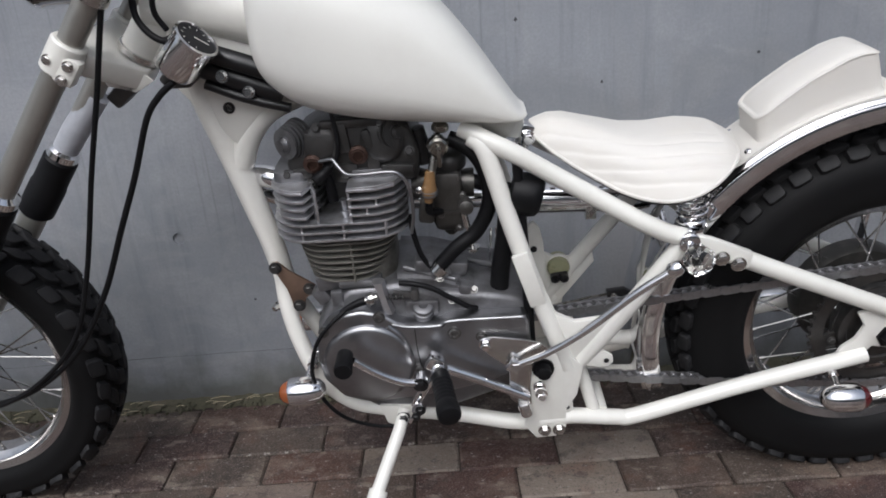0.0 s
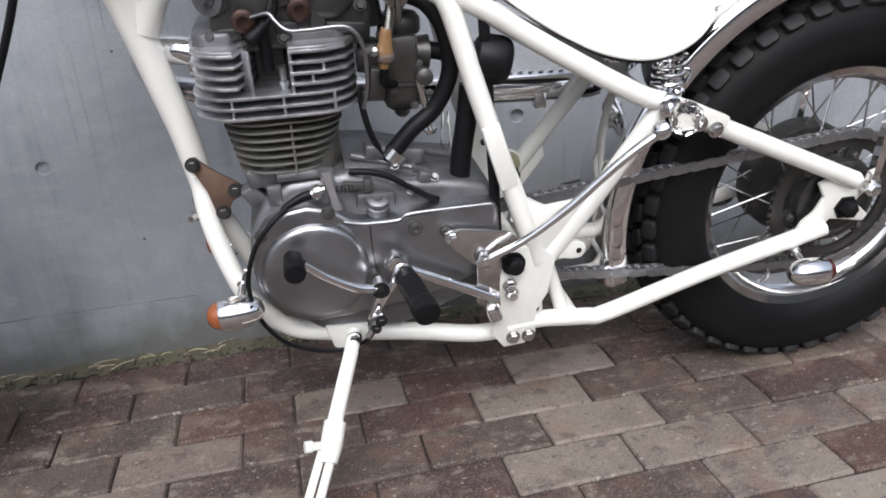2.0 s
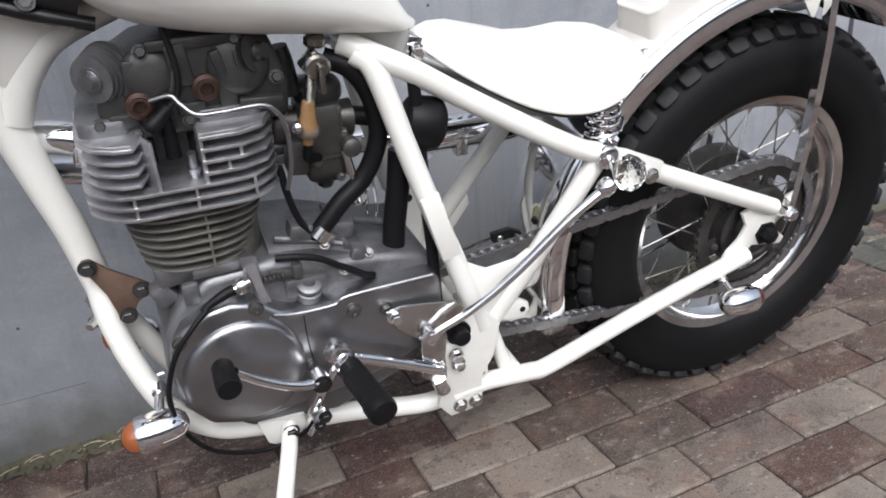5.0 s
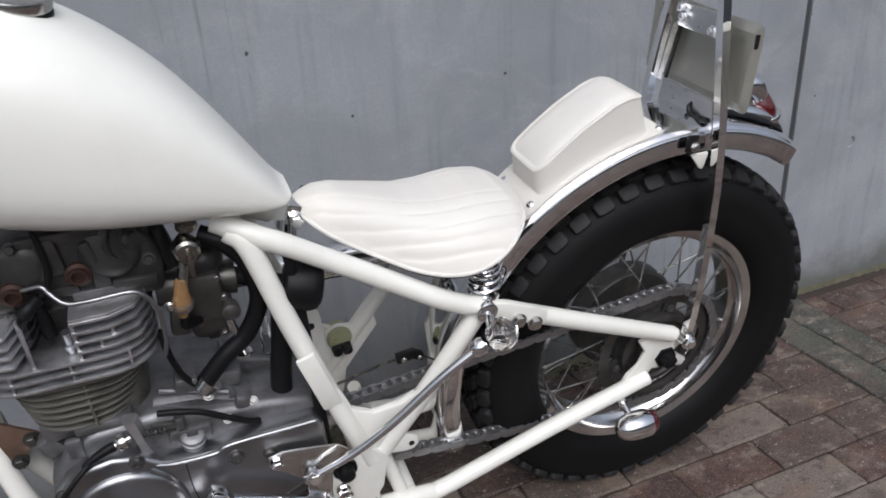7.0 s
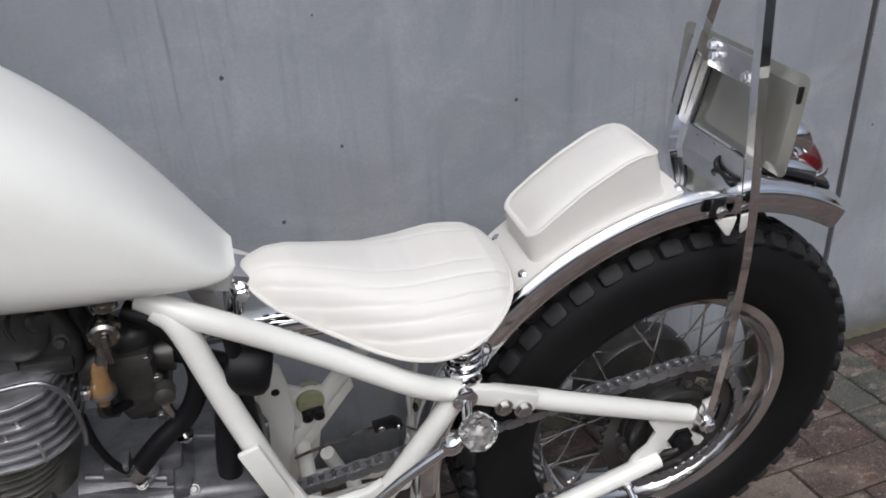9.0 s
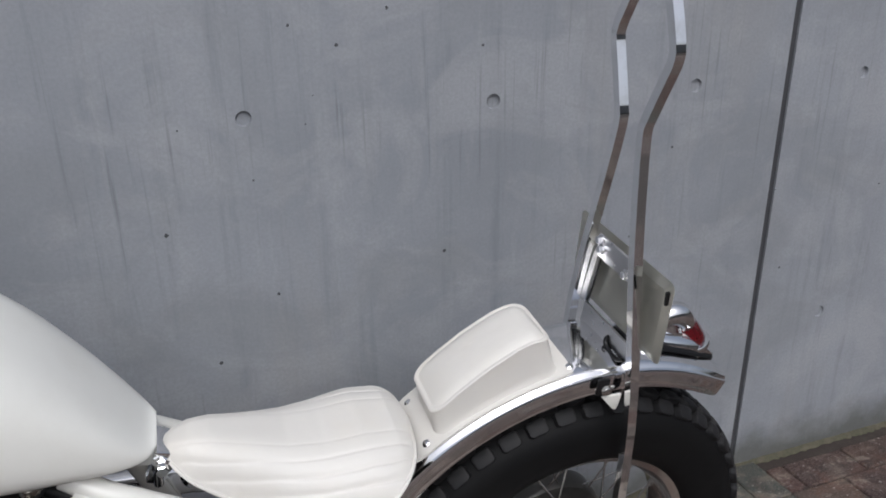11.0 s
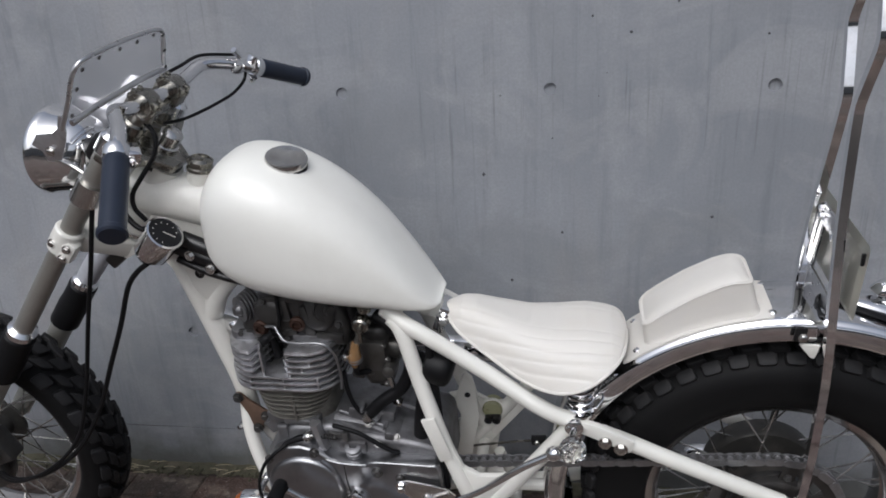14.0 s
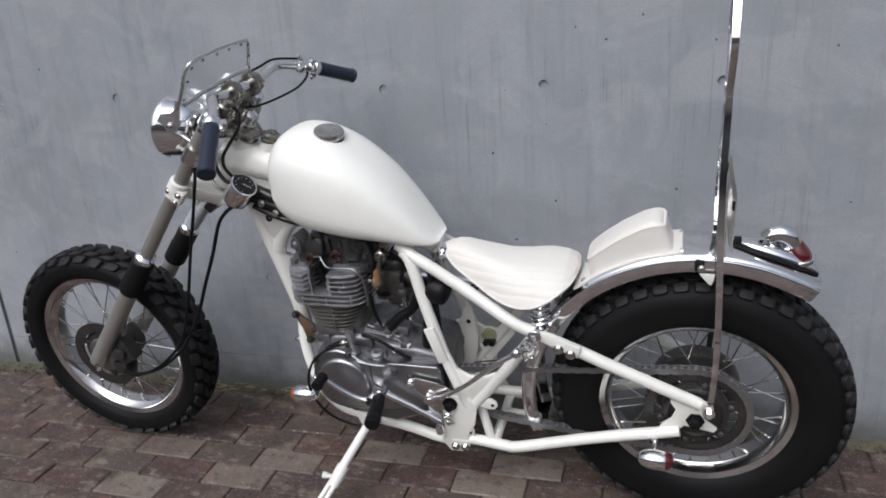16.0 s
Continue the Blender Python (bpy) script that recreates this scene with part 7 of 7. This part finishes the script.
# small speedometer on the frame's left
bm = bmesh.new()
SP, SA = V(-1.059, -0.085, 0.878), V(0.72, -0.14, 0.68).normalized()
lathe(bm, [(0.012, -0.03), (0.027, -0.026), (0.03, -0.02), (0.03, 0.03), (0.0325, 0.031), (0.0325, 0.037), (0.029, 0.038), (0.028, 0.034)], SP, SA, 36)
speedo = part("speedometer", bm, CHROME, BIKE, "small chromed round speedometer")
bm = bmesh.new()
lathe(bm, [(0.0283, 0.033), (0.0283, 0.0352), (0, 0.036)], SP, SA, 32)
part("dial", bm, DIAL, speedo, "dark dial face")
bm = bmesh.new()
q = SA.to_track_quat('Z', 'Y').to_matrix().to_4x4()
for k in range(9):
    a = radians(-120 + 30 * k)
    box(bm, (0.021 * math.sin(a), 0.021 * math.cos(a), 0.0362), (0.0009, 0.0028, 0.0006), (0, 0, -math.degrees(a)))
box(bm, (0.004, -0.006, 0.0366), (0.0012, 0.022, 0.0006), (0, 0, 30))
bm.transform(Matrix.Translation(SP) @ q)
part("dial_marks", bm, FRAME_PAINT, speedo, "pale dial marks and needle")
bm = bmesh.new()
box(bm, (-1.075, -0.055, 0.845), (0.03, 0.05, 0.025), (0, 0, 0), 0.004)
rod(bm, SP - SA * 0.03, SP - SA * 0.05, 0.009, 12)
part("speedometer_bracket", bm, DARK_CAST, speedo)
# ignition coil and horn under the backbone
bm = bmesh.new()
tube(bm, [(-1.06, -0.035, 0.855), (-1.0, -0.04, 0.83), (-0.94, -0.04, 0.806)], 0.017, 18, 2)
tube(bm, [(-1.05, -0.045, 0.828), (-0.99, -0.05, 0.803), (-0.93, -0.05, 0.785)], 0.0075, 12, 3)
tube(bm, [(-0.99, -0.03, 0.84), (-0.93, -0.035, 0.82), (-0.87, -0.04, 0.79)], 0.012, 14, 3)
tube(bm, [(-1.03, -0.05, 0.872), (-0.985, -0.054, 0.856), (-0.94, -0.056, 0.838)], 0.014, 14, 3)
coil = part("ignition_coil", bm, BLACK, BIKE, "black ignition coil and leads")
bm = bmesh.new()
for p in ((-1.02, -0.055, 0.84), (-0.985, -0.058, 0.815)):
    bolt(bm, p, (0, -1, 0.2), 0.007, 0.008)
part("bolt", bm, STEEL, coil)
bm = bmesh.new()
box(bm, (-1.18, -0.01, 0.822), (0.055, 0.05, 0.026), (0, -38, 0), 0.005)
part("horn", bm, DARK_CAST, BIKE, "small dark box under the steering head")
bm = plate([(-1.205, 0.85), (-1.155, 0.86), (-1.13, 0.835), (-1.16, 0.82), (-1.2, 0.832)], -0.035, -0.03, 0.001)
part("steering_stop", bm, FRAME_PAINT, frame_ob)
for x, z in ((-1.185, 0.842), (-1.168, 0.838), (-1.172, 0.85)):
    bm = lathe(bmesh.new(), [(0.0045, 0), (0.0045, 0.0015)], (x, -0.035, z), (0, -1, 0), 12)
    part("stop_hole", bm, BLACK, frame_ob)
# bar-mounted wiring on the backbone and the two long cables to the front hub
for pts, r in (([(-1.075, -0.1, 0.848), (-1.1, -0.1, 0.83), (-1.127, -0.1, 0.797), (-1.165, -0.1, 0.716), (-1.212, -0.1, 0.626), (-1.27, -0.1, 0.515), (-1.34, -0.11, 0.415), (-1.43, -0.115, 0.345), (-1.53, -0.11, 0.31), (-1.62, -0.07, 0.3)], 0.0048),
               ([(-1.09, -0.06, 1.06), (-1.13, -0.09, 1.0), (-1.148, -0.1, 0.95), (-1.185, -0.1, 0.843), (-1.23, -0.1, 0.72), (-1.287, -0.105, 0.55), (-1.34, -0.112, 0.435), (-1.43, -0.118, 0.352), (-1.53, -0.112, 0.305), (-1.62, -0.075, 0.29)], 0.0042),
               ([(-1.12, -0.05, 0.98), (-1.12, -0.06, 0.93), (-1.09, -0.07, 0.9), (-1.06, -0.07, 0.91)], 0.005)):
    bm = bmesh.new()
    tube(bm, pts, r, 10)
    part("cable", bm, RUBBER, BIKE, "long black control cable")

# front brake: disc on the left and its caliper
bm = bmesh.new()
lathe(bm, [(0.078, -0.0025), (0.108, -0.0025), (0.108, 0.0025), (0.078, 0.0025)], (0, 0.066, 0), (0, 1, 0), 56, closed=True)
for k in range(6):
    a = k * math.pi / 3
    box(bm, (0.07 * math.sin(a), 0.062, 0.07 * math.cos(a)), (0.018, 0.008, 0.045), (0, math.degrees(a), 0), 0.002)
part("brake_disc", bm, SPROCKET, front_wheel, "steel brake disc", FRONT)
bm = bmesh.new()
lathe(bm, [(0.035, 0.04), (0.075, 0.045), (0.078, 0.056), (0.06, 0.062), (0.03, 0.07)], (0, 0, 0), (0, 1, 0), 40)
part("hub_flange", bm, DARK_CAST, front_wheel, "grey cast hub flange", FRONT)
bm = lathe(bmesh.new(), [(0.055, 0.066), (0.055, 0.071), (0.052, 0.074), (0.044, 0.075), (0.03, 0.079), (0.02, 0.086), (0.012, 0.088)], (0, 0, 0), (0, 1, 0), 36)
part("hub_cap", bm, ALLOY, front_wheel, "polished alloy hub cap", FRONT)
bm = bmesh.new()
box(bm, (-0.085, 0.07, 0.03), (0.06, 0.045, 0.08), (0, 25, 0), 0.01)
box(bm, (-0.05, 0.085, 0.05), (0.05, 0.02, 0.03), (0, 40, 0), 0.006)
lathe(bm, [(0.02, 0), (0.02, 0.012), (0.015, 0.015)], (-0.085, 0.092, 0.03), (0, 1, 0), 20)
box(bm, (-0.06, 0.075, -0.03), (0.05, 0.03, 0.04), (0, 0, 0), 0.008)
part("brake_caliper", bm, DARK_CAST, front_wheel, "dark oily brake caliper", FRONT)
bm = bmesh.new()
rod(bm, (0, -0.1, 0), (0, 0.1, 0), 0.009, 14)
part("axle", bm, STEEL, front_wheel, "", FRONT)

# ---- paving blocks, laid in running bond beside the wall ----
PL, PW, GAP, FOOT = 0.2035, 0.0975, 0.0032, 0.045


chip = random.Random(8)


def paver_mesh(name, length, width, mat):
    bm = bmesh.new()
    # a worn, chipped arris: the outline wanders, and here and there a crumb has broken away
    base = []
    ring = rounded(-length / 2, length / 2, -width / 2, width / 2, 0.004, 1)
    for p, q in zip(ring, ring[1:] + ring[:1]):
        n = max(1, int(math.dist(p, q) / 0.035))
        base += [(p[0] + (q[0] - p[0]) * k / n, p[1] + (q[1] - p[1]) * k / n) for k in range(n)]
    rings = [[], [], []]
    for x, y in base:
        out = chip.uniform(-0.0008, 0.0004)
        inner = 0.003 + chip.uniform(-0.001, 0.0012) + (chip.uniform(0.002, 0.006) if chip.random() < 0.14 else 0)
        gx, gy = (1 if x > 0 else -1) * (abs(x) > length / 2 - 0.006), (1 if y > 0 else -1) * (abs(y) > width / 2 - 0.006)
        rings[0].append((x + gx * out, y + gy * out, -0.02))
        rings[1].append((x + gx * out, y + gy * out, -0.0035))
        rings[2].append((x - gx * inner, y - gy * inner, 0.0))
    loft(bm, rings)
    bmesh.ops.recalc_face_normals(bm, faces=bm.faces)
    me = bpy.data.meshes.new(name)
    bm.to_mesh(me)
    bm.free()
    me.materials.append(mat)
    return me


pavement = new("pavement")
tagged(pavement, "brown and grey concrete block paving in running bond", "paving", kind="structure")
rnd = random.Random(21)
browns = [paver_mesh("paver", PL - GAP, PW - GAP, PAVER) for k in range(12)]
damp_shaded = [paver_mesh("paver_damp_shade", PL - GAP, PW - GAP, PAVER_DAMP_SHADE) for k in range(8)]
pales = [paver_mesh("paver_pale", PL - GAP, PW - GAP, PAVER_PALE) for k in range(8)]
greys = [paver_mesh("paver_grey", PL - GAP, PW - GAP, PAVER_GREY) for k in range(6)]
EDGE, BAND = 1.507, 0.2
near_rows, far = range(0, 9), []


def lay(me, x, y, turn):
    ob = new("paver", me)
    ob.parent = pavement
    ob.matrix_local = pose(x, y, rnd.uniform(-0.002, 0.0012), rnd.uniform(-0.5, 0.5), rnd.uniform(-0.3, 0.3), turn + rnd.uniform(-0.5, 0.5))


for row in range(0, 42):
    y = -PW * (row + 0.5) - FOOT
    off = -0.068 if row % 2 == 0 else 0.045
    for k in range(-30, 30):
        x0, x1 = off + PL * k, off + PL * (k + 1)
        if x0 < EDGE < x1:
            # blocks cut to meet the grey band
            length = EDGE - x0 if EDGE - x0 > 0.06 else EDGE - x0 + PL
            lay(paver_mesh("paver_cut", length - GAP, PW - GAP, PAVER), EDGE - length / 2, y, 0)
            continue
        if x1 < EDGE < x1 + 0.06 or x0 < EDGE + BAND < x1 or EDGE < x0 < EDGE + BAND:
            continue
        x = (x0 + x1) / 2
        if (row in near_rows and -1.9 < x < EDGE) or (row < 4 and EDGE < x < 2.9):
            # pale chance (dry) rises away from the wall: real pale blocks plus painted skylight
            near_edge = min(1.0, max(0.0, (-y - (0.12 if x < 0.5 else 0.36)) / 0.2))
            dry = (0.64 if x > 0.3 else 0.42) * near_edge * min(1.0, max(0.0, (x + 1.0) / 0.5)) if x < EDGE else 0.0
            # rows by the wall get the damp tone with the wall's shade in it
            kind = pales if rnd.random() < dry else damp_shaded if rnd.random() < 1.0 - row * 0.3 else browns
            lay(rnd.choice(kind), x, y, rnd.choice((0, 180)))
        elif x < 4.0:
            far.append((x, y, 0))
    x1 = off + PL * math.ceil((EDGE + BAND - off) / PL)
    if x1 - EDGE - BAND > 0.02:
        lay(paver_mesh("paver_cut", x1 - EDGE - BAND - GAP, PW - GAP, PAVER), (x1 + EDGE + BAND) / 2, y, 0)
# a band of grey-green blocks laid across the bond
for col in range(2):
    x = EDGE + BAND * (col + 0.5) / 2
    for k in range(0, 20):
        y = -PL * (k + 0.5) + (0.1 if col % 2 else 0.0) - FOOT
        if k < 5:
            lay(rnd.choice(greys), x, y, 90)
        else:
            far.append((x, y, 90))
bm = bmesh.new()
b = 0.0035
for x, y, turn in far:
    hl, hw = ((PL - GAP) / 2, (PW - GAP) / 2) if turn == 0 else ((PW - GAP) / 2, (PL - GAP) / 2)
    z = rnd.uniform(-0.002, 0.001)
    lo = [bm.verts.new((x + sx * hl, y + sy * hw, z - 0.012)) for sx, sy in ((-1, -1), (1, -1), (1, 1), (-1, 1))]
    up = [bm.verts.new((x + sx * (hl - b), y + sy * (hw - b), z)) for sx, sy in ((-1, -1), (1, -1), (1, 1), (-1, 1))]
    for i in range(4):
        bm.faces.new((lo[i], lo[(i + 1) % 4], up[(i + 1) % 4], up[i]))
    bm.faces.new(up)
rest = link("far_pavers", bm, PAVER_FAR, pavement)
tagged(rest, kind="stuff")
